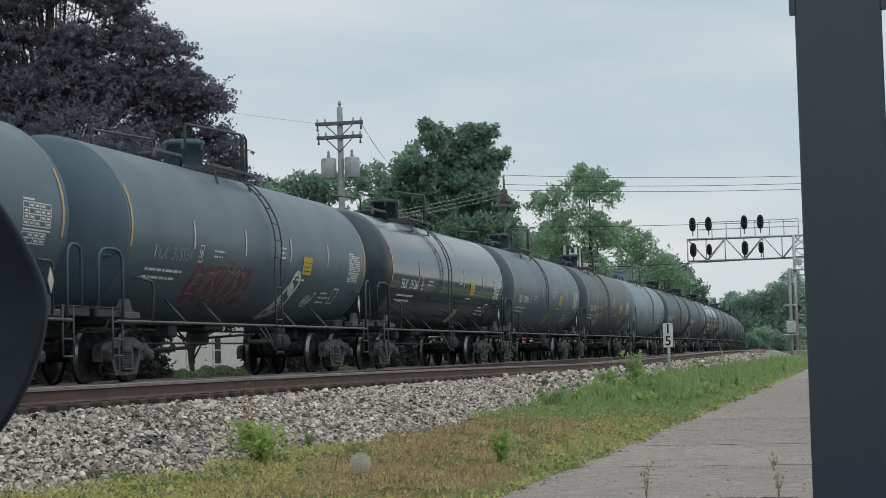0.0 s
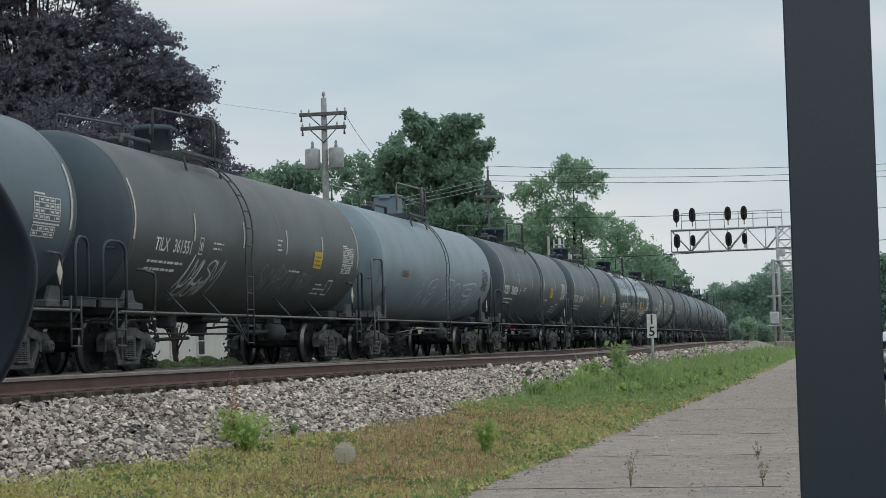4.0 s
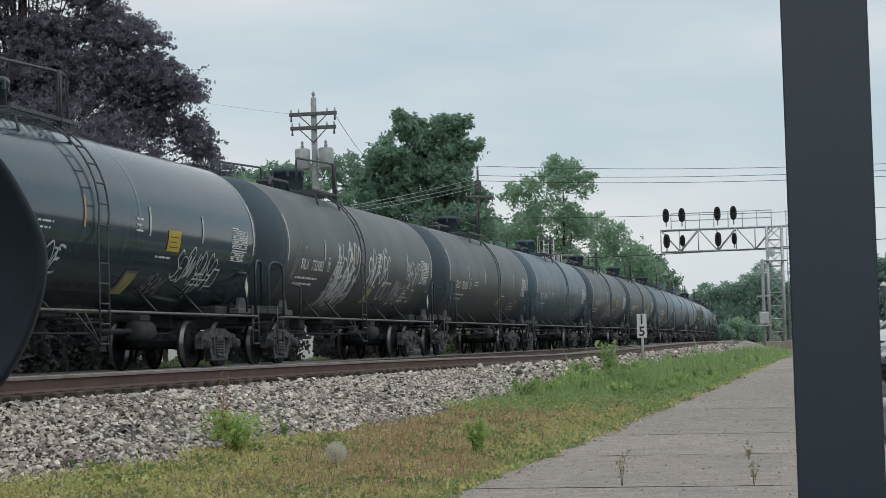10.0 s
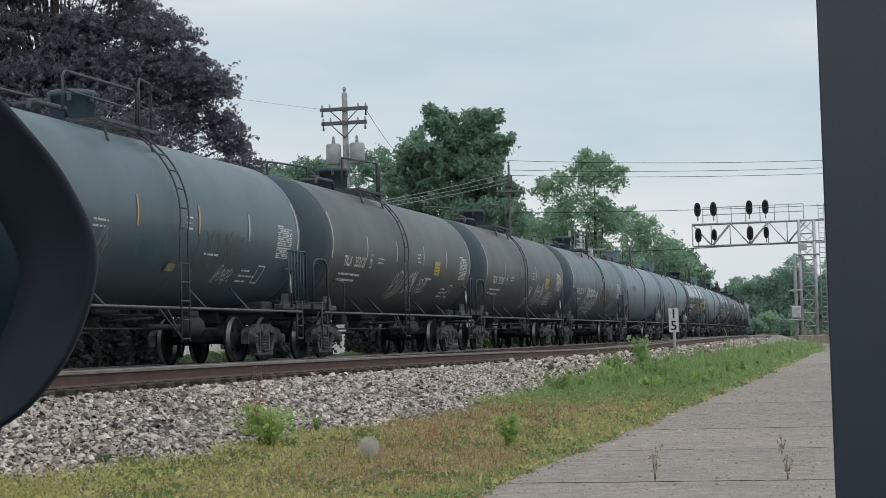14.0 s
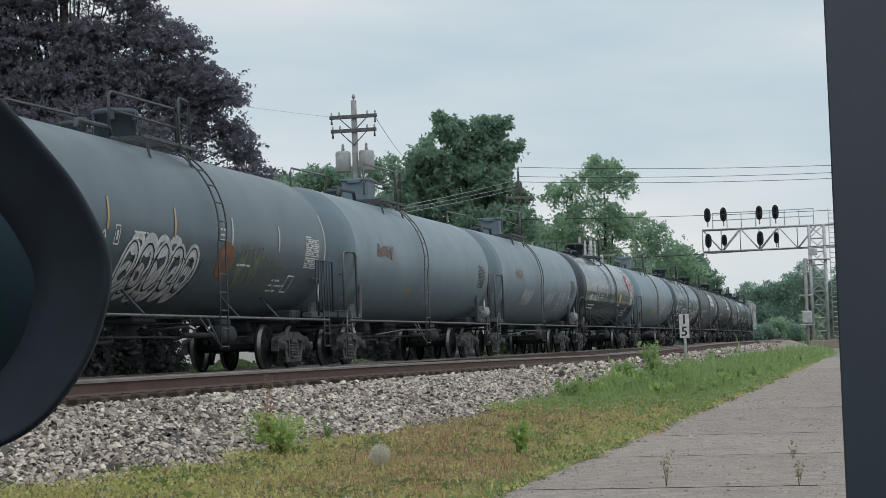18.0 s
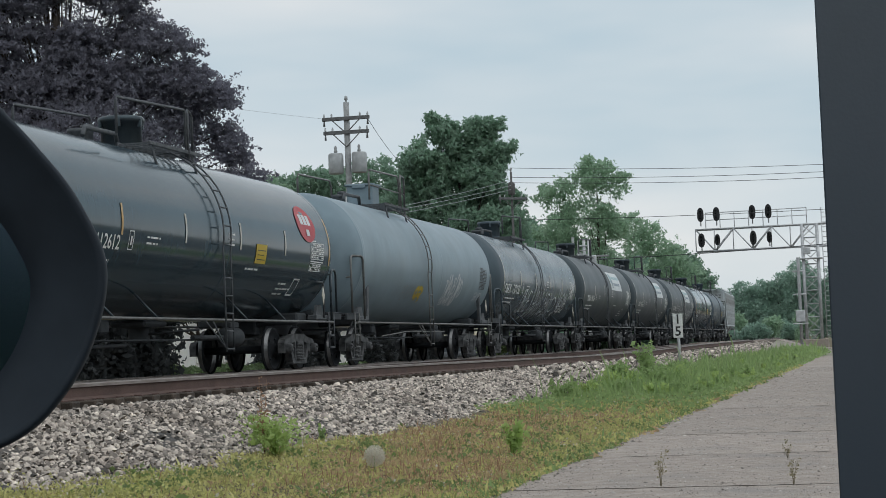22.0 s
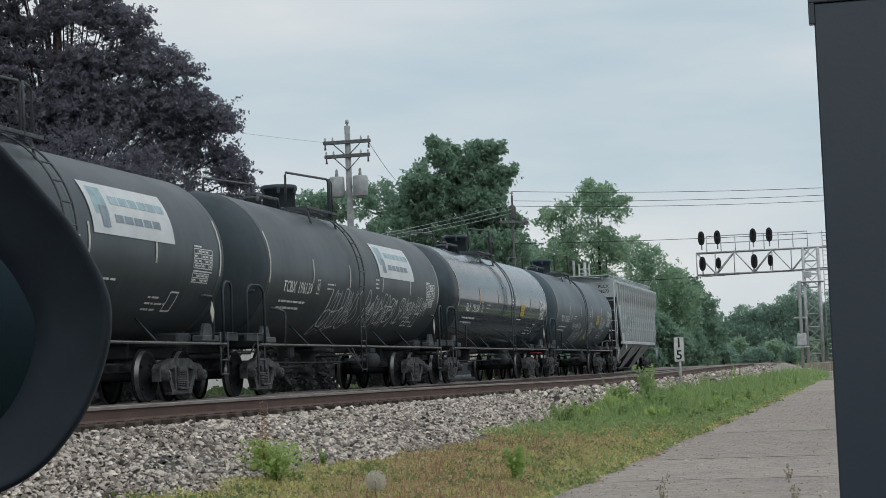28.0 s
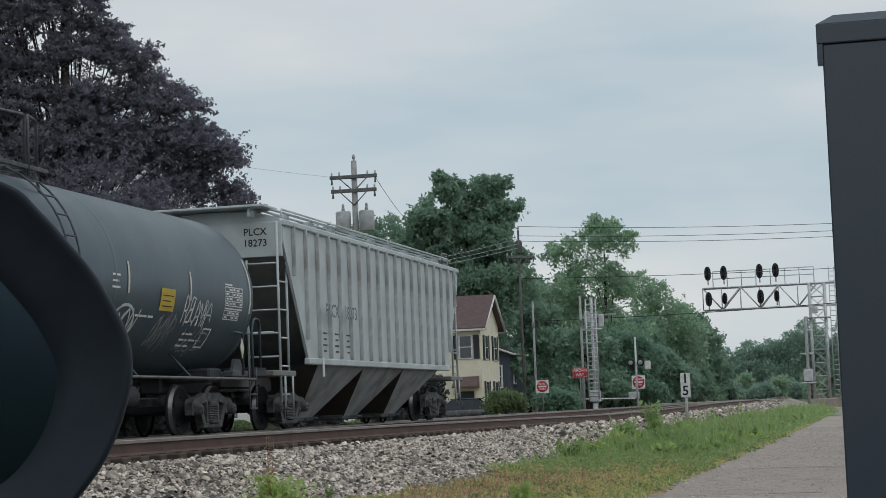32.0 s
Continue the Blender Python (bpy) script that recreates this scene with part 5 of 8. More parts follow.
for end, kind, label, mark, opts in CARS:
    car = tank_car(kind, label, mark, opts)
    if opts.get("sticker"):
        q = opts["sticker"]
        st = part("sticker", patch(q, q + 3.45, 2.63, 3.48, 0.014, 6), STICKER, car, "white advertising sticker")
        part("sticker_shape", patch(q + 0.2, q + 0.75, 2.95, 3.4, 0.018, 3), STICKER_TEAL, st)
        part("sticker_shape", patch(q + 0.4, q + 0.7, 2.75, 3.1, 0.022, 3), STICKER_INK, st)
        for k in range(6):
            part("sticker_bar", patch(q + 0.95 + 0.40 * k, q + 1.29 + 0.40 * k, 3.15, 3.29, 0.018, 2), STICKER_TEAL, st)
        for k in range(5):
            part("sticker_bar", patch(q + 0.95 + 0.40 * k, q + 1.29 + 0.40 * k, 2.85, 2.98, 0.018, 2), STICKER_INK, st)
    if opts.get("red"):
        g = Geo()
        cx, cz = 5.85, 3.02
        g.add([on_tank(cx, cz, 0.014)] + [on_tank(cx + 0.62 * math.cos(a), cz + 0.40 * math.sin(a), 0.014) for a in np.linspace(0, 6.283, 25)[:-1]], [(0, i + 1, (i + 1) % 24 + 1) for i in range(24)])
        st = part("sticker", g, LOGO_RED, car, "round red sticker")
        for k in range(3):
            part("sticker_bar", patch(cx - 0.36 + 0.25 * k, cx - 0.16 + 0.25 * k, cz - 0.02, cz + 0.2, 0.018, 2), STICKER, st)
        part("sticker_bar", patch(cx - 0.1, cx + 0.12, cz - 0.26, cz - 0.12, 0.018, 2), STICKER, st)
    TRAIN.append((car, end - HALF))


# ---- covered hopper at the train's end ----
HOP = material("hopper_grey", (0.54, 0.585, 0.595), 0.6, tint=(0.46, 0.50, 0.51), scale=1.5, stain=(0.44, 0.455, 0.45), stain_scale=1.2)
# Ribs vary from the panel grey to darker grey and brown.
HOP_RIB = material("mottled_rib_grey", (0.54, 0.575, 0.58), 0.7, tint=(0.34, 0.35, 0.345), scale=2.5, stain=(0.25, 0.23, 0.21), stain_scale=1.0)
HOP_LETTER = material("faded_lettering", (0.06, 0.08, 0.12), 0.8, tint=(0.25, 0.28, 0.31), scale=6)
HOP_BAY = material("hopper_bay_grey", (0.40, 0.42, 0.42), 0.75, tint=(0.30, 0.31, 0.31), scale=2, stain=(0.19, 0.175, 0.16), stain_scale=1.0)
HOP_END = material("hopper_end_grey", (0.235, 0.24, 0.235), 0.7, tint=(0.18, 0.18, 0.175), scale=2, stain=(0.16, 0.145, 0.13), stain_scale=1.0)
# Dark brown for the stencil, and for bay slopes with shade painted in.
HOP_DARK = material("hopper_dark_brown", (0.10, 0.085, 0.075), 0.8, tint=(0.07, 0.06, 0.052), scale=2)


def hopper_car():
    car = thing("hopper_car", "pale grey ribbed covered hopper at the end of the train", "hopper car", "cars of the train")
    L, W, z0, z1 = 6.97, 1.5, 1.37, 4.18      # half length of the side, half width, side's foot and eave
    E, B = L + 1.05, L - 0.45      # half length at the eave and at the foot of the slanting ends
    for s in (-1, 1):
        y = s * W
        g = Geo().prism([(-B, z0), (B, z0), (E, 3.72), (E, z1), (-E, z1), (-E, 3.72)], y - 0.03, y + 0.03)
        side = part("side_panel", g, HOP, car)
        for k in range(19):
            x = -E + 0.55 + k * (2 * E - 1.1) / 18
            low = max(0.0, (abs(x) + 0.12 - B) / (E - B)) * (3.72 - z0)
            part("rib", shared(f"hopper_rib{low:.2f}", lambda: Geo().box((0, 0, (z0 + low + z1) / 2), (0.05, 0.09, z1 - z0 - low - 0.06), 0.012)), HOP_RIB, side, at=pose(x, y + s * 0.07, 0))
        part("side_sill", Geo().box((0, y, z0 - 0.05), (2 * B + 0.1, 0.12, 0.14), 0.02), HOP, car)
        part("eave_angle", Geo().box((0, y + s * 0.03, z1 - 0.03), (2 * E + 0.05, 0.12, 0.12), 0.02), HOP, car)
    roof = Geo()
    n = 10
    ring = [(W * math.cos(a), z1 + 0.26 * math.sin(a)) for a in np.linspace(0, math.pi, n)]
    roof.prism(ring, -E, E, "x")
    part("roof", roof, HOP, car)
    for k in range(5):
        part("hatch_cover", shared("hatch", lambda: Geo().box((0, 0, z1 + 0.33), (2.3, 0.7, 0.12), 0.04).tube([(-0.9, -0.4, z1 + 0.34), (0.9, -0.4, z1 + 0.34)], 0.02, 5)), HOP, car, at=pose(-5.4 + 2.7 * k, 0, 0))
    for s in (-1, 1):
        g = Geo()
        for y in (-0.25, 0.0, 0.25):
            g.box((0, s * 1.02 + y, z1 + 0.26), (2 * L + 2.0, 0.09, 0.025))
        for k in range(9):
            g.box((-6.8 + 1.7 * k, s * 1.02, z1 + 0.17), (0.05, 0.5, 0.18))
        part("roof_walk", g, HOP, car)
        part("roof_rail", Geo().tube([(-L - 0.7, s * 1.36, z1 + 0.02), (-L - 0.6, s * 1.36, z1 + 0.3), (L + 0.6, s * 1.36, z1 + 0.3), (L + 0.7, s * 1.36, z1 + 0.02)], 0.022, 6), HOP, car)
        part("end_walk", Geo().box((s * (E - 0.02), 0, z1 + 0.31), (0.95, 2.5, 0.05), 0.01).box((s * (E - 0.02), -0.9, z1 + 0.2), (0.7, 0.06, 0.2), 0.01).box((s * (E - 0.02), 0.9, z1 + 0.2), (0.7, 0.06, 0.2), 0.01), HOP, car, "grey grating walkway over the end")
    part("roof_handrail", Geo().tube([(7.2, -1.3, z1 + 0.2), (7.2, -1.3, z1 + 0.45), (7.9, -1.3, z1 + 0.45), (7.9, -1.3, z1 + 0.15)], 0.022, 6), GALV, car)
    # end walls: upper bulkhead, sloping sheet below it, open frame with posts
    for s in (-1, 1):
        e = s * E
        part("end_wall", Geo().box((e, 0, 3.82), (0.06, 2 * W, 0.72), 0.01), HOP, car)
        g = Geo().add([(e, -W, 3.5), (e, W, 3.5), (s * (L - 2.6), W * 0.96, 1.25), (s * (L - 2.6), -W * 0.96, 1.25)], [(0, 1, 2, 3)])
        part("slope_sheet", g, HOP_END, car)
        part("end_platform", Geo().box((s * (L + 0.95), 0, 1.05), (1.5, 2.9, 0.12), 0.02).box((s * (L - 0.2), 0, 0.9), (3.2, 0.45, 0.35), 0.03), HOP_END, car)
        part("coupler", shared(f"hop_coupler{s}", lambda: coupler_mesh(s)), STEEL_DARK, car, at=pose(s * 0.25, 0, 0))
        for y in (-1.42, 1.42):
            g = Geo()
            for dx in (0.0, -0.55):
                g.tube([(e + s * (0.1 + dx), y, 0.45 if dx == 0 else 1.0), (e + s * (0.1 + dx), y, 3.5 if dx else z1)], 0.028, 6)
            for k in range(6):
                z = 0.62 + 0.58 * k
                if z < 3.4:
                    g.tube([(e + s * 0.1, y, z), (e + s * (0.1 - 0.55), y, z)], 0.02, 5)
            part("side_ladder", g, HOP, car)
        g = Geo()
        for k in range(5):
            g.tube([(e + s * 0.1, -1.4, 1.4 + 0.48 * k), (e + s * 0.1, -0.75, 1.4 + 0.48 * k)], 0.02, 5)
        g.tube([(e + s * 0.1, -0.75, 1.1), (e + s * 0.1, -0.75, 3.4)], 0.025, 5)
        g.tube([(e + s * 0.1, 1.3, 1.9), (e + s * 0.1, -1.3, 1.9)], 0.02, 5)
        part("end_ladder", g, HOP, car)
        part("brake_platform", Geo().box((e + s * 0.15, -0.3, 1.9), (0.3, 1.0, 0.04), 0.01).tube([(e, 0.4, 1.0), (e, 0.4, 2.4)], 0.04, 6), HOP_END, car)
        part("step", Geo().tube([(s * (L + 1.05), -1.48, 1.0), (s * (L + 1.05), -1.48, 0.35), (s * (L + 0.55), -1.48, 0.35), (s * (L + 0.55), -1.48, 1.0)], 0.024, 5), HOP, car)
        truck(car, s * 6.55)
    for k in (-1, 0, 1):      # three discharge bays
        c = k * 3.7
        g = Geo()
        top, bot, zt, zb = 1.9, 0.55, z0 - 0.1, 0.12
        v = [(c - top, -W + 0.05, zt), (c + top, -W + 0.05, zt), (c + top, W - 0.05, zt), (c - top, W - 0.05, zt), (c - bot, -0.5, zb), (c + bot, -0.5, zb), (c + bot, 0.5, zb), (c - bot, 0.5, zb)]
        g.add(v, [(0, 1, 5, 4), (2, 3, 7, 6), (4, 5, 6, 7)])
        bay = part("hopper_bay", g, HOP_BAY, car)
        # The slopes' shade is put into their colour, far darker than the bay sides.
        part("bay_slope", Geo().add(v, [(1, 2, 6, 5), (3, 0, 4, 7)]), HOP_DARK, bay, "inner slope of the bay with its shade in the colour")
        part("outlet_gate", Geo().box((c, 0, 0.09), (1.4, 1.0, 0.12), 0.03).tube([(c, -0.8, 0.1), (c, 0.8, 0.1)], 0.03, 6), STEEL_DARK, bay)
    part("centre_sill", Geo().box((0, 0, 0.95), (12.5, 0.4, 0.3), 0.03), STEEL_DARK, car)
    for text, x, z, h in (("PLCX", -5.2, 2.42, 0.3), ("18273", -3.75, 2.42, 0.3)):
        me = letters(text, h)
        for v in me.vertices:
            v.co = Vector((x + v.co.x, -W - 0.195, z + v.co.y))
        part("lettering", me, HOP_LETTER, car, "faded reporting mark")
    for text, z in (("PLCX", 3.98), ("18273", 3.75)):
        me = letters(text, 0.155)
        for v in me.vertices:
            v.co = Vector((-E - 0.036, -0.93 - v.co.x, z + v.co.y))
        part("lettering", me, SIGNAL_BLACK, car, "black reporting mark")
    g = Geo()
    for r in range(4):
        for c in range(3):
            g.box((-5.3 + 0.9 * c, -W - 0.036, 1.95 - 0.13 * r), (0.3 - 0.1 * (r % 2), 0.005, 0.035))
    part("stencil", g, HOP_DARK, car)
    part("hanging_tag", Geo().box((-5.6, -W - 0.07, 1.2), (0.12, 0.02, 0.42), 0.005), STICKER, car)
    return car


TRAIN.append((hopper_car(), 50.26 + 12.75 * 31 + 6.97))


def train_pose(x):
    """Where a car stands whose middle is x along the line."""
    slope = math.degrees(math.atan((bend(x + 6.5) - bend(x - 6.5)) / 13.0))
    return pose(x, FAR_Y + bend(x), RAIL_Z, 0, 0, slope)


# ---- things close to the camera ----
def post_thing():
    p = thing("metal_post", "square dark grey powder-coated post with a flat cap", "post", at=pose(3.812, 0.035, 0, 0, 0, 0))
    w, top = 0.168, 1.897
    part("shaft", Geo().box((0, 0, (top + 0.012) / 2), (w, w, top + 0.012), 0.003), POST, p)
    o, f = w / 2 + 0.0105, w / 2 + 0.003
    lid = part("cap", Geo().box((0, 0, top + 0.033), (2 * f, 2 * o, 0.040), 0.002), POST, p, "flat overhanging cap")
    part("cap_top", Geo().add([(sx * (f - 0.001), sy * (o - 0.001), top + 0.053) for sx, sy in ((-1, -1), (1, -1), (1, 1), (-1, 1))] + [(sx * 0.055, sy * 0.06, top + 0.075) for sx, sy in ((-1, -1), (1, -1), (1, 1), (-1, 1))],
         [(0, 1, 5, 4), (1, 2, 6, 5), (2, 3, 7, 6), (3, 0, 4, 7), (4, 5, 6, 7)]), POST_GLOSS, lid, "low pyramid on the cap")
    for s in (-1, 1):      # side tabs hang below the lid's front corners
        part("cap_tab", Geo().box((-f + 0.012, s * (o - 0.006), top - 0.008), (0.022, 0.012, 0.042), 0.001), POST, lid)
    part("base_plate", Geo().box((0, 0, 0.006), (0.28, 0.28, 0.012), 0.003), POST, p)
    return p


post_thing()
# Dark blue tint stands in for the dark surroundings a clear mirror would show.
GLASS_MIRROR = material("mirror_glass", (0.105, 0.135, 0.18), 0.14, 1.0, tint=(0.09, 0.12, 0.165), scale=2)
CAR_PAINT = material("dark_car_paint", (0.012, 0.013, 0.015), 0.25, coat=0.6)


def mirror_car():
    """The camera's own car: its door-mounted mirror is all that the view takes in."""
    c = thing("car", "dark car with its black door mirror folded out", "car", at=pose(0.0, 0.0, 0))
    prof = [(-1.2, 0.30), (-1.2, 0.86), (-0.6, 0.93), (0.6, 0.92), (1.25, 0.86), (2.05, 0.74), (2.2, 0.60), (2.2, 0.30)]
    part("body_side", Geo().prism(prof, 0.68, 0.76), CAR_PAINT, c)
    part("body_side", Geo().prism(prof, -0.96, -0.88), CAR_PAINT, c)
    part("bonnet", Geo().prism([(1.2, 0.80), (1.22, 0.84), (2.02, 0.72), (2.18, 0.6), (2.15, 0.56)], -0.88, 0.68), CAR_PAINT, c)
    part("floor_pan", Geo().box((0.45, -0.1, 0.28), (3.2, 1.5, 0.06), 0.02), STEEL_DARK, c)
    for y in (0.62, -0.82):
        part("wheel", Geo().spin([(-0.1, 0.2), (-0.1, 0.3), (-0.07, 0.32), (0.07, 0.32), (0.1, 0.3), (0.1, 0.2), (0.08, 0.001)], 24, (1.45, y, 0.32), "y"), STEEL_DARK, c)
        part("wheel", Geo().spin([(-0.1, 0.2), (-0.1, 0.3), (-0.07, 0.32), (0.07, 0.32), (0.1, 0.3), (0.1, 0.2), (0.08, 0.001)], 24, (-0.9, y, 0.32), "y"), STEEL_DARK, c)
    # housing: a drop-shaped shell whose lip, bezel and glass face the rear; the outline in millimetres from its middle
    corner = [(-107, 2), (-105.5, -14), (-101, -31), (-93, -51), (-80, -71.5), (-60, -92), (-32, -105), (15, -112), (65, -104), (98, -66), (108, 0), (98, 72), (66, 120), (18, 130), (-34, 113), (-52, 97), (-70, 76), (-86, 55), (-98, 33), (-105, 16)]
    n = len(corner)
    edge = []
    for k in range(n):
        p0, p1, p2, p3 = (corner[(k + d) % n] for d in (-1, 0, 1, 2))
        for t in (0, 0.25, 0.5, 0.75):
            edge.append([0.0005 * (2 * b + (q - a) * t + (2 * a - 5 * b + 4 * q - d) * t * t + (3 * b - a - 3 * q + d) * t ** 3) for a, b, q, d in zip(p0, p1, p2, p3)])
    n = len(edge)
    m = Matrix.Translation((MX, MY, MZ)) @ Euler((0, radians(MTILT), radians(MTURN))).to_matrix().to_4x4()

    def ring(x, size, dy=0.0, dz=0.0):
        return [m @ Vector((x, dy + size * u, dz + size * w)) for u, w in edge]
    rings = [ring(0.020, 0.665, 0.012, -0.006), ring(0.017, 0.675, 0.012, -0.006), ring(0.012, 0.75, 0.008, -0.004), ring(0.004, 0.86, 0.004, -0.002), ring(-0.003, 0.945), ring(-0.006, 0.975), ring(-0.004, 0.993), ring(0.002, 1.0), ring(0.016, 0.995), ring(0.05, 0.95), ring(0.09, 0.80), ring(0.115, 0.5), ring(0.122, 0.2), ring(0.123, 0.01)]
    g = Geo()
    g.add([q for r in rings for q in r], [(i * n + k, i * n + (k + 1) % n, (i + 1) * n + (k + 1) % n, (i + 1) * n + k) for i in range(len(rings) - 1) for k in range(n)], True)
    h = part("mirror_housing", g, MIRROR_SHELL, c, "rounded black plastic mirror housing")
    part("mirror_glass", Geo().add(ring(0.0185, 0.672, 0.012, -0.006), [tuple(range(n))]), GLASS_MIRROR, h, "slightly convex mirror glass")
    part("mirror_arm", Geo().tube([m @ Vector((0.06, 0.03, -0.05)), (MX + 0.03, 0.70, 1.08), (MX + 0.05, 0.71, 0.86)], [0.03, 0.025, 0.05], 10), MIRROR_SHELL, c)
    return c


MX, MY, MZ, MTURN, MTILT = 1.0, 0.5825, 1.2475, 20.0, 2.0
mirror_car()


# ---- speed sign by the track ----
SIGN_WHITE = material("sign_white", (0.80, 0.81, 0.79), 0.5, tint=(0.62, 0.62, 0.6), scale=9)


def speed_sign():
    s = thing("track_sign", "narrow white track sign with black figures 1 5", "sign", at=pose(57.6, 6.0, 0.42, 0, 0, 0))
    part("post", Geo().tube([(0, 0, -0.25), (0, 0, 1.5)], 0.045, 8), ALU, s)
    part("panel", Geo().box((-0.055, 0, 1.22), (0.012, 0.30, 0.74), 0.004), SIGN_WHITE, s)
    for ch, z in (("1", 1.41), ("5", 1.04)):
        me = letters(ch, 0.30)
        for v in me.vertices:
            v.co = Vector((-0.066, -v.co.x * 1.05, z + v.co.y))
        part("figure", me, SIGNAL_BLACK, s)
    return s


speed_sign()


# ---- utility poles and wires ----
TRANSFORMER = material("transformer_grey", (0.46, 0.48, 0.485), 0.5, tint=(0.35, 0.37, 0.375), scale=3, stain=(0.27, 0.28, 0.28), stain_scale=1.4)
WOOD_DARK = material("creosoted_pole", (0.085, 0.085, 0.085), 0.85, tint=(0.12, 0.118, 0.115), scale=4)
ARM_WOOD = material("dark_crossarm", (0.16, 0.165, 0.168), 0.85, tint=(0.11, 0.112, 0.115), scale=5)
WIRE_PALE = material("pale_wire", (0.30, 0.32, 0.33), 0.5)
WIRE = material("wire", (0.05, 0.05, 0.055), 0.6)


def pole_thing(x, y, h, label, arms, cans=0, turn=0.0, thick=0.2, wood=None):
    wood = wood or WOOD
    p = thing("utility_pole", label, "utility pole", "poles beside the tracks", pose(x, y, 0, 0, 0, turn))
    part("shaft", Geo().tube([(0, 0, -0.5), (0, 0, h * 0.5), (0, 0, h)], [thick, thick * 0.87, thick * 0.7], 10), wood, p)
    for z, w in arms:
        a = part("crossarm", Geo().box((-0.17, 0, z), (0.14, w, 0.19), 0.02), ARM_WOOD, p)
        g = Geo()
        for s in (-1, 1):
            g.tube([(-0.2, s * w * 0.3, z - 0.05), (-0.17, 0.0, z - 0.75)], 0.03, 5)
        part("brace", g, GALV, a)
        for u in (-0.46, 0.46):
            part("hanger", Geo().tube([(-0.17, u * w, z - 0.08), (-0.17, u * w, z - 0.36)], [0.035, 0.06], 6), ARM_WOOD, a)
        for u in (-0.46, -0.3, 0.3, 0.46):
            part("insulator", shared("insulator", lambda: Geo().spin([(0, 0.03), (0.05, 0.06), (0.07, 0.04), (0.12, 0.06), (0.15, 0.04), (0.2, 0.04), (0.22, 0.001)], 8, (0, 0, 0), "z")), TRANSFORMER, a, at=pose(-0.17, u * w, z + 0.07))
    for k in range(cans):
        s = -1 if k else 1
        c = part("transformer", Geo().spin([(0, 0.001), (0.0, 0.34), (0.05, 0.39), (0.97, 0.39), (1.05, 0.34), (1.07, 0.001)], 16, (-0.1, s * 0.62, h - 3.65), "z"), TRANSFORMER, p, "pale grey can transformer")
        part("bushing", Geo().spin([(0, 0.06), (0.1, 0.1), (0.2, 0.06), (0.3, 0.08), (0.4, 0.03)], 8, (-0.1, s * 0.62, h - 2.6), "z"), WOOD, c)
    part("pole_top_pin", Geo().spin([(0, 0.05), (0.1, 0.05), (0.14, 0.1), (0.3, 0.08), (0.34, 0.02)], 8, (0, 0, h), "z"), TRANSFORMER, p)
    return p


def wire(name, a, b, sag, r=0.018, label="thin overhead wire between poles", mat=None):
    pts = [tuple(a[i] + (b[i] - a[i]) * t - (4 * sag * t * (1 - t) if i == 2 else 0) for i in range(3)) for t in np.linspace(0, 1, 17)]
    return tagged(part(name, Geo().tube(pts, r, 5), mat or WIRE), label, "wire", "overhead wires")


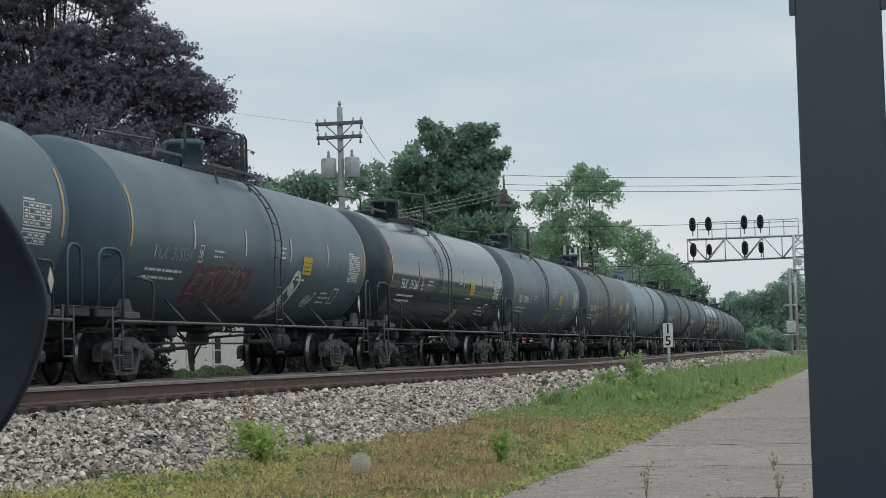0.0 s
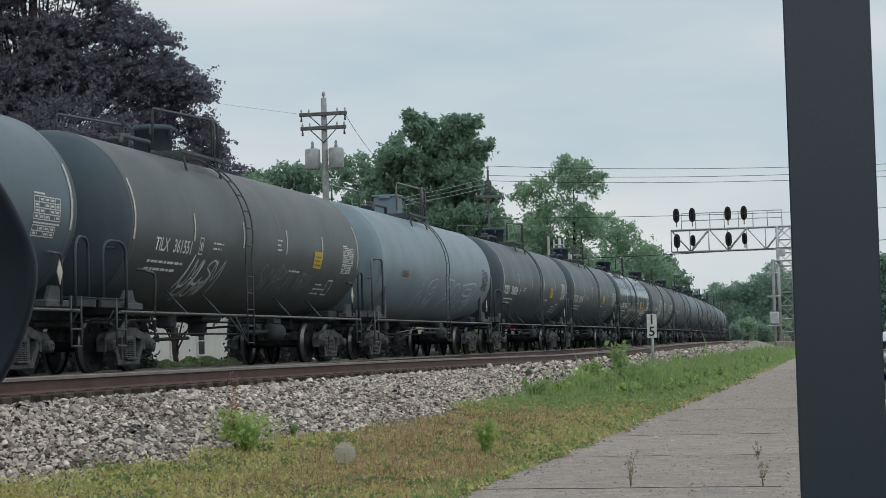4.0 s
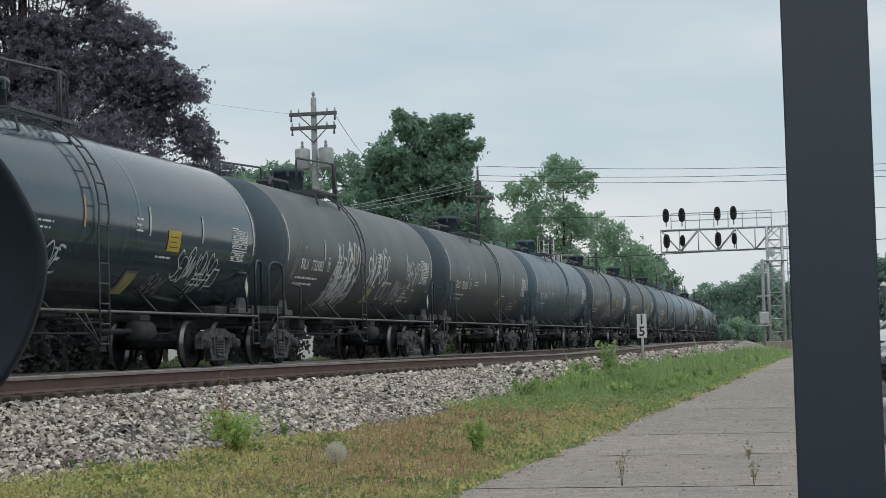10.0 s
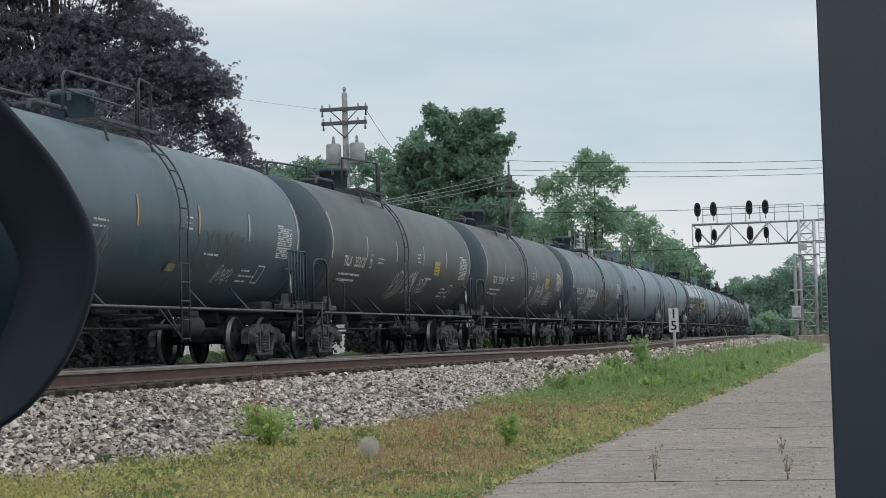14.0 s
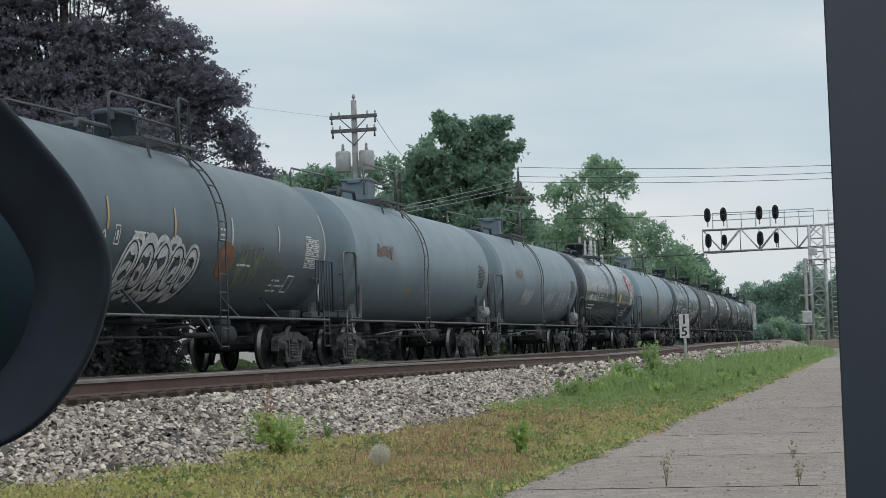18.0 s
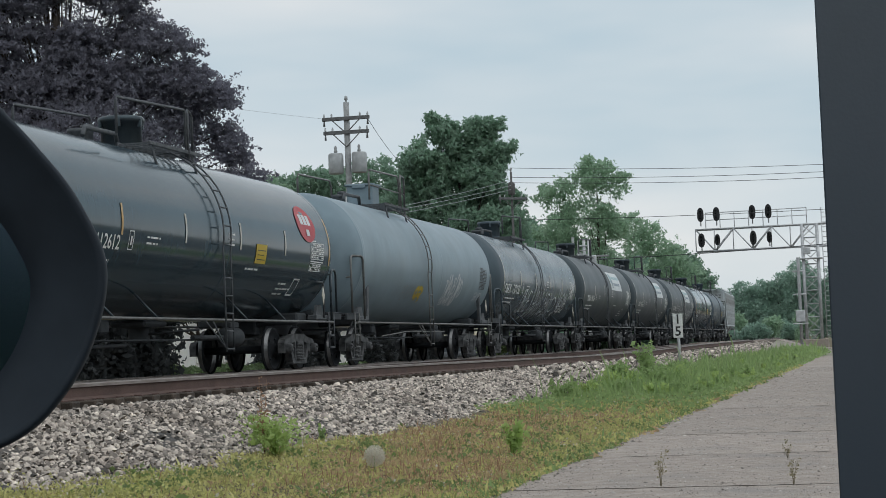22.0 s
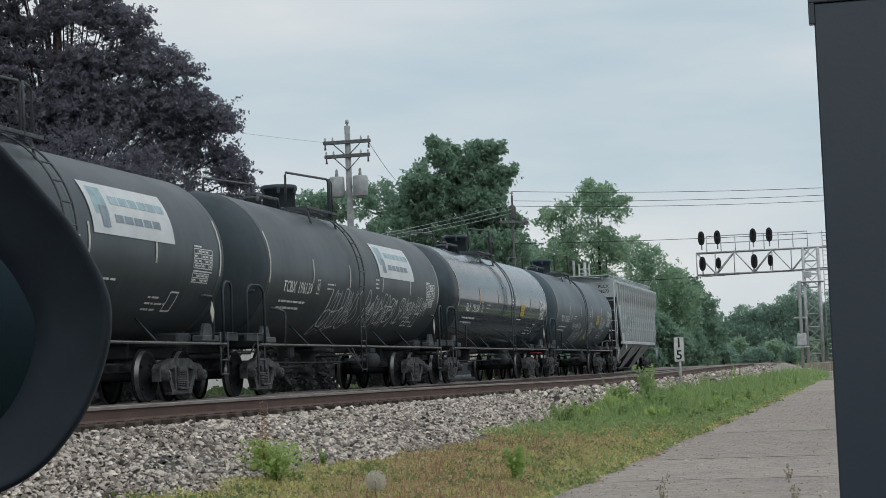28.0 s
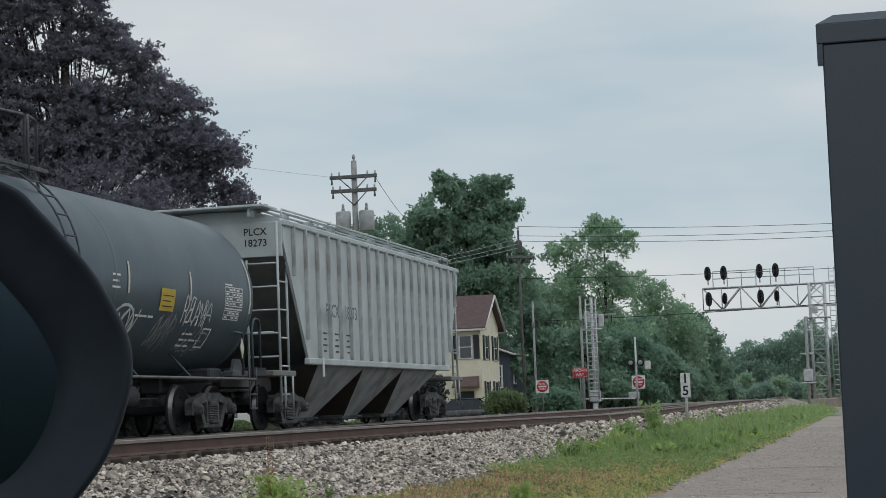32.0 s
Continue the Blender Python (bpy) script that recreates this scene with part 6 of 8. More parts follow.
# ---- signal bridge ----
def signal_bridge():
    b = thing("signal_bridge", "silver cantilever signal bridge with eight black signal heads", "signal bridge", at=pose(154, 0, 0.5))
    y0, y1, zb, zt = 5.0, 14.2, 7.9, 9.7

    def bar(p, q, r, name="chord", parent=b):
        return part(name, Geo().tube([p, q], r, 6), ALU, parent)

    mast = part("mast", Geo().tube([(0, y0 - 0.6, 0), (0, y0 - 0.6, zt)], 0.13, 8).tube([(0, y0 + 0.6, 0), (0, y0 + 0.6, zt)], 0.13, 8).tube([(1.0, y0 + 0.6, 0), (1.0, y0 + 0.6, zt)], 0.1, 8).tube([(1.0, y0 - 0.6, 0), (1.0, y0 - 0.6, zt)], 0.1, 8), ALU, b)
    for x, flip in ((0, 1), (1.0, -1)):
        pts = []
        for k in range(10):
            pts.append((x, y0 - 0.6 * flip * (1 if k % 2 else -1), k * zt / 9))
        part("mast_lacing", Geo().tube(pts, 0.05, 5), ALU, mast)
        for k in range(1, 9):
            part("mast_tie", shared("mast_tie", lambda: Geo().tube([(0, -0.6, 0), (0, 0.6, 0)], 0.042, 5)), ALU, mast, at=pose(x, y0, k * zt / 9))
    for x in (0, 1.0):
        for z in (zb, zt):
            bar((x, y0 - 1.4, z), (x, y1, z), 0.07)
    n = 6
    for k in range(n):
        ya, yb = y0 + (y1 - y0) * k / n, y0 + (y1 - y0) * (k + 1) / n
        lo, hi = (zb, zt) if k % 2 else (zt, zb)
        bar((0, ya, lo), (0, yb, hi), 0.05, "diagonal")
        bar((1.0, ya, lo), (1.0, yb, hi), 0.045, "diagonal")
        bar((0, ya, zb), (1.0, yb, zb), 0.035, "cross_tie")
        bar((0, yb, zb), (0, yb, zt), 0.045, "upright")
        bar((0, yb, zt), (1.0, yb, zt), 0.04, "cross_tie")
    rail = Geo()
    for z in (10.5, 11.1):
        rail.tube([(0.9, y0 + 0.2, z), (0.9, y1 - 0.8, z)], 0.04, 5)
    for k in range(8):
        y = y0 + 0.2 + k * (y1 - y0 - 1.0) / 7
        rail.tube([(0.9, y, zt), (0.9, y, 11.1)], 0.04, 5)
    part("walkway_rail", rail, ALU, b)
    part("walkway", Geo().box((0.5, (y0 + y1) / 2, zt + 0.05), (0.7, y1 - y0, 0.05), 0.01), ALU, b)
    lad = Geo()
    for y in (y0 - 1.0, y0 - 1.45):
        lad.tube([(0, y, 0.4), (0, y, 11)], 0.04, 5)
    for k in range(26):
        lad.tube([(0, y0 - 1.0, 0.6 + 0.4 * k), (0, y0 - 1.45, 0.6 + 0.4 * k)], 0.03, 5)
    part("ladder", lad, ALU, b)
    part("cage_platform", Geo().box((0.3, y0, 6.9), (1.6, 1.9, 0.08), 0.02).box((0, y0 + 0.3, 7.5), (0.5, 0.6, 0.5), 0.04), ALU, b)
    for y in (8.2, 9.5, 12.4, 13.7):
        for z, s in ((zt + 1.15, 1.0), (zb + 0.85, 0.92 if y in (8.2, 12.4) else 1.05)):
            sc = s if z > 9.5 else (0.8 if y in (8.2, 12.4) else 1.0)
            h = part("signal_head", Geo().prism([(y + 0.27 * sc * math.cos(a), z + (0.62 * sc if math.sin(a) > 0 else 0.55 * sc) * math.copysign(abs(math.sin(a)) ** 0.7, math.sin(a))) for a in np.linspace(0, 6.283, 21)[:-1]], -0.45, -0.36, "x"), SIGNAL_BLACK, b, "black oval signal backboard")
            hood = Geo()
            for dz in (-0.26, 0.02, 0.3):
                hood.spin([(-0.72, 0.1), (-0.46, 0.1)], 12, (0, y, z + dz * sc), "x")
            part("hood", hood, SIGNAL_BLACK, h)
            part("head_stem", Geo().tube([(-0.3, y, z - 0.9 * sc), (-0.3, y, z + 0.3)], 0.05, 6), ALU, h)
    part("footing", Geo().box((0.5, y0, -0.1), (2.0, 2.2, 0.9), 0.05), CONCRETE, b)
    return b


signal_bridge()
pole_thing(91.2, 25.85, 14.0, "wooden utility pole with two crossarms and two transformers", [(13.16, 2.5), (12.45, 2.4)], 2, thick=0.21)
pole_thing(136, 26.0, 14.2, "wooden utility pole at the street", [(12.2, 2.4)], 0, 40, wood=WOOD_DARK, thick=0.115)
part("cutout_switch", Geo().spin([(12.5, 0.2), (12.6, 0.26), (13.3, 0.26), (13.45, 0.16)], 12, (0, 0, 0), "z"), WOOD_DARK, bpy.data.objects["utility_pole.001"])
pole_thing(130, -4.45, 13.6, "wooden utility pole beside the car park", [(12.6, 2.4), (11.4, 2.2)], 0, 90)
for za, zb in ((7.9, 12.9), (8.1, 13.2), (8.2, 13.6)):
    wire("overhead_wire", (91.2, 25.6, za), (136, 26, zb), 0.12, 0.02, "pale overhead wire between poles", WIRE_PALE)
wire("overhead_wire", (91.0, 24.75, 13.2), (140, 34.9, 15.3), 0.3, 0.014)
wire("overhead_wire", (91.0, 27.0, 13.2), (60, 44, 15.5), 0.5, 0.006, "pale overhead wire between poles", WIRE_PALE)
for za, zb in ((14.5, 12.75), (13.8, 12.3), (13.4, 11.9)):
    wire("overhead_wire", (136, 26, za), (130, -4.45, zb), 0.3)
wire("overhead_wire", (136, 26, 10.6), (130, -4.45, 9.8), 0.2, 0.02)
wire("overhead_cable", (136, 26, 7.4), (130, -4.45, 7.7), 0.25, 0.026, "black overhead cable across the tracks")


# ---- trees ----
def leaf_quads(rng, p, size):
    n = len(p)
    a = rng.normal(0, 1, (n, 3))
    a /= np.linalg.norm(a, axis=1, keepdims=True)
    b = np.cross(a, rng.normal(0, 1, (n, 3)))
    b /= np.linalg.norm(b, axis=1, keepdims=True)
    s = (size * rng.lognormal(0, 0.35, n))[:, None]
    return np.stack([p - a * s * 0.5, p + b * s * 0.34, p + a * s * 0.6, p - b * s * 0.34], 1)


def leaf_tris(rng, p, size):
    n = len(p)
    a = rng.normal(0, 1, (n, 3))
    a /= np.linalg.norm(a, axis=1, keepdims=True)
    b = np.cross(a, rng.normal(0, 1, (n, 3)))
    b /= np.linalg.norm(b, axis=1, keepdims=True)
    s = (size * rng.lognormal(0, 0.3, n))[:, None]
    return np.stack([p - a * s * 0.5 - b * s * 0.36, p - a * s * 0.4 + b * s * 0.4, p + a * s * 0.62], 1)


def tree(deg, dist, lobes, mat, label, seed, leaf=0.4, count=14000, trunk=0.3, squash=1.0, ragged=0.38, spray=0.5, flat=0.9, lift=0.25, droop=0.5, fill=0.36, limb=1.0, split=0, name="tree", category="tree", group="trees behind the tracks"):
    """A tree seen in a direction (degrees to the left of the rails) at a distance; lobes as (degrees aside, degrees up, degrees across)."""
    k = dist * radians(1.0)
    ux, uy = math.cos(radians(deg)), math.sin(radians(deg))
    t = thing(name, label, category, group, pose(dist * ux, dist * uy, 0.1))
    rng = np.random.default_rng(seed)
    balls = []
    for aside, up, across in lobes:
        z, d, r = up * k + 1.1, aside * k, across * k
        depth = rng.uniform(-0.5, 0.5) * r
        balls.append((-uy * d + ux * depth, ux * d + uy * depth, z, r))
    whole = balls
    if split:
        balls = []
        for cx, cy, cz, r in whole:
            balls.append((cx, cy, cz, r * 0.84))
            for i in range(split):
                a, e = rng.uniform(0, 2 * math.pi), math.asin(rng.uniform(-0.5, 1.0))
                d = r * rng.uniform(0.68, 1.0)
                balls.append((cx + d * math.cos(e) * math.cos(a), cy + d * math.cos(e) * math.sin(a), cz + d * math.sin(e), r * rng.uniform(0.26, 0.44)))
    top = max(b[2] + b[3] * 0.6 for b in balls)
    g = Geo().tube([(0, 0, -0.5), (0.05, 0, top * 0.2), (-0.1, 0.1, top * 0.5), (0, 0, top * 0.85)], [trunk * 1.3, trunk, trunk * 0.6, trunk * 0.12], 9)
    for cx, cy, cz, r in whole:
        s = min(cz * 0.6, top * rng.uniform(0.2, 0.45))
        g.tube([(0, 0, s), (cx * 0.5, cy * 0.5, s + (cz - s) * 0.6), (cx, cy, cz)], [trunk * 0.4 * limb, trunk * 0.24 * limb, trunk * 0.05], 6)
    part("trunk", g, BARK, t)
    share = np.array([b[3] ** 2 for b in balls])
    vs = []
    for (cx, cy, cz, r), w in zip(balls, share / share.sum()):
        n = int(count * w)
        c, size = np.array([cx, cy, cz]), np.array([r, r, r * squash])
        # a loose inner filling
        k = int(n * fill)
        d = rng.normal(0, 1, (k, 3))
        d /= np.linalg.norm(d, axis=1, keepdims=True)
        q = [c + d * (0.84 * rng.uniform(0, 1, k) ** 0.42)[:, None] * size]
        # sprays of leaves along twigs that stick out of it
        m = max(14, int((r / spray) ** 2 * 5.0))
        tw = rng.normal(0, 1, (m, 3)) * np.array([1, 1, flat])
        tw[:, 2] += lift
        tw /= np.linalg.norm(tw, axis=1, keepdims=True)
        reach = 0.80 + ragged * rng.uniform(0, 1, m) ** 2.2
        k = n - k
        pick = rng.integers(0, m, k)
        u = rng.uniform(0, 1, k) ** 0.75
        along = 0.52 + (reach[pick] - 0.52) * u
        p = c + tw[pick] * along[:, None] * size
        p += rng.normal(0, 1, (k, 3)) * (spray * (0.62 - 0.42 * u))[:, None] * np.array([1, 1, 0.45 + 0.4 * flat])
        p[:, 2] -= droop * u * u * r * 0.18
        q.append(p)
        q = np.concatenate(q)
        q = q[q[:, 2] > 0.15]
        vs.append(leaf_tris(rng, q, leaf))
    v = np.concatenate(vs).reshape(-1, 3)
    part("crown", arrays_mesh("crown", v, np.arange(len(v)).reshape(-1, 3)), mat, t, "uneven leafy crown")
    return t


def mass(w, h, n, seed, low=0.4, r=1.0):
    """Lobes that fill a rounded mass w degrees to each side and h degrees high."""
    q = random.Random(seed)
    out = []
    for k in range(n):
        a = q.uniform(-1, 1)
        top = h * math.sqrt(max(0.05, 1 - a * a * 0.8))
        out.append((a * w, q.uniform(low * 0.3, max(low, top - r)), r * q.uniform(0.75, 1.2)))
    out += [(q.uniform(-0.4, 0.4) * w, h - r * 0.75, r * 0.8), (0.45 * w, h * 0.8 - r * 0.6, r * 0.8), (-0.5 * w, h * 0.78 - r * 0.6, r * 0.8)]
    return out


def beech_lobes():
    """A solid skirt of large lobes, and above it small ones in loose layers with gaps between them."""
    q = random.Random(5)
    side = ((4.0, -6.05), (5.3, -5.95), (7.0, -5.5), (8.4, -4.9), (9.5, -4.0), (10.7, -2.95), (11.8, -2.1), (12.8, -1.0), (15.2, 0.6), (17.0, 1.9))
    out = [(-0.8, 6.2, 2.2), (-3.0, 5.2, 1.9), (1.6, 6.6, 2.4), (-0.4, 4.2, 2.2), (4, 4.6, 2.8), (-3.4, 3.2, 2.0), (0.6, 2.8, 2.3), (-4.6, 3.9, 1.3), (-3.2, 7.0, 1.3), (-1.6, 8.3, 1.3), (4.9, 7.6, 1.6), (0.3, 8.4, 1.3), (-0.8, 9.8, 1.0)]
    up = 4.4
    while up < 16.6:
        edge = float(np.interp(up, [u for u, a in side], [a for u, a in side]))
        a = edge + 0.55
        while a < 6.5:
            if a < edge + 1.3 or (up > 7.4 and q.random() < (0.95 if up < 9.0 or a < edge + 2.6 else 0.80)):
                out.append((a + q.uniform(-0.15, 0.15), up + q.uniform(-0.2, 0.2), q.uniform(0.5, 0.78)))
            a += 0.85
        up += 0.56
    return out


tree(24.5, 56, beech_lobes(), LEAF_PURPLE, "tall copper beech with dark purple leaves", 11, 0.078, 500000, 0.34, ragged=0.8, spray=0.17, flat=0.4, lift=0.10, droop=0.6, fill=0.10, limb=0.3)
TREES = (
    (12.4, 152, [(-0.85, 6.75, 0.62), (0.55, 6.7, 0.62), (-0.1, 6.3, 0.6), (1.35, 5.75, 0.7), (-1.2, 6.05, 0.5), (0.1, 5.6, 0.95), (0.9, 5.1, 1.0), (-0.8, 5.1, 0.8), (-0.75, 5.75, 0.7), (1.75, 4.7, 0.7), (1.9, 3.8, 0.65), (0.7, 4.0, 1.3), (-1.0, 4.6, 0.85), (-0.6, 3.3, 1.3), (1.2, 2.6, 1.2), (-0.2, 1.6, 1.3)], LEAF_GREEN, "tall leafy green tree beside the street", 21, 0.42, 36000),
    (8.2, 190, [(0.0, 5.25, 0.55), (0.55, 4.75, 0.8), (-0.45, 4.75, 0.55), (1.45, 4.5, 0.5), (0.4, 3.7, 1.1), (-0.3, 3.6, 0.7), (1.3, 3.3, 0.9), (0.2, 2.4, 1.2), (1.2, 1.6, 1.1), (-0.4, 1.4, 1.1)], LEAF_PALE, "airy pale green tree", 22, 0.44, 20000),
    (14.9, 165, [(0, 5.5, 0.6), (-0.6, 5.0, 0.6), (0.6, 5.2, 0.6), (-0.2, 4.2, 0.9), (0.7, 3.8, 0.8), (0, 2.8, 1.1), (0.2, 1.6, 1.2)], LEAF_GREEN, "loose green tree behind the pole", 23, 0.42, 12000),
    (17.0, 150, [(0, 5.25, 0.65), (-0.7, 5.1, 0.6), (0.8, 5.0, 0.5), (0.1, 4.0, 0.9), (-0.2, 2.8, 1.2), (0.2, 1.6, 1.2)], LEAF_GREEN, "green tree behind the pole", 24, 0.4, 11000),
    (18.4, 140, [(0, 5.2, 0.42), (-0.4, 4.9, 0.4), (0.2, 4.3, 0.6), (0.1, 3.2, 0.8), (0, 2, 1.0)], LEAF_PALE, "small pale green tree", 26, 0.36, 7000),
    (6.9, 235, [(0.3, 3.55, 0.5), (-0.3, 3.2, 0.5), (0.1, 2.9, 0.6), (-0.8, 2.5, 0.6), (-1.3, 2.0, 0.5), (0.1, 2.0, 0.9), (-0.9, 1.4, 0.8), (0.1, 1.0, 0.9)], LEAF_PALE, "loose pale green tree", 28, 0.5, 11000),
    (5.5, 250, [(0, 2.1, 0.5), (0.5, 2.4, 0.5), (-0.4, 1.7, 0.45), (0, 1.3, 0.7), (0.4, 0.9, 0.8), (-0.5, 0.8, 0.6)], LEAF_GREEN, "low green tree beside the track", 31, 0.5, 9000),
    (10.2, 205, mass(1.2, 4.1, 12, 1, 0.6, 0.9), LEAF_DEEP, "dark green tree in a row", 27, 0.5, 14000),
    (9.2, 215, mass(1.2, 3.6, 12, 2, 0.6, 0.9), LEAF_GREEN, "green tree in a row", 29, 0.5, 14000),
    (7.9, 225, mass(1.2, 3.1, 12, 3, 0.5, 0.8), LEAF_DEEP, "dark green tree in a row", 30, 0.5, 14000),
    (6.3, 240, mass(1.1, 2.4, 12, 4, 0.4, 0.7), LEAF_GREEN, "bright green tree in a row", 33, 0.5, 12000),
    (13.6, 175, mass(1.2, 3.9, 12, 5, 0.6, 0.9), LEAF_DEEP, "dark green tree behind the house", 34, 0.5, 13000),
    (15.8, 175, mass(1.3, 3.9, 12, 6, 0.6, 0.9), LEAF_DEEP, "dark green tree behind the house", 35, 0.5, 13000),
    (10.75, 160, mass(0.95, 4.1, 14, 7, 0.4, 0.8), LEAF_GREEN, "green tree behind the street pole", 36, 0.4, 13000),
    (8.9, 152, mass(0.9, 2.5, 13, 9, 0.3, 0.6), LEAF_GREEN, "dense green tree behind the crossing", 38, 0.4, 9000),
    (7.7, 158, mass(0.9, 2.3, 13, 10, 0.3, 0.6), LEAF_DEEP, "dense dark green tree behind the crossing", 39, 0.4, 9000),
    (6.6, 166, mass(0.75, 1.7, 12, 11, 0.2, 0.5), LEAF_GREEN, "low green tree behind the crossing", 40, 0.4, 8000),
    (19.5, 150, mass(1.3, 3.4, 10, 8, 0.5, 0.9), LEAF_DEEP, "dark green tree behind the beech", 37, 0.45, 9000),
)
for deg, dist, lobes, mat, label, seed, leaf, count in TREES:
    airy = mat is LEAF_PALE or "loose" in label
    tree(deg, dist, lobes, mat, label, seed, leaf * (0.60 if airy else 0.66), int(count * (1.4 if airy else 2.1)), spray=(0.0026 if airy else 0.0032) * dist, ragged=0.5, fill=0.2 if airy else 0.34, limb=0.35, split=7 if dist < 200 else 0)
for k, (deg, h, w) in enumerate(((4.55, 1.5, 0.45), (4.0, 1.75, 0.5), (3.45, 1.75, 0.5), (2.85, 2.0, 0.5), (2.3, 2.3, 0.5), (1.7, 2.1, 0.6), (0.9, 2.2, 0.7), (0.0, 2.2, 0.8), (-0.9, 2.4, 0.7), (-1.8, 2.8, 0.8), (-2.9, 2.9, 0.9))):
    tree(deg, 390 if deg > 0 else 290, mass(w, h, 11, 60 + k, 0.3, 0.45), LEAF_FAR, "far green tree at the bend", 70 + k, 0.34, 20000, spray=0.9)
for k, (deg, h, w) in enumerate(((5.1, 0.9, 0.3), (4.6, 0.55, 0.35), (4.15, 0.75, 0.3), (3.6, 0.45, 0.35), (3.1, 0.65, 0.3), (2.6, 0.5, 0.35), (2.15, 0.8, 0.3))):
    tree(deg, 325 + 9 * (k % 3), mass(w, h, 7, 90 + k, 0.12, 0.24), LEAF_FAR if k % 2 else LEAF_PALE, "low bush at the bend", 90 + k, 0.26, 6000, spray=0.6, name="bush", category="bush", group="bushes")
# hedges beyond the far track
def hedge(x0, x1, y, h, seed, mat, label, count=13000, leaf=0.17):
    t = thing("hedge", label, "hedge", "hedges beyond the tracks", pose((x0 + x1) / 2, y, 0.1))
    rng = np.random.default_rng(seed)
    g = Geo()
    w = x1 - x0
    for k in range(int(w / 0.9)):
        x = -w / 2 + 0.9 * (k + 0.5)
        g.tube([(x, 0, -0.2), (x + 0.1, 0.05, h * 0.4), (x - 0.05, -0.1, h * 0.85)], [0.05, 0.035, 0.01], 5)
    part("stem", g, BARK, t)
    u, q = rng.uniform(-w / 2 - 0.3, w / 2 + 0.3, count), rng.uniform(0.02, 1, count)
    top = h * (0.86 + 0.14 * np.sin(u * 2.1 + seed) * np.sin(u * 0.9 + 2 * seed))
    deep = 0.75 * (0.7 + 0.3 * np.sin(u * 2.7 + 4 * q + seed)) * np.sqrt(np.clip(1.05 - q ** 3, 0, 1))
    p = np.stack([u, rng.uniform(-1, 1, count) * deep, q * top], 1)
    v = leaf_quads(rng, p, leaf).reshape(-1, 3)
    part("foliage", arrays_mesh("foliage", v, np.arange(len(v)).reshape(-1, 4)), mat, t)


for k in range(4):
    hedge(31 + 5.95 * k, 36.95 + 5.95 * k, 21.8, 3.4, k, LEAF_HEDGE, "dense hedge beyond the tracks with shade in its leaf colour")
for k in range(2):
    hedge(78.2 + 6.2 * k, 84.4 + 6.2 * k, 21.8, 3.2, 7 + k, LEAF_HEDGE, "dense hedge beyond the tracks with shade in its leaf colour")
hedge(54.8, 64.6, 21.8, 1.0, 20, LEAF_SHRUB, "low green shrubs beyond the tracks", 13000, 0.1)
hedge(64.6, 72.6, 21.8, 3.2, 7, LEAF_HEDGE, "dense hedge beyond the tracks with shade in its leaf colour")
hedge(72.6, 78.2, 21.8, 0.8, 21, LEAF_SHRUB, "low green shrubs beyond the tracks", 7000, 0.1)
# Added low tree: its near-black crown darkens the gap above the white wall.
tree(20.5, 66.5, [(-1.9, 1.75, 0.7), (-1.2, 1.9, 0.85), (-0.5, 1.75, 0.8), (0.2, 1.95, 0.9), (0.9, 1.75, 0.75), (1.6, 1.85, 0.8), (2.2, 1.7, 0.7)], LEAF_HEDGE, "low tree added over the shrubs with shade in its leaf colour", 57, 0.12, 34000, 0.1, spray=0.3)
tree(11.45, 118, mass(0.45, 0.5, 10, 55, 0.1, 0.28), LEAF_SHRUB, "light green bush beside the street", 155, 0.16, 6000, 0.06, name="bush", category="bush", group="bushes")
tree(9.9, 120, mass(0.4, 0.5, 12, 56, 0.1, 0.3), LEAF_DEEP, "dark green bush beside the street", 156, 0.18, 6000, 0.06, name="bush", category="bush", group="bushes")
# unseen woods added round the car park behind the camera to shape reflections
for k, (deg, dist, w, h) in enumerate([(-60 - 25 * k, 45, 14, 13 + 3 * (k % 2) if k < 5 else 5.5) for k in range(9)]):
    tree(deg, dist, mass(w, h, 14, 200 + k, min(2.0, h * 0.3), min(4.5, h * 0.45)), LEAF_DEEP, "unseen green tree added round the car park for reflections", 200 + k, 1.0, 8000, group="trees round the car park")


# ---- the street crossing, houses and signs beyond it ----
HOUSE_CREAM = material("cream_siding", (0.78, 0.73, 0.57), 0.7, tint=(0.70, 0.65, 0.51), scale=2)
HOUSE_BLUE = material("slate_siding", (0.06, 0.075, 0.10), 0.7, tint=(0.05, 0.06, 0.08), scale=2)
ROOF_BROWN = material("brown_shingles", (0.135, 0.088, 0.085), 0.85, tint=(0.10, 0.068, 0.066), scale=3, bump=0.5, bump_scale=8)
TRIM_WHITE = material("white_trim", (0.70, 0.70, 0.67), 0.6)
SHUTTER = material("dark_shutter", (0.025, 0.027, 0.03), 0.6)
PANE = material("window_pane", (0.05, 0.06, 0.07), 0.08, spec=0.8)
SIGN_RED = material("sign_red", (0.50, 0.035, 0.045), 0.5, tint=(0.44, 0.035, 0.045))
WHITE_WALL = material("white_siding", (0.74, 0.74, 0.70), 0.7, tint=(0.66, 0.66, 0.63), scale=2)
tagged(part("street", Geo().box((139, 60, 0.12), (9.0, 92, 0.06), 0.01), ASPHALT), "grey asphalt side street", "street", kind="structure")
tagged(part("crossing", Geo().box((139, 11.7, 0.88), (9.0, 9.6, 0.16), 0.02), CONCRETE), "concrete level crossing panels between the rails", "crossing", kind="structure")
g = Geo().prism([(7.0, 0.955), (7.0, -0.1), (-0.5, -0.1), (-0.5, 0.02), (4.0, 0.22), (5.6, 0.55)], 134.5, 143.5, "x")
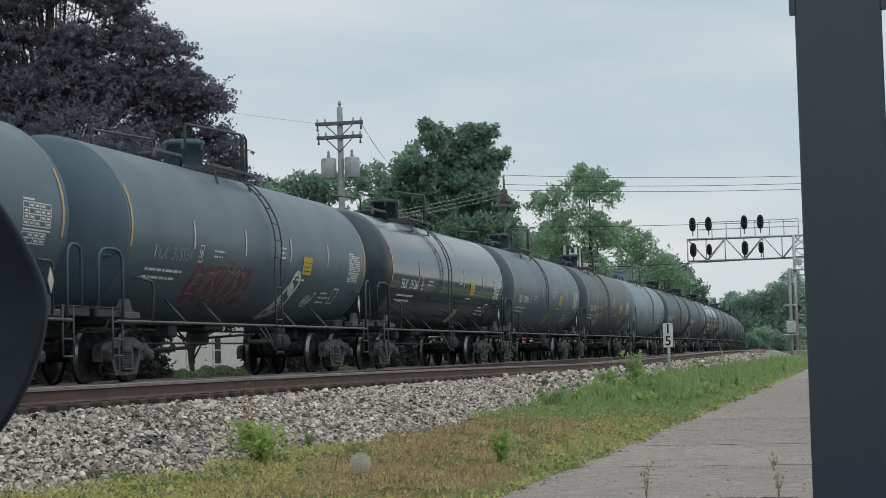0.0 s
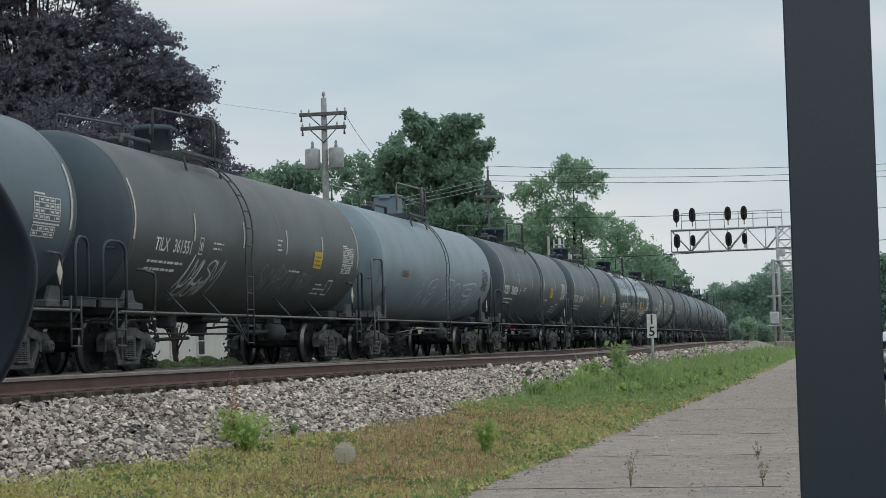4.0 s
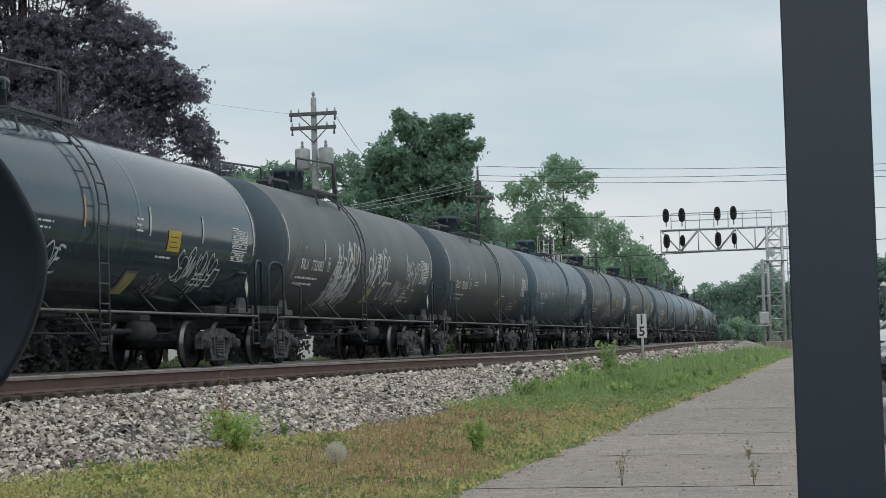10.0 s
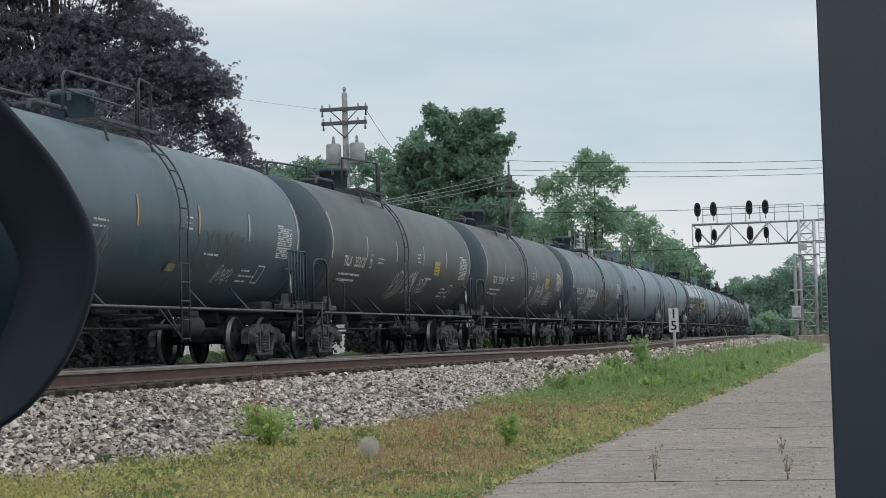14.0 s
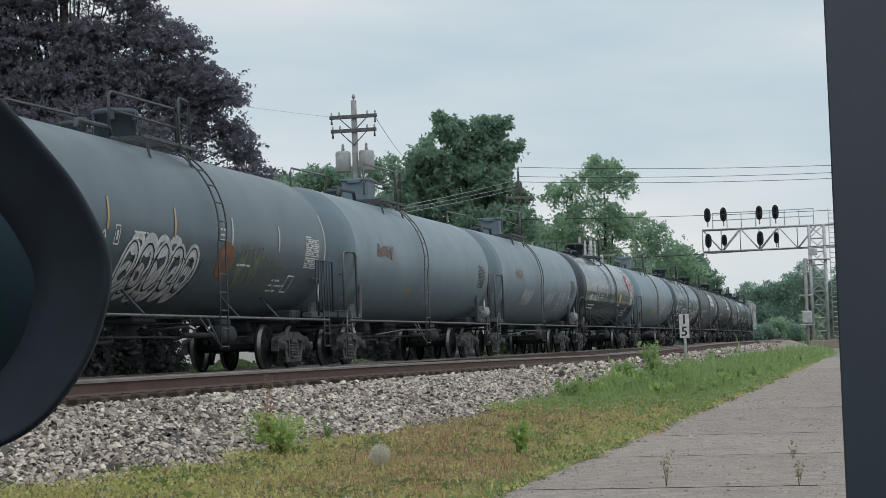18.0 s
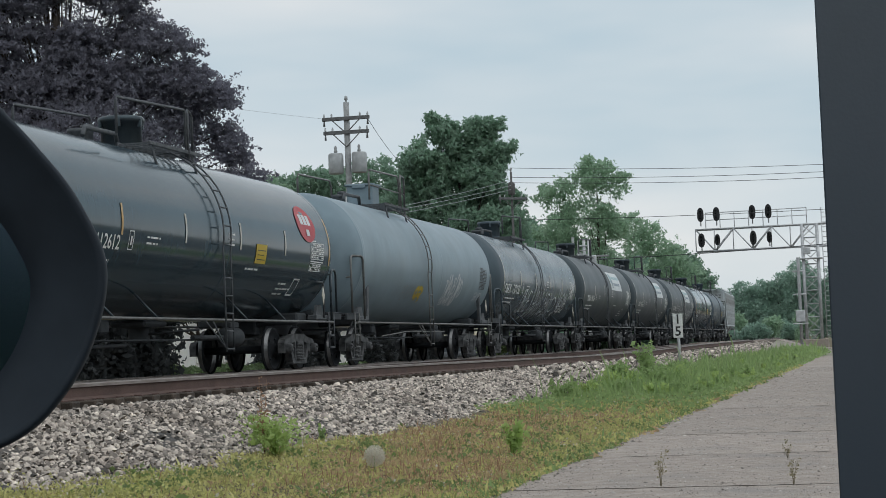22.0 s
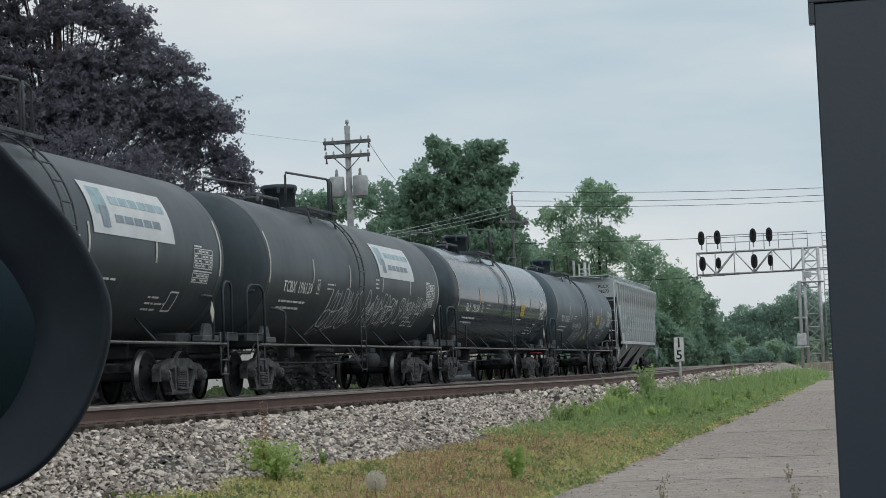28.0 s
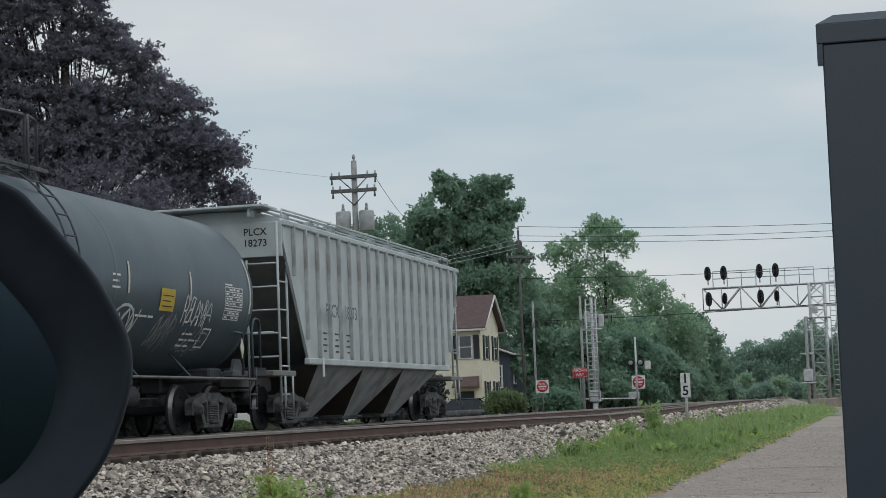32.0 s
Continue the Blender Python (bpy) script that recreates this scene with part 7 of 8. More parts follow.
tagged(part("crossing_ramp", g, CONCRETE), "pale paved ramp up to the level crossing", "road", kind="structure")


g = Geo().add([(134.4, 7.0, 0.94), (134.4, 5.6, 0.54), (134.4, 4.0, 0.2), (134.4, -0.5, 0.01), (104, 6.4, 0.26), (104, 5.6, 0.17), (104, 4.0, 0.05), (104, 0.8, -0.03)], [(0, 4, 5, 1), (1, 5, 6, 2), (2, 6, 7, 3)], True)
BANK = material("gravel_bank", (0.34, 0.31, 0.26), 0.95, tint=(0.22, 0.205, 0.16), scale=1.6, stain=(0.16, 0.19, 0.09), stain_scale=0.5, bump=0.8, bump_scale=9)
tagged(part("bank", g, BANK), "pale gravel bank beside the crossing ramp", "ground", kind="structure")


def house(x, y, w, d, h, ridge, wall, label, turn=0.0, roof=None):
    """A house with its gable to the car park: w along the track, d deep."""
    t = thing("house", label, "house", "houses beyond the tracks", pose(x, y, 0.1, 0, 0, turn))
    g = Geo()
    z2 = h + ridge
    # gable walls face -x and +x; ridge along x
    g.prism([(-d / 2, 0), (d / 2, 0), (d / 2, h), (0, z2), (-d / 2, h)], -w / 2, w / 2, "x")
    part("wall", g, wall, t)
    r = Geo()
    o, th = 0.45, 0.14
    for s in (-1, 1):
        sl = ridge / (d / 2)
        r.prism([(s * (d / 2 + o), h - sl * o + 0.02), (0, z2 + 0.02), (0, z2 + th + 0.02), (s * (d / 2 + o), h - sl * o + th + 0.02)], -w / 2 - o, w / 2 + o, "x")
    part("roof", r, roof or ROOF_BROWN, t)
    for s in (-1, 1):
        part("barge_board", Geo().tube([(-w / 2 - o - 0.02, s * (d / 2 + o), h - ridge / (d / 2) * o), (-w / 2 - o - 0.02, 0, z2 + 0.05)], 0.09, 4), TRIM_WHITE, t)
        part("gutter", Geo().box((0, s * (d / 2 + o), h - ridge / (d / 2) * o), (w + 2 * o, 0.12, 0.14), 0.02), TRIM_WHITE, t)

    def win(u, z, ww, hh, face, shutters=True):
        """face 0: the -x gable at y=u; face 1: the -y side at x=u; face 2: the +y side."""
        m = pose(-w / 2, u, z) if face == 0 else pose(u, -d / 2, z, 0, 0, 90) if face == 1 else pose(u, d / 2, z, 0, 0, -90)
        f = part("window", Geo().box((-0.03, 0, hh / 2), (0.1, ww + 0.16, hh + 0.16), 0.02), TRIM_WHITE, t, at=m)
        part("pane", Geo().box((-0.085, 0, hh * 0.25), (0.01, ww - 0.1, hh * 0.46)), PANE, f)
        part("pane", Geo().box((-0.085, 0, hh * 0.75), (0.01, ww - 0.1, hh * 0.46)), PANE, f)
        if shutters:
            for s in (-1, 1):
                part("shutter", Geo().box((-0.05, s * (ww / 2 + 0.34), hh / 2), (0.06, 0.42, hh + 0.1), 0.01), SHUTTER, f)
    return t, win


t, win = house(133.2, 32.3, 8.8, 6.4, 6.9, 2.2, HOUSE_CREAM, "cream two-storey house with black shutters and brown roof", 90)
for u in (-1.6, 1.5):
    win(u, 4.5, 0.9, 1.7, 0)
    win(u, 1.0, 0.9, 1.9, 0)
for u in (-3.3, -0.4, 2.4):
    win(u, 4.6, 0.9, 1.6, 2)
win(-0.4, 1.0, 0.9, 1.7, 2)
win(2.4, 1.0, 0.9, 1.7, 2)
part("awning", Geo().prism([(3.2, 3.3), (4.2, 2.6), (4.2, 2.5), (3.2, 2.5)], -4.2, -2.4, "x"), ROOF_BROWN, t, "brown door awning")
part("door", Geo().box((-3.3, 3.24, 1.15), (1.0, 0.08, 2.2), 0.02), SHUTTER, t)
t, win = house(149, 32.3, 6, 6.2, 5.4, 1.2, HOUSE_BLUE, "dark slate house with white trim", 0, SHUTTER)
win(-2.2, 2.6, 0.8, 1.7, 0, False)
win(-0.9, 2.6, 0.8, 1.7, 0, False)
win(-0.4, 2.9, 0.8, 1.6, 1, False)
win(-1.6, 0.5, 0.9, 1.5, 0, False)
t, win = house(83, 33.5, 12, 7, 3.6, 2.0, WHITE_WALL, "low white house seen under the train")
house(105, 33.5, 8.0, 7, 3.0, 1.6, WHITE_WALL, "low white garage seen under the train")
win(-1.5, 1.0, 0.9, 1.3, 0, False)
win(1.5, 1.0, 0.9, 1.3, 0, False)
win(-3, 1.0, 0.9, 1.3, 1, False)
win(0.5, 1.0, 0.9, 1.3, 1, False)


def street_sign(x, y, z, w, h, words, label, colour, octagon=False, disc=False):
    s = thing("street_sign", label, "sign", "signs at the crossing", pose(x, y, 0.1))
    part("post", Geo().tube([(0, 0, -0.2), (0, 0, z + h / 2 + 0.1)], 0.04, 6), GALV, s)
    if disc:
        p = part("panel", Geo().box((-0.06, 0, z), (0.02, w, h), 0.004), SIGN_WHITE, s)
        part("disc", Geo().spin([(-0.075, 0.001), (-0.075, w * 0.44), (-0.07, w * 0.45)], 28, (0, 0, z), "x"), colour, p)
        part("bar", Geo().box((-0.08, 0, z), (0.006, w * 0.62, h * 0.12)), SIGN_WHITE, p)
        rows = [(words[0], z + h * 0.2), (words[1], z - h * 0.2)]
    else:
        p = part("panel", Geo().box((-0.06, 0, z), (0.02, w, h), 0.004), colour, s)
        rows = [(words[0], z + h * 0.2), (words[1], z - h * 0.22)]
        part("border", Geo().tube([(-0.072, -w * .46, z - h * .44), (-0.072, w * .46, z - h * .44), (-0.072, w * .46, z + h * .44), (-0.072, -w * .46, z + h * .44)], 0.012, 4, closed=True), SIGN_WHITE, p)
    for word, zz in rows:
        me = letters(word, h * (0.13 if disc else 0.28))
        for v in me.vertices:
            v.co = Vector((-0.086, -v.co.x, zz + v.co.y))
        part("lettering", me, SIGN_WHITE, p)
    return s


street_sign(112, 20.3, 2.2, 0.78, 0.78, ("DO NOT", "ENTER"), "red and white do not enter sign", SIGN_RED, disc=True)
street_sign(106, 17.0, 2.85, 0.86, 0.56, ("WRONG", "WAY"), "red wrong way sign on a post", SIGN_RED)
street_sign(133.5, 17.2, 2.45, 0.95, 0.95, ("DO NOT", "ENTER"), "red and white do not enter sign beside the flashers", SIGN_RED, disc=True)


def signal_mast():
    b = thing("signal_mast", "silver track signal mast with a ladder", "signal", at=pose(111, 16.95, 0.2))
    part("mast", Geo().tube([(0, 0, 0), (0, 0, 7.3)], 0.09, 8), ALU, b)
    g = Geo()
    for y in (-0.3, 0.3):
        g.tube([(-0.3, y, 1.2), (-0.3, y, 7.2)], 0.045, 5)
    for k in range(22):
        g.tube([(-0.3, -0.3, 1.4 + 0.26 * k), (-0.3, 0.3, 1.4 + 0.26 * k)], 0.032, 5)
    for y in (-0.3, 0.3):
        g.tube([(-0.3, y, 6.9), (0.0, y * 0.3, 6.9)], 0.03, 5).tube([(-0.3, y, 2.4), (0.0, y * 0.3, 2.4)], 0.03, 5)
    part("ladder", g, ALU, b)
    part("base_box", Geo().box((0, 0, 1.4), (0.5, 0.62, 0.7), 0.04), ALU, b)
    part("foot", Geo().spin([(0, 0.34), (0.15, 0.3), (0.5, 0.16), (1.0, 0.12)], 12, (0, 0, 0), "z"), ALU, b)
    for z in (4.6, 5.4):
        part("cage_hoop", Geo().tube([(0.3, -0.55, z), (-0.4, -0.55, z), (-0.4, 0.55, z), (0.3, 0.55, z)], 0.03, 5), ALU, b)
    for y, z in ((-0.55, 5.9), (0.3, 6.1)):
        part("signal_head", Geo().box((0.1, y, z), (0.3, 0.3, 0.8), 0.05), ALU, b)
    return b


LAMP_GREY = material("lamp_grey", (0.35, 0.36, 0.36), 0.4)


def flasher():
    b = thing("crossing_flasher", "crossing signal with two round black lamps", "crossing signal", at=pose(131, 17.0, 0.2))
    part("mast", Geo().tube([(0, 0, 0), (0, 0, 5.5)], 0.07, 8), ALU, b)
    for y in (-0.34, 0.34):
        l = part("lamp", Geo().spin([(-0.05, 0.27), (-0.05, 0.001)], 20, (-0.05, y, 3.7), "x").spin([(-0.4, 0.17), (-0.05, 0.17)], 14, (0, y, 3.7), "x"), SIGNAL_BLACK, b)
    for y in (-0.34, 0.34):
        part("lens", Geo().spin([(-0.42, 0.001), (-0.41, 0.14), (-0.38, 0.165)], 14, (0, y, 3.7), "x"), LAMP_GREY, b)
    part("arm", Geo().tube([(0, -0.7, 3.7), (0, 0.7, 3.7)], 0.05, 6), ALU, b)
    part("lamp_box", Geo().box((0.1, -0.8, 3.5), (0.35, 0.4, 0.6), 0.05), TRIM_WHITE, b)
    part("cabinet", Geo().box((0.4, 0.3, 1.4), (0.5, 0.7, 0.5), 0.04), ALU, b)
    part("gate_arm", Geo().tube([(0.1, 0.2, 1.2), (0.1, 4.2, 1.3)], 0.05, 6), TRIM_WHITE, b)
    part("foot", Geo().spin([(0, 0.3), (0.12, 0.28), (0.4, 0.12)], 12, (0, 0, 0), "z"), ALU, b)
    return b


signal_mast()
flasher()


def relay_box():
    b = thing("relay_box", "grey relay box on a post beside the signal bridge", "relay box", at=pose(139, 5.45, 0.3))
    part("post", Geo().tube([(0, 0, -0.2), (0, 0, 6.6)], 0.12, 8), WOOD, b)
    part("box", Geo().box((-0.2, 0, 2.3), (0.45, 0.66, 0.85), 0.04), ALU, b)
    part("shelf", Geo().box((-0.2, 0, 1.75), (0.6, 1.1, 0.08), 0.02), ALU, b)
    for z, w in ((3.9, 1.0), (5.6, 0.9)):
        part("bracket", Geo().box((0, 0, z), (0.14, w, 0.1), 0.02), ALU, b)
    return b


relay_box()
for deg, dist, h in ((9.02, 108, 7.3), (10.47, 125, 8.0), (8.62, 116, 6.6)):
    p = thing("utility_pole", "thin weathered pole among the trees", "utility pole", "poles beside the tracks", pose(dist * math.cos(radians(deg)), dist * math.sin(radians(deg)), 0.1))
    part("shaft", Geo().tube([(0, 0, -0.4), (0, 0, h)], [0.085, 0.07], 8), WOOD, p)
    part("bracket", Geo().box((-0.1, 0, h - 1.6), (0.12, 0.2, 0.35), 0.02), GALV, p)
    if h < 7:
        part("arm", Geo().box((-0.1, -0.55, h - 0.1), (0.1, 1.7, 0.12), 0.02), WOOD, p)


# ---- parked cars and lamps beside the car park ----
GLASS = material("car_glass", (0.02, 0.027, 0.033), 0.08, spec=0.4, tint=(0.03, 0.037, 0.043))
RUBBER = material("tyre_rubber", (0.02, 0.02, 0.02), 0.8)
CHROME = material("chrome", (0.6, 0.6, 0.6), 0.15, 1.0, tint=(0.55, 0.55, 0.55))
LAMP_GLASS = material("lamp_lens", (0.6, 0.62, 0.62), 0.15, tint=(0.5, 0.52, 0.53))


def parked_car(x, y, turn, paint, label, high=1.5, length=4.5, z=0.0, tall=1.0):
    """Local +x is the nose."""
    c = thing("parked_car", label, "car", "parked cars", pose(x, y, z, 0, 0, turn) @ Matrix.Diagonal((1, 1, tall, 1)))
    L, W = length / 2, 0.9
    secs = []
    n = 18
    for u, lo, hi, wid in ((-L, 0.5, 0.75, 0.72), (-L + 0.06, 0.35, 0.95, 0.82), (-L + 0.5, 0.25, 1.0, 0.9), (-0.6, 0.22, 1.0, 0.92), (0.6, 0.22, 0.98, 0.92), (L - 1.0, 0.22, 0.92, 0.9), (L - 0.4, 0.24, 0.82, 0.86), (L - 0.08, 0.3, 0.68, 0.76), (L, 0.4, 0.6, 0.66)):
        mid, half = (lo + hi) / 2, (hi - lo) / 2
        secs.append([(u, wid * math.copysign(abs(math.cos(a)) ** 0.35, math.cos(a)), mid + half * math.copysign(abs(math.sin(a)) ** 0.5, math.sin(a))) for a in np.linspace(0, 2 * math.pi, n + 1)[:-1]])
    g = Geo().add([q for s in secs for q in s], [(i * n + k, i * n + (k + 1) % n, (i + 1) * n + (k + 1) % n, (i + 1) * n + k) for i in range(len(secs) - 1) for k in range(n)] + [tuple(range(n)), tuple(range((len(secs) - 1) * n, len(secs) * n))], True)
    part("body", g, paint, c)
    cab = Geo()
    b = [(-L + 0.25, 0.80, 0.93), (1.05, 0.80, 0.93)]
    top = [(-L + 0.75, 0.62, high - 0.06), (0.15, 0.62, high - 0.06)]
    v = []
    for (u, w, z) in b + top:
        v += [(u, -w, z), (u, w, z)]
    cab.add(v, [(0, 2, 6, 4), (1, 5, 7, 3), (2, 3, 7, 6), (0, 4, 5, 1)])
    part("window_glass", cab, GLASS, c)
    part("roof", Geo().box(((-L + 0.9) / 2, 0, high - 0.03), (L - 0.6 + 0.15 + 0.2, 1.3, 0.07), 0.03), paint, c)
    for s in (-1, 1):
        for p, q in (((1.05, s * 0.8, 0.95), (0.17, s * 0.63, high - 0.05)), ((-0.5, s * 0.81, 0.95), (-0.55, s * 0.63, high - 0.05)), ((-L + 0.27, s * 0.8, 0.95), (-L + 0.75, s * 0.63, high - 0.05))):
            part("pillar", Geo().tube([p, q], 0.035, 5), paint, c)
        part("headlight", Geo().box((L - 0.16, s * 0.62, 0.66), (0.2, 0.36, 0.14), 0.05), LAMP_GLASS, c)
        part("door_mirror", Geo().box((0.85, s * 0.98, 1.0), (0.12, 0.2, 0.14), 0.04), paint, c)
        for u in (-L + 0.85, L - 0.85):
            w = part("wheel", Geo().spin([(-0.1, 0.2), (-0.11, 0.3), (-0.07, 0.33), (0.07, 0.33), (0.11, 0.3), (0.1, 0.2)], 24, (u, s * 0.82, 0.33), "y"), RUBBER, c)
            part("rim", Geo().spin([(-0.09, 0.2), (0.0, 0.21), (0.09, 0.2), (0.07, 0.001)], 18, (u, s * 0.82, 0.33), "y"), CHROME, w)
    gr = part("grille", Geo().prism([(-0.40, 0.70), (0.40, 0.70), (0.44, 0.64), (0.30, 0.55), (-0.30, 0.55), (-0.44, 0.64)], L - 0.03, L + 0.03, "x"), SIGNAL_BLACK, c)
    part("grille_rim", Geo().tube([(L + 0.03, u, v) for u, v in ((-0.40, 0.70), (0.40, 0.70), (0.44, 0.64), (0.30, 0.55), (-0.30, 0.55), (-0.44, 0.64))], 0.014, 5, closed=True), CHROME, gr)
    for s in (-1, 1):
        part("fog_lamp", Geo().spin([(0.0, 0.06), (0.03, 0.05), (0.035, 0.001)], 12, (L - 0.06, s * 0.42, 0.36), "x"), LAMP_GLASS, c)
    part("lower_grille", Geo().box((L - 0.04, 0, 0.36), (0.06, 1.2, 0.12), 0.02), SIGNAL_BLACK, c)
    pl = part("plate", Geo().box((L + 0.02, 0, 0.45), (0.02, 0.32, 0.16), 0.005), TRIM_WHITE, c)
    part("plate_bar", Geo().box((L + 0.032, 0, 0.45), (0.006, 0.24, 0.06)), SIGNAL_BLACK, pl)
    return c


BLACK_PAINT = material("black_car_paint", (0.010, 0.013, 0.020), 0.22, coat=0.6)
SILVER_PAINT = material("silver_car_paint", (0.36, 0.38, 0.39), 0.28, 0.3, coat=0.6, tint=(0.32, 0.34, 0.35))
WHITE_PAINT = material("white_car_paint", (0.65, 0.66, 0.66), 0.25, coat=0.6, tint=(0.6, 0.61, 0.61))
GREY_PAINT = material("grey_car_paint", (0.045, 0.05, 0.055), 0.25, coat=0.6)
tagged(part("car_park_slab", Geo().box((71, -4.8, 0.03), (80, 10.8, 0.26), 0.04), ASPHALT), "raised asphalt of the car park with a kerb", "car park", kind="structure")
parked_car(32.75, -2.47, 140, BLACK_PAINT, "black parked car facing the paving", 1.42, z=0.16)
parked_car(38.3, -2.62, 140, SILVER_PAINT, "silver parked car behind the black one", 1.38, z=0.16, tall=1.18)
parked_car(44.0, -2.15, 142, WHITE_PAINT, "white parked sport utility car behind the silver one", 1.42, z=0.16, tall=1.26)
PALE_ROCK = material("pale_rock", (0.55, 0.53, 0.49), 0.9, tint=(0.40, 0.38, 0.35), scale=7, bump=0.6, bump_scale=20)
rock_rng = np.random.default_rng(77)
for k in range(12):
    r = rock_rng.uniform(0.09, 0.17)
    ring = [(-r * 0.7, r * 0.5), (-r * 0.35, r * 0.95), (r * 0.2, r), (r * 0.6, r * 0.55), (r * 0.72, 0.02)]
    g = Geo().spin(ring, 9, (0, 0, 0), "z")
    rock = part("rock", g, PALE_ROCK, at=pose(29.6 + rock_rng.uniform(0, 1.1), -0.15 - 0.16 * k, r * 0.4, rock_rng.uniform(-25, 25), rock_rng.uniform(-25, 25), rock_rng.uniform(0, 360)))
    tagged(rock, "pale rough rock beside the raised car park", "rock", "rocks beside the car park")
parked_car(118, 27.1, 95, GREY_PAINT, "dark grey car waiting beside the cream house", 1.65, z=0.13)


LAMP_PANE = material("lantern_glass", (0.12, 0.14, 0.15), 0.2, tint=(0.17, 0.19, 0.2))


def lamp_post(x, y):
    p = thing("lamp_post", "black lamp post with a glass lantern and white cap", "lamp post", "lamps in the car park", pose(x, y, 0.15) @ Matrix.Diagonal((0.52, 0.52, 0.64, 1)))
    part("shaft", Geo().tube([(0, 0, 0), (0, 0, 0.5), (0, 0, 3.4)], [0.11, 0.06, 0.045], 10), SIGNAL_BLACK, p)
    part("lantern", Geo().spin([(3.4, 0.08), (3.5, 0.15), (3.9, 0.19), (4.0, 0.19)], 10, (0, 0, 0), "z"), LAMP_PANE, p)
    part("cap", Geo().spin([(3.98, 0.23), (4.06, 0.2), (4.14, 0.1), (4.17, 0.001)], 10, (0, 0, 0), "z"), TRIM_WHITE, p)


for x, y in ((60, -1.36), (55, -1.46), (50, -1.52)):
    lamp_post(x, y)
for k in range(3):
    tagged(part("bay_line", Geo().box((18 + 5.2 * k, -1.9, 0.004), (0.1, 2.2, 0.006)), TRIM_WHITE), "white painted parking bay line", "road marking", "bay lines", kind="structure")


# ---- grass and weeds ----
def grass_patch(name, label, count, x0, x1, y0, y1, h, mat, seed, width=0.006, keep=None, lean=0.5):
    """Loose blades, each a bent strip of three corners on a pair of quads."""
    rng = np.random.default_rng(seed)
    u = rng.uniform(0, 1, count)
    x = x0 * (x1 / x0) ** u                      # thinner with distance
    y = rng.uniform(y0, y1, count)
    if keep is not None:
        k = rng.uniform(0, 1, count) < keep(x, y)
        x, y = x[k], y[k]
    n = len(x)
    z = np.interp(y, [3.12, 3.34, 4.4, 5.6, 6.2, 7.4], [0.0, 0.02, 0.10, 0.20, 0.28, 0.75]) - 0.01
    hh = h * rng.lognormal(0, 0.45, n)
    a = rng.uniform(0, 6.28, n)
    w = width * rng.uniform(0.7, 1.6, n) * (1 + x / 22)
    dx, dy = np.cos(a), np.sin(a)
    b = rng.uniform(0, 6.28, n)
    lx, ly = np.cos(b) * hh * lean * rng.uniform(0.2, 1, n), np.sin(b) * hh * lean * rng.uniform(0.2, 1, n)
    base = np.stack([x, y, z], 1)
    side = np.stack([dx * w, dy * w, 0 * w], 1)
    mid = base + np.stack([lx * 0.35, ly * 0.35, hh * 0.6], 1)
    tip = base + np.stack([lx, ly, hh], 1)
    v = np.stack([base - side, base + side, mid + side * 0.8, mid - side * 0.8, tip], 1).reshape(-1, 3)
    i = 5 * np.arange(n)
    f = np.concatenate([np.stack([i, i + 1, i + 2], 1), np.stack([i, i + 2, i + 3], 1), np.stack([i + 3, i + 2, i + 4], 1)])
    return tagged(part(name, arrays_mesh(name, v, f), mat), label, "grass", kind="stuff")


def patchy(x, y, size, seed):
    """Soft random patches between 0 and 1."""
    table = np.random.default_rng(seed).random((97, 97))
    u, v = np.asarray(x) / size + 31.0, np.asarray(y) / size + 17.0
    i, j = np.floor(u).astype(int), np.floor(v).astype(int)
    fu, fv = u - i, v - j
    fu, fv = fu * fu * (3 - 2 * fu), fv * fv * (3 - 2 * fv)
    a, b, c, d = (table[(i + p) % 97, (j + q) % 97] for p, q in ((0, 0), (1, 0), (0, 1), (1, 1)))
    return (a * (1 - fu) + b * fu) * (1 - fv) + (c * (1 - fu) + d * fu) * fv


def green_band(x, y):
    """Bare by the stones along a ragged edge."""
    edge = 5.35 + 0.75 * patchy(x, 0 * y, 1.7, 5) + 0.35 * patchy(x, y, 0.45, 6) + 0.65 * np.clip((16.6 - x) / 2.2, 0, 1)
    return np.clip((edge - y) / 0.3, 0, 1) * (0.35 + 0.65 * np.clip((patchy(x, y, 0.33, 7) - 0.2) / 0.25, 0, 1))


def dry_band(x, y):
    c = np.exp(-((y - 4.5 - 0.5 * np.sin(x * 0.33)) / 0.95) ** 2) * np.clip((33 - x) / 9, 0.12, 1) * np.clip((x - 12.5) / 4, 0.15, 1)
    return np.clip(c * 0.8 + 0.5 * c * np.clip((patchy(x, y, 0.8, 8) - 0.3) / 0.3, 0, 1), 0, 1) * green_band(x, y)


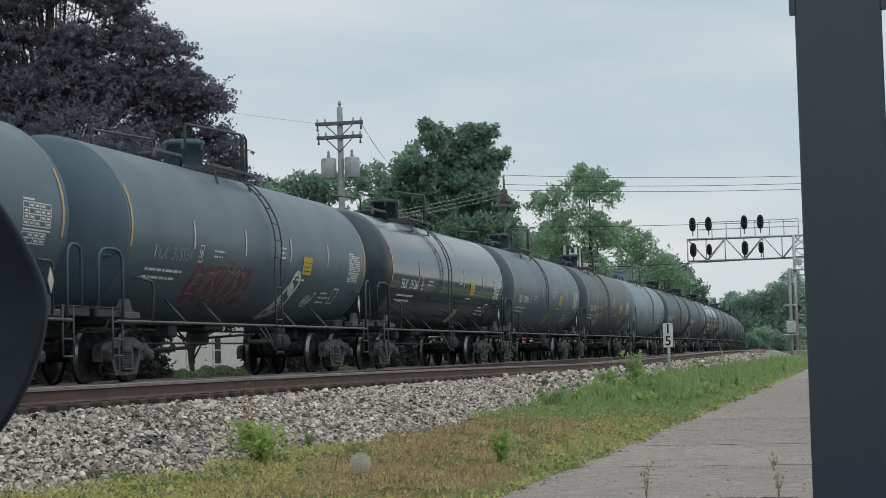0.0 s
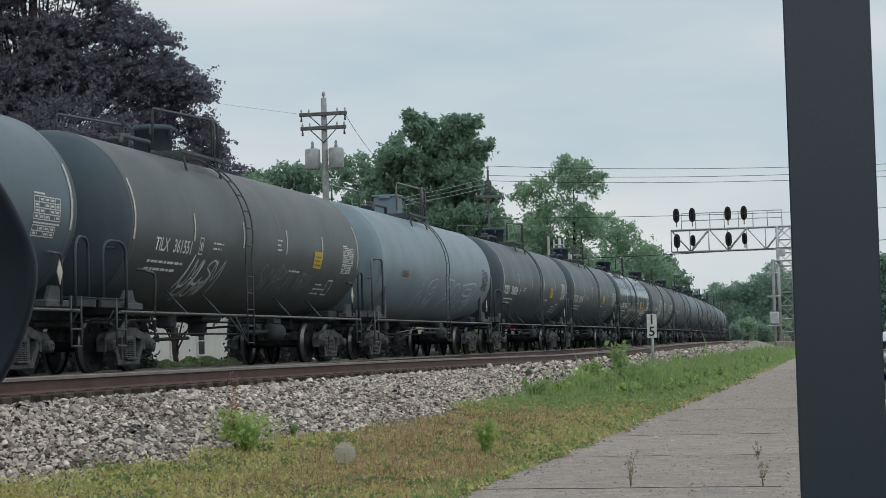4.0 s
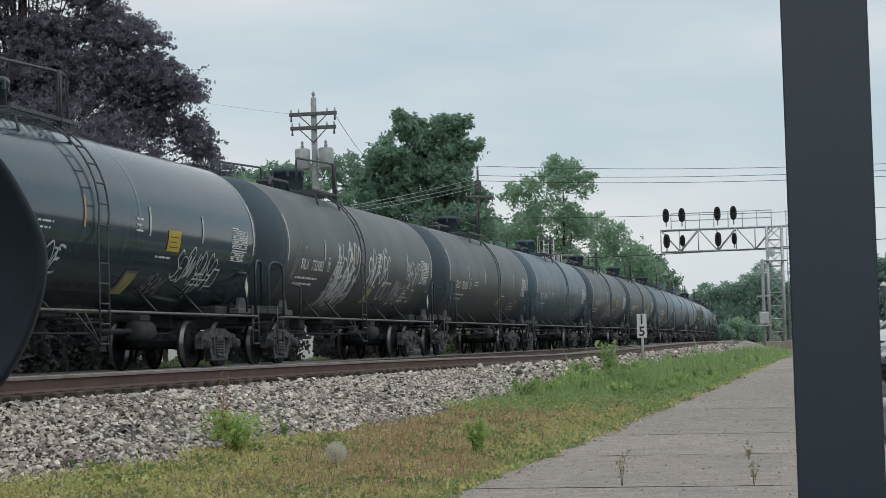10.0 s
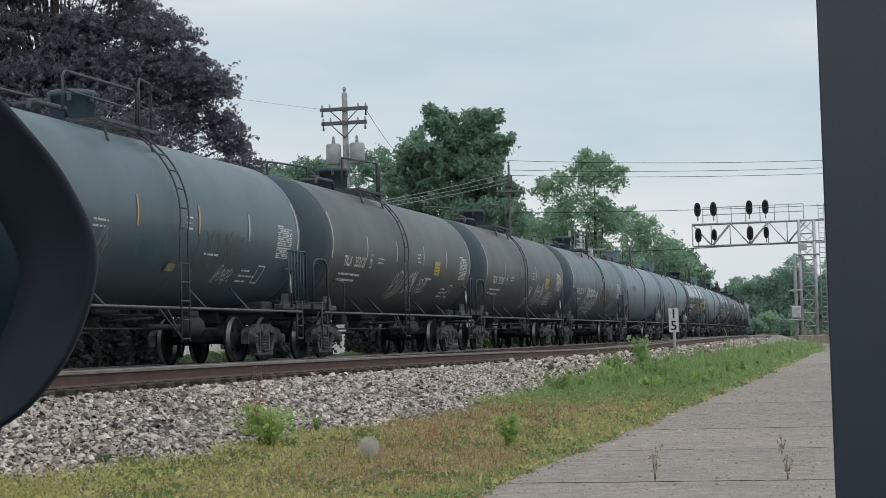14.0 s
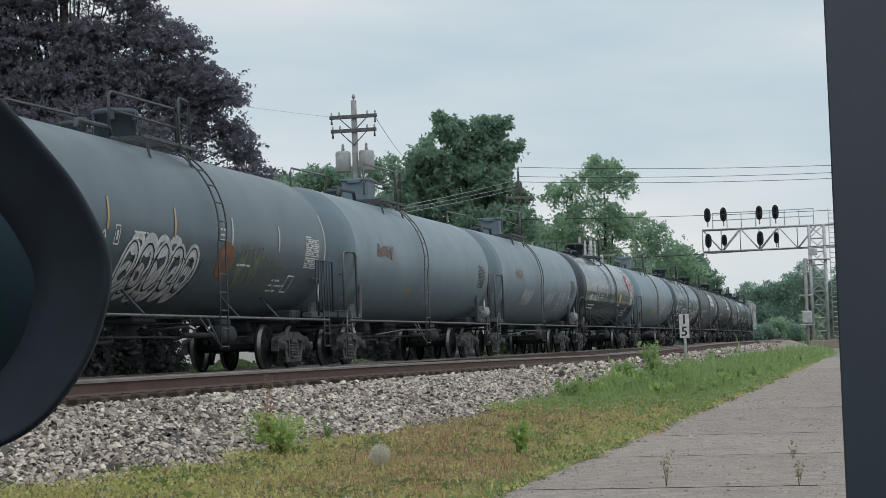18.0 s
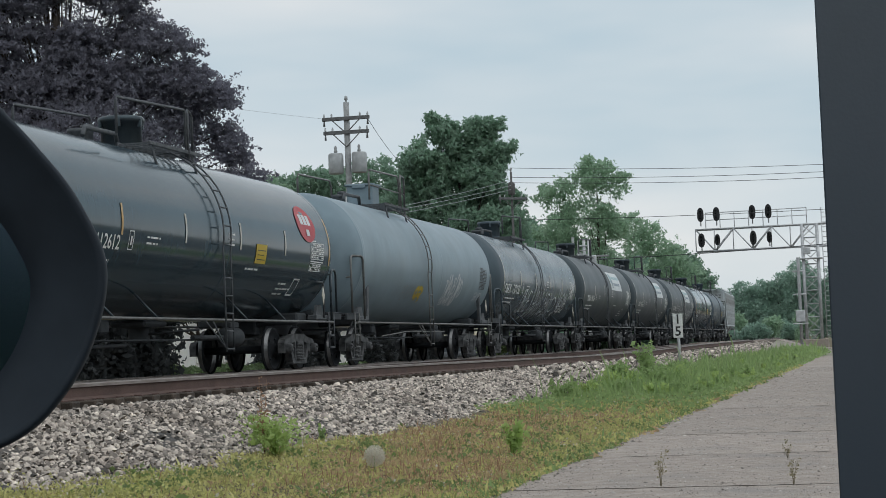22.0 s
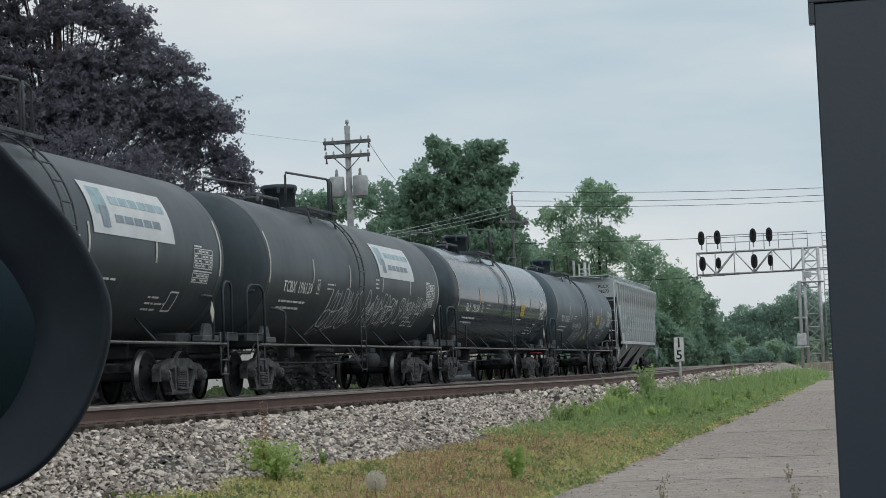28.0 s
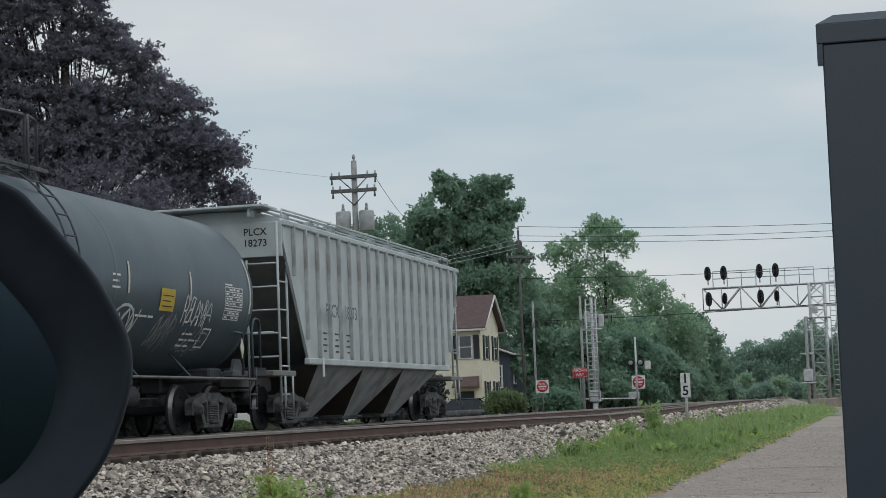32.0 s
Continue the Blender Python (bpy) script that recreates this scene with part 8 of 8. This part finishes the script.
def cover_patch(name, label, count, x0, x1, y0, y1, h, mat, seed, keep, leaf):
    """Low ground cover: small leaves in tufts close to the soil."""
    rng = np.random.default_rng(seed)
    tufts = count // 7
    x = x0 * (x1 / x0) ** rng.uniform(0, 1, tufts)
    y = rng.uniform(y0, y1, tufts)
    k = rng.uniform(0, 1, tufts) < keep(x, y)
    x, y = np.repeat(x[k], 7), np.repeat(y[k], 7)
    spread = 0.03 * (1 + x / 30)
    x, y = x + rng.normal(0, 1, len(x)) * spread, y + rng.normal(0, 1, len(x)) * spread
    z = np.interp(y, [3.12, 3.34, 4.4, 5.6, 6.2, 7.4], [0.0, 0.02, 0.10, 0.20, 0.28, 0.70]) + h * rng.beta(1.3, 2.5, len(x)) * 2
    v = leaf_quads(rng, np.stack([x, y, z], 1), (leaf * (1 + x / 30))).reshape(-1, 3)
    return tagged(part(name, arrays_mesh(name, v, np.arange(len(v)).reshape(-1, 4)), mat), label, "grass", kind="stuff")


cover_patch("ground_cover", "low yellow-green clover and weeds beside the paving", 190000, 11, 75, 3.10, 6.5, 0.03, GRASS, 31, lambda x, y: green_band(x, y) * (1 - 0.85 * dry_band(x, y)), 0.0175)
cover_patch("dry_cover", "reddish brown dry weeds in the grass", 130000, 11.5, 42, 3.2, 6.2, 0.035, DRY, 32, dry_band, 0.0165)
cover_patch("dark_cover", "darker green weeds in small patches", 42000, 11, 60, 3.15, 6.3, 0.045, WEED_DARK, 39, lambda x, y: green_band(x, y) * np.clip((patchy(x, y, 0.5, 9) - 0.5) / 0.2, 0, 1), 0.022)
cover_patch("clover_blossom", "small pale clover blossoms in the grass", 2600, 11, 60, 3.2, 6.3, 0.06, SEED, 40, green_band, 0.010)
grass_patch("grass_verge", "thin yellow-green grass blades in the weeds", 22000, 11, 60, 3.12, 6.3, 0.038, GRASS, 35, keep=green_band)
grass_patch("dry_stalks", "thin reddish seed stalks standing in the dry weeds", 6500, 12, 45, 3.3, 6.2, 0.10, SORREL, 41, 0.0020, keep=dry_band)
grass_patch("tall_grass", "tall bright green grass at the foot of the track sign", 44000, 28, 130, 3.2, 6.0, 0.23, WEED, 33, 0.0055,
            keep=lambda x, y: np.clip((x - 33 + 2.5 * (y - 4.5)) / 10, 0, 1) * np.clip((y - 3.3 - 0.3 * np.sin(x * 0.7)) / 0.5, 0, 1) * np.clip((6.0 - y) / 0.5, 0, 1) * (0.55 + 0.45 * np.sin(x * 1.3) * np.sin(y * 3 + x * 0.4)))
cover_patch("leafy_cover", "leafy green weeds before the street", 50000, 26, 125, 3.15, 6.1, 0.10, WEED, 38, lambda x, y: np.clip((x - 27 + 3.5 * (y - 4.2) * np.sin(x * 0.25)) / 12, 0, 1) * green_band(x, y), 0.028)
cover_patch("edge_litter", "dry litter and weeds creeping over the paving edge", 1500, 11, 60, 2.98, 3.3, 0.012, DRY, 36, lambda x, y: np.clip((y - 2.9 - 0.2 * np.sin(x * 1.7) * np.sin(x * 0.6)) / 0.4, 0, 1), 0.03)
cover_patch("edge_clover", "green clover creeping over the paving edge", 5000, 11, 60, 2.98, 3.3, 0.02, WEED_DARK, 37, lambda x, y: np.clip((y - 3.0 - 0.2 * np.sin(x * 1.7) * np.sin(x * 0.6)) / 0.3, 0, 1), 0.03)
grass_patch("edge_weeds", "low green weeds along the paving edge", 3000, 12, 60, 3.08, 3.4, 0.045, WEED, 34)


def weed(x, y, h, spread, n, mat, label, seed, z=None, leaf=0.05, name="weed", stalk=0.008):
    """A weed: a few thin stems with many small leaves."""
    t = thing(name, label, "plant", "weeds beside the track", pose(x, y, ground_z(y) if z is None else z))
    rng = np.random.default_rng(seed)
    pts = []
    for k in range(max(3, n // 40)):
        a, r = rng.uniform(0, 6.28), spread * rng.uniform(0.2, 1)
        tip = (r * math.cos(a), r * math.sin(a), h * rng.uniform(0.55, 1))
        part("stem", Geo().tube([(0, 0, -0.03), (tip[0] * 0.35, tip[1] * 0.35, tip[2] * 0.55), tip], [stalk, stalk * 0.75, stalk * 0.25], 5), mat, t)
        for q in rng.uniform(0.3, 1.0, 40):
            pts.append([tip[0] * q + rng.normal(0, spread * 0.16), tip[1] * q + rng.normal(0, spread * 0.16), tip[2] * q ** 0.8 + rng.normal(0, h * 0.06)])
    v = leaf_quads(rng, np.array(pts), leaf).reshape(-1, 3)
    part("foliage", arrays_mesh("foliage", v, np.arange(len(v)).reshape(-1, 4)), mat, t)
    return t


SPINDLY = leaf_material("grey_green_stalk", (0.33, 0.30, 0.20), (0.36, 0.29, 0.2))
weed(17.25, 5.76, 0.45, 0.42, 900, WEED_LIGHT, "bushy light green weed in the ballast edge", 1, leaf=0.04)
weed(17.2, 5.85, 0.82, 0.20, 160, SORREL, "tall thin reddish stalks above the bushy weed", 10, leaf=0.022, stalk=0.004)
weed(18.9, 3.75, 0.40, 0.16, 240, WEED_LIGHT, "single upright green sapling in the grass", 2, leaf=0.05)
weed(42.5, 5.2, 0.98, 0.34, 520, WEED, "tall leafy green weed near the sign", 3, leaf=0.075)
weed(40.5, 5.5, 0.6, 0.4, 400, WEED, "tall leafy green weed near the sign", 4, leaf=0.08)
for k, (x, y, h, w) in enumerate(((38.4, 5.35, 0.48, 0.45), (44.2, 5.1, 0.72, 0.5), (41.4, 4.95, 0.55, 0.5), (46.5, 4.9, 0.55, 0.5), (37.0, 5.1, 0.36, 0.4), (49.0, 5.0, 0.5, 0.5), (35.3, 5.45, 0.30, 0.35))):
    weed(x, y, h, w, 420, WEED if k % 3 else WEED_LIGHT, "leafy green weed at the foot of the ballast", 30 + k, leaf=0.06)
weed(33, 5.6, 0.42, 0.3, 300, WEED, "green weed at the foot of the ballast", 5, leaf=0.06)
weed(15.4, 1.83, 0.34, 0.11, 60, SPINDLY, "dry spindly weed in a paving joint", 6, 0.0, 0.016, stalk=0.003)
weed(15.3, 0.75, 0.24, 0.08, 50, SPINDLY, "dry spindly weed in a paving joint", 7, 0.0, 0.014, stalk=0.003)
weed(18.6, 0.95, 0.2, 0.05, 40, SPINDLY, "dry spindly weed in a paving joint", 8, 0.0, 0.013, stalk=0.003)
weed(19.3, 5.9, 0.2, 0.05, 50, WEED, "thin weed stalk in the ballast", 9, leaf=0.03)

rng = random.Random(12)
for k in range(46):      # leafy clumps in the tall grass before the street
    x = 36 + 52 * (k / 46) ** 1.2
    weed(x, 3.55 + 2.3 * rng.random() * (0.6 + 0.4 * math.sin(k)), rng.uniform(0.16, 0.38), rng.uniform(0.15, 0.4), 160, WEED if k % 3 else WEED_LIGHT, "leafy green weed in the verge", 300 + k, leaf=0.05 + x / 1500)

for k in range(70):      # taller ragged stalks towards the street
    x = 38 + 72 * rng.random() ** 1.3
    weed(x, 3.35 + 2.2 * rng.random(), rng.uniform(0.26, 0.52), rng.uniform(0.10, 0.26), 120, WEED if k % 4 else WEED_LIGHT, "tall ragged green weed in the verge", 500 + k, leaf=0.035 + x / 1800)



def seed_head(x, y, z):
    t = thing("seed_head", "round white fluffy seed head on a stalk", "plant", "weeds beside the track", pose(x, y, ground_z(y)))
    part("stalk", Geo().tube([(0, 0, -0.02), (0.01, 0.01, z)], 0.006, 5), WEED, t)
    rng = np.random.default_rng(8)
    d = rng.normal(0, 1, (4200, 3))
    d /= np.linalg.norm(d, axis=1, keepdims=True)
    v = leaf_quads(rng, d * 0.098 * rng.uniform(0.2, 1, (4200, 1)) ** 0.5 + np.array([0, 0, z]), 0.008).reshape(-1, 3)
    part("fluff", arrays_mesh("fluff", v, np.arange(len(v)).reshape(-1, 4)), SEED, t)


seed_head(16.1, 4.45, 0.17)


def motions():
    """The whole train rolls by at one speed; its wheels turn while they pass."""
    for car, x0 in TRAIN:
        walk(car, [(t, train_pose(x0 - SPEED * t)) for t in range(0, 33, 2)])
    starts = {car: x0 for car, x0 in TRAIN}
    step, radius = 1 / 30, 0.46
    for wheel, dx in WHEELS:
        x0 = starts[wheel.parent.parent]
        first, last = (x0 - 85) / SPEED, (x0 - 12) / SPEED      # seconds during which the car is near
        a, b = max(0, round(first / step)), min(960, round(last / step))
        rows = [(0.0, pose(dx, 0, 0.46))] if a > 0 else []
        for k in range(a, max(a, b) + 1):
            rows.append((k * step, pose(dx, 0, 0.46, 0, -math.degrees(SPEED * (k - a) * step / radius) % 360, 0)))
        if rows[-1][0] < 32:
            rows.append((32.0, rows[-1][1]))
        walk(wheel, rows)


motions()
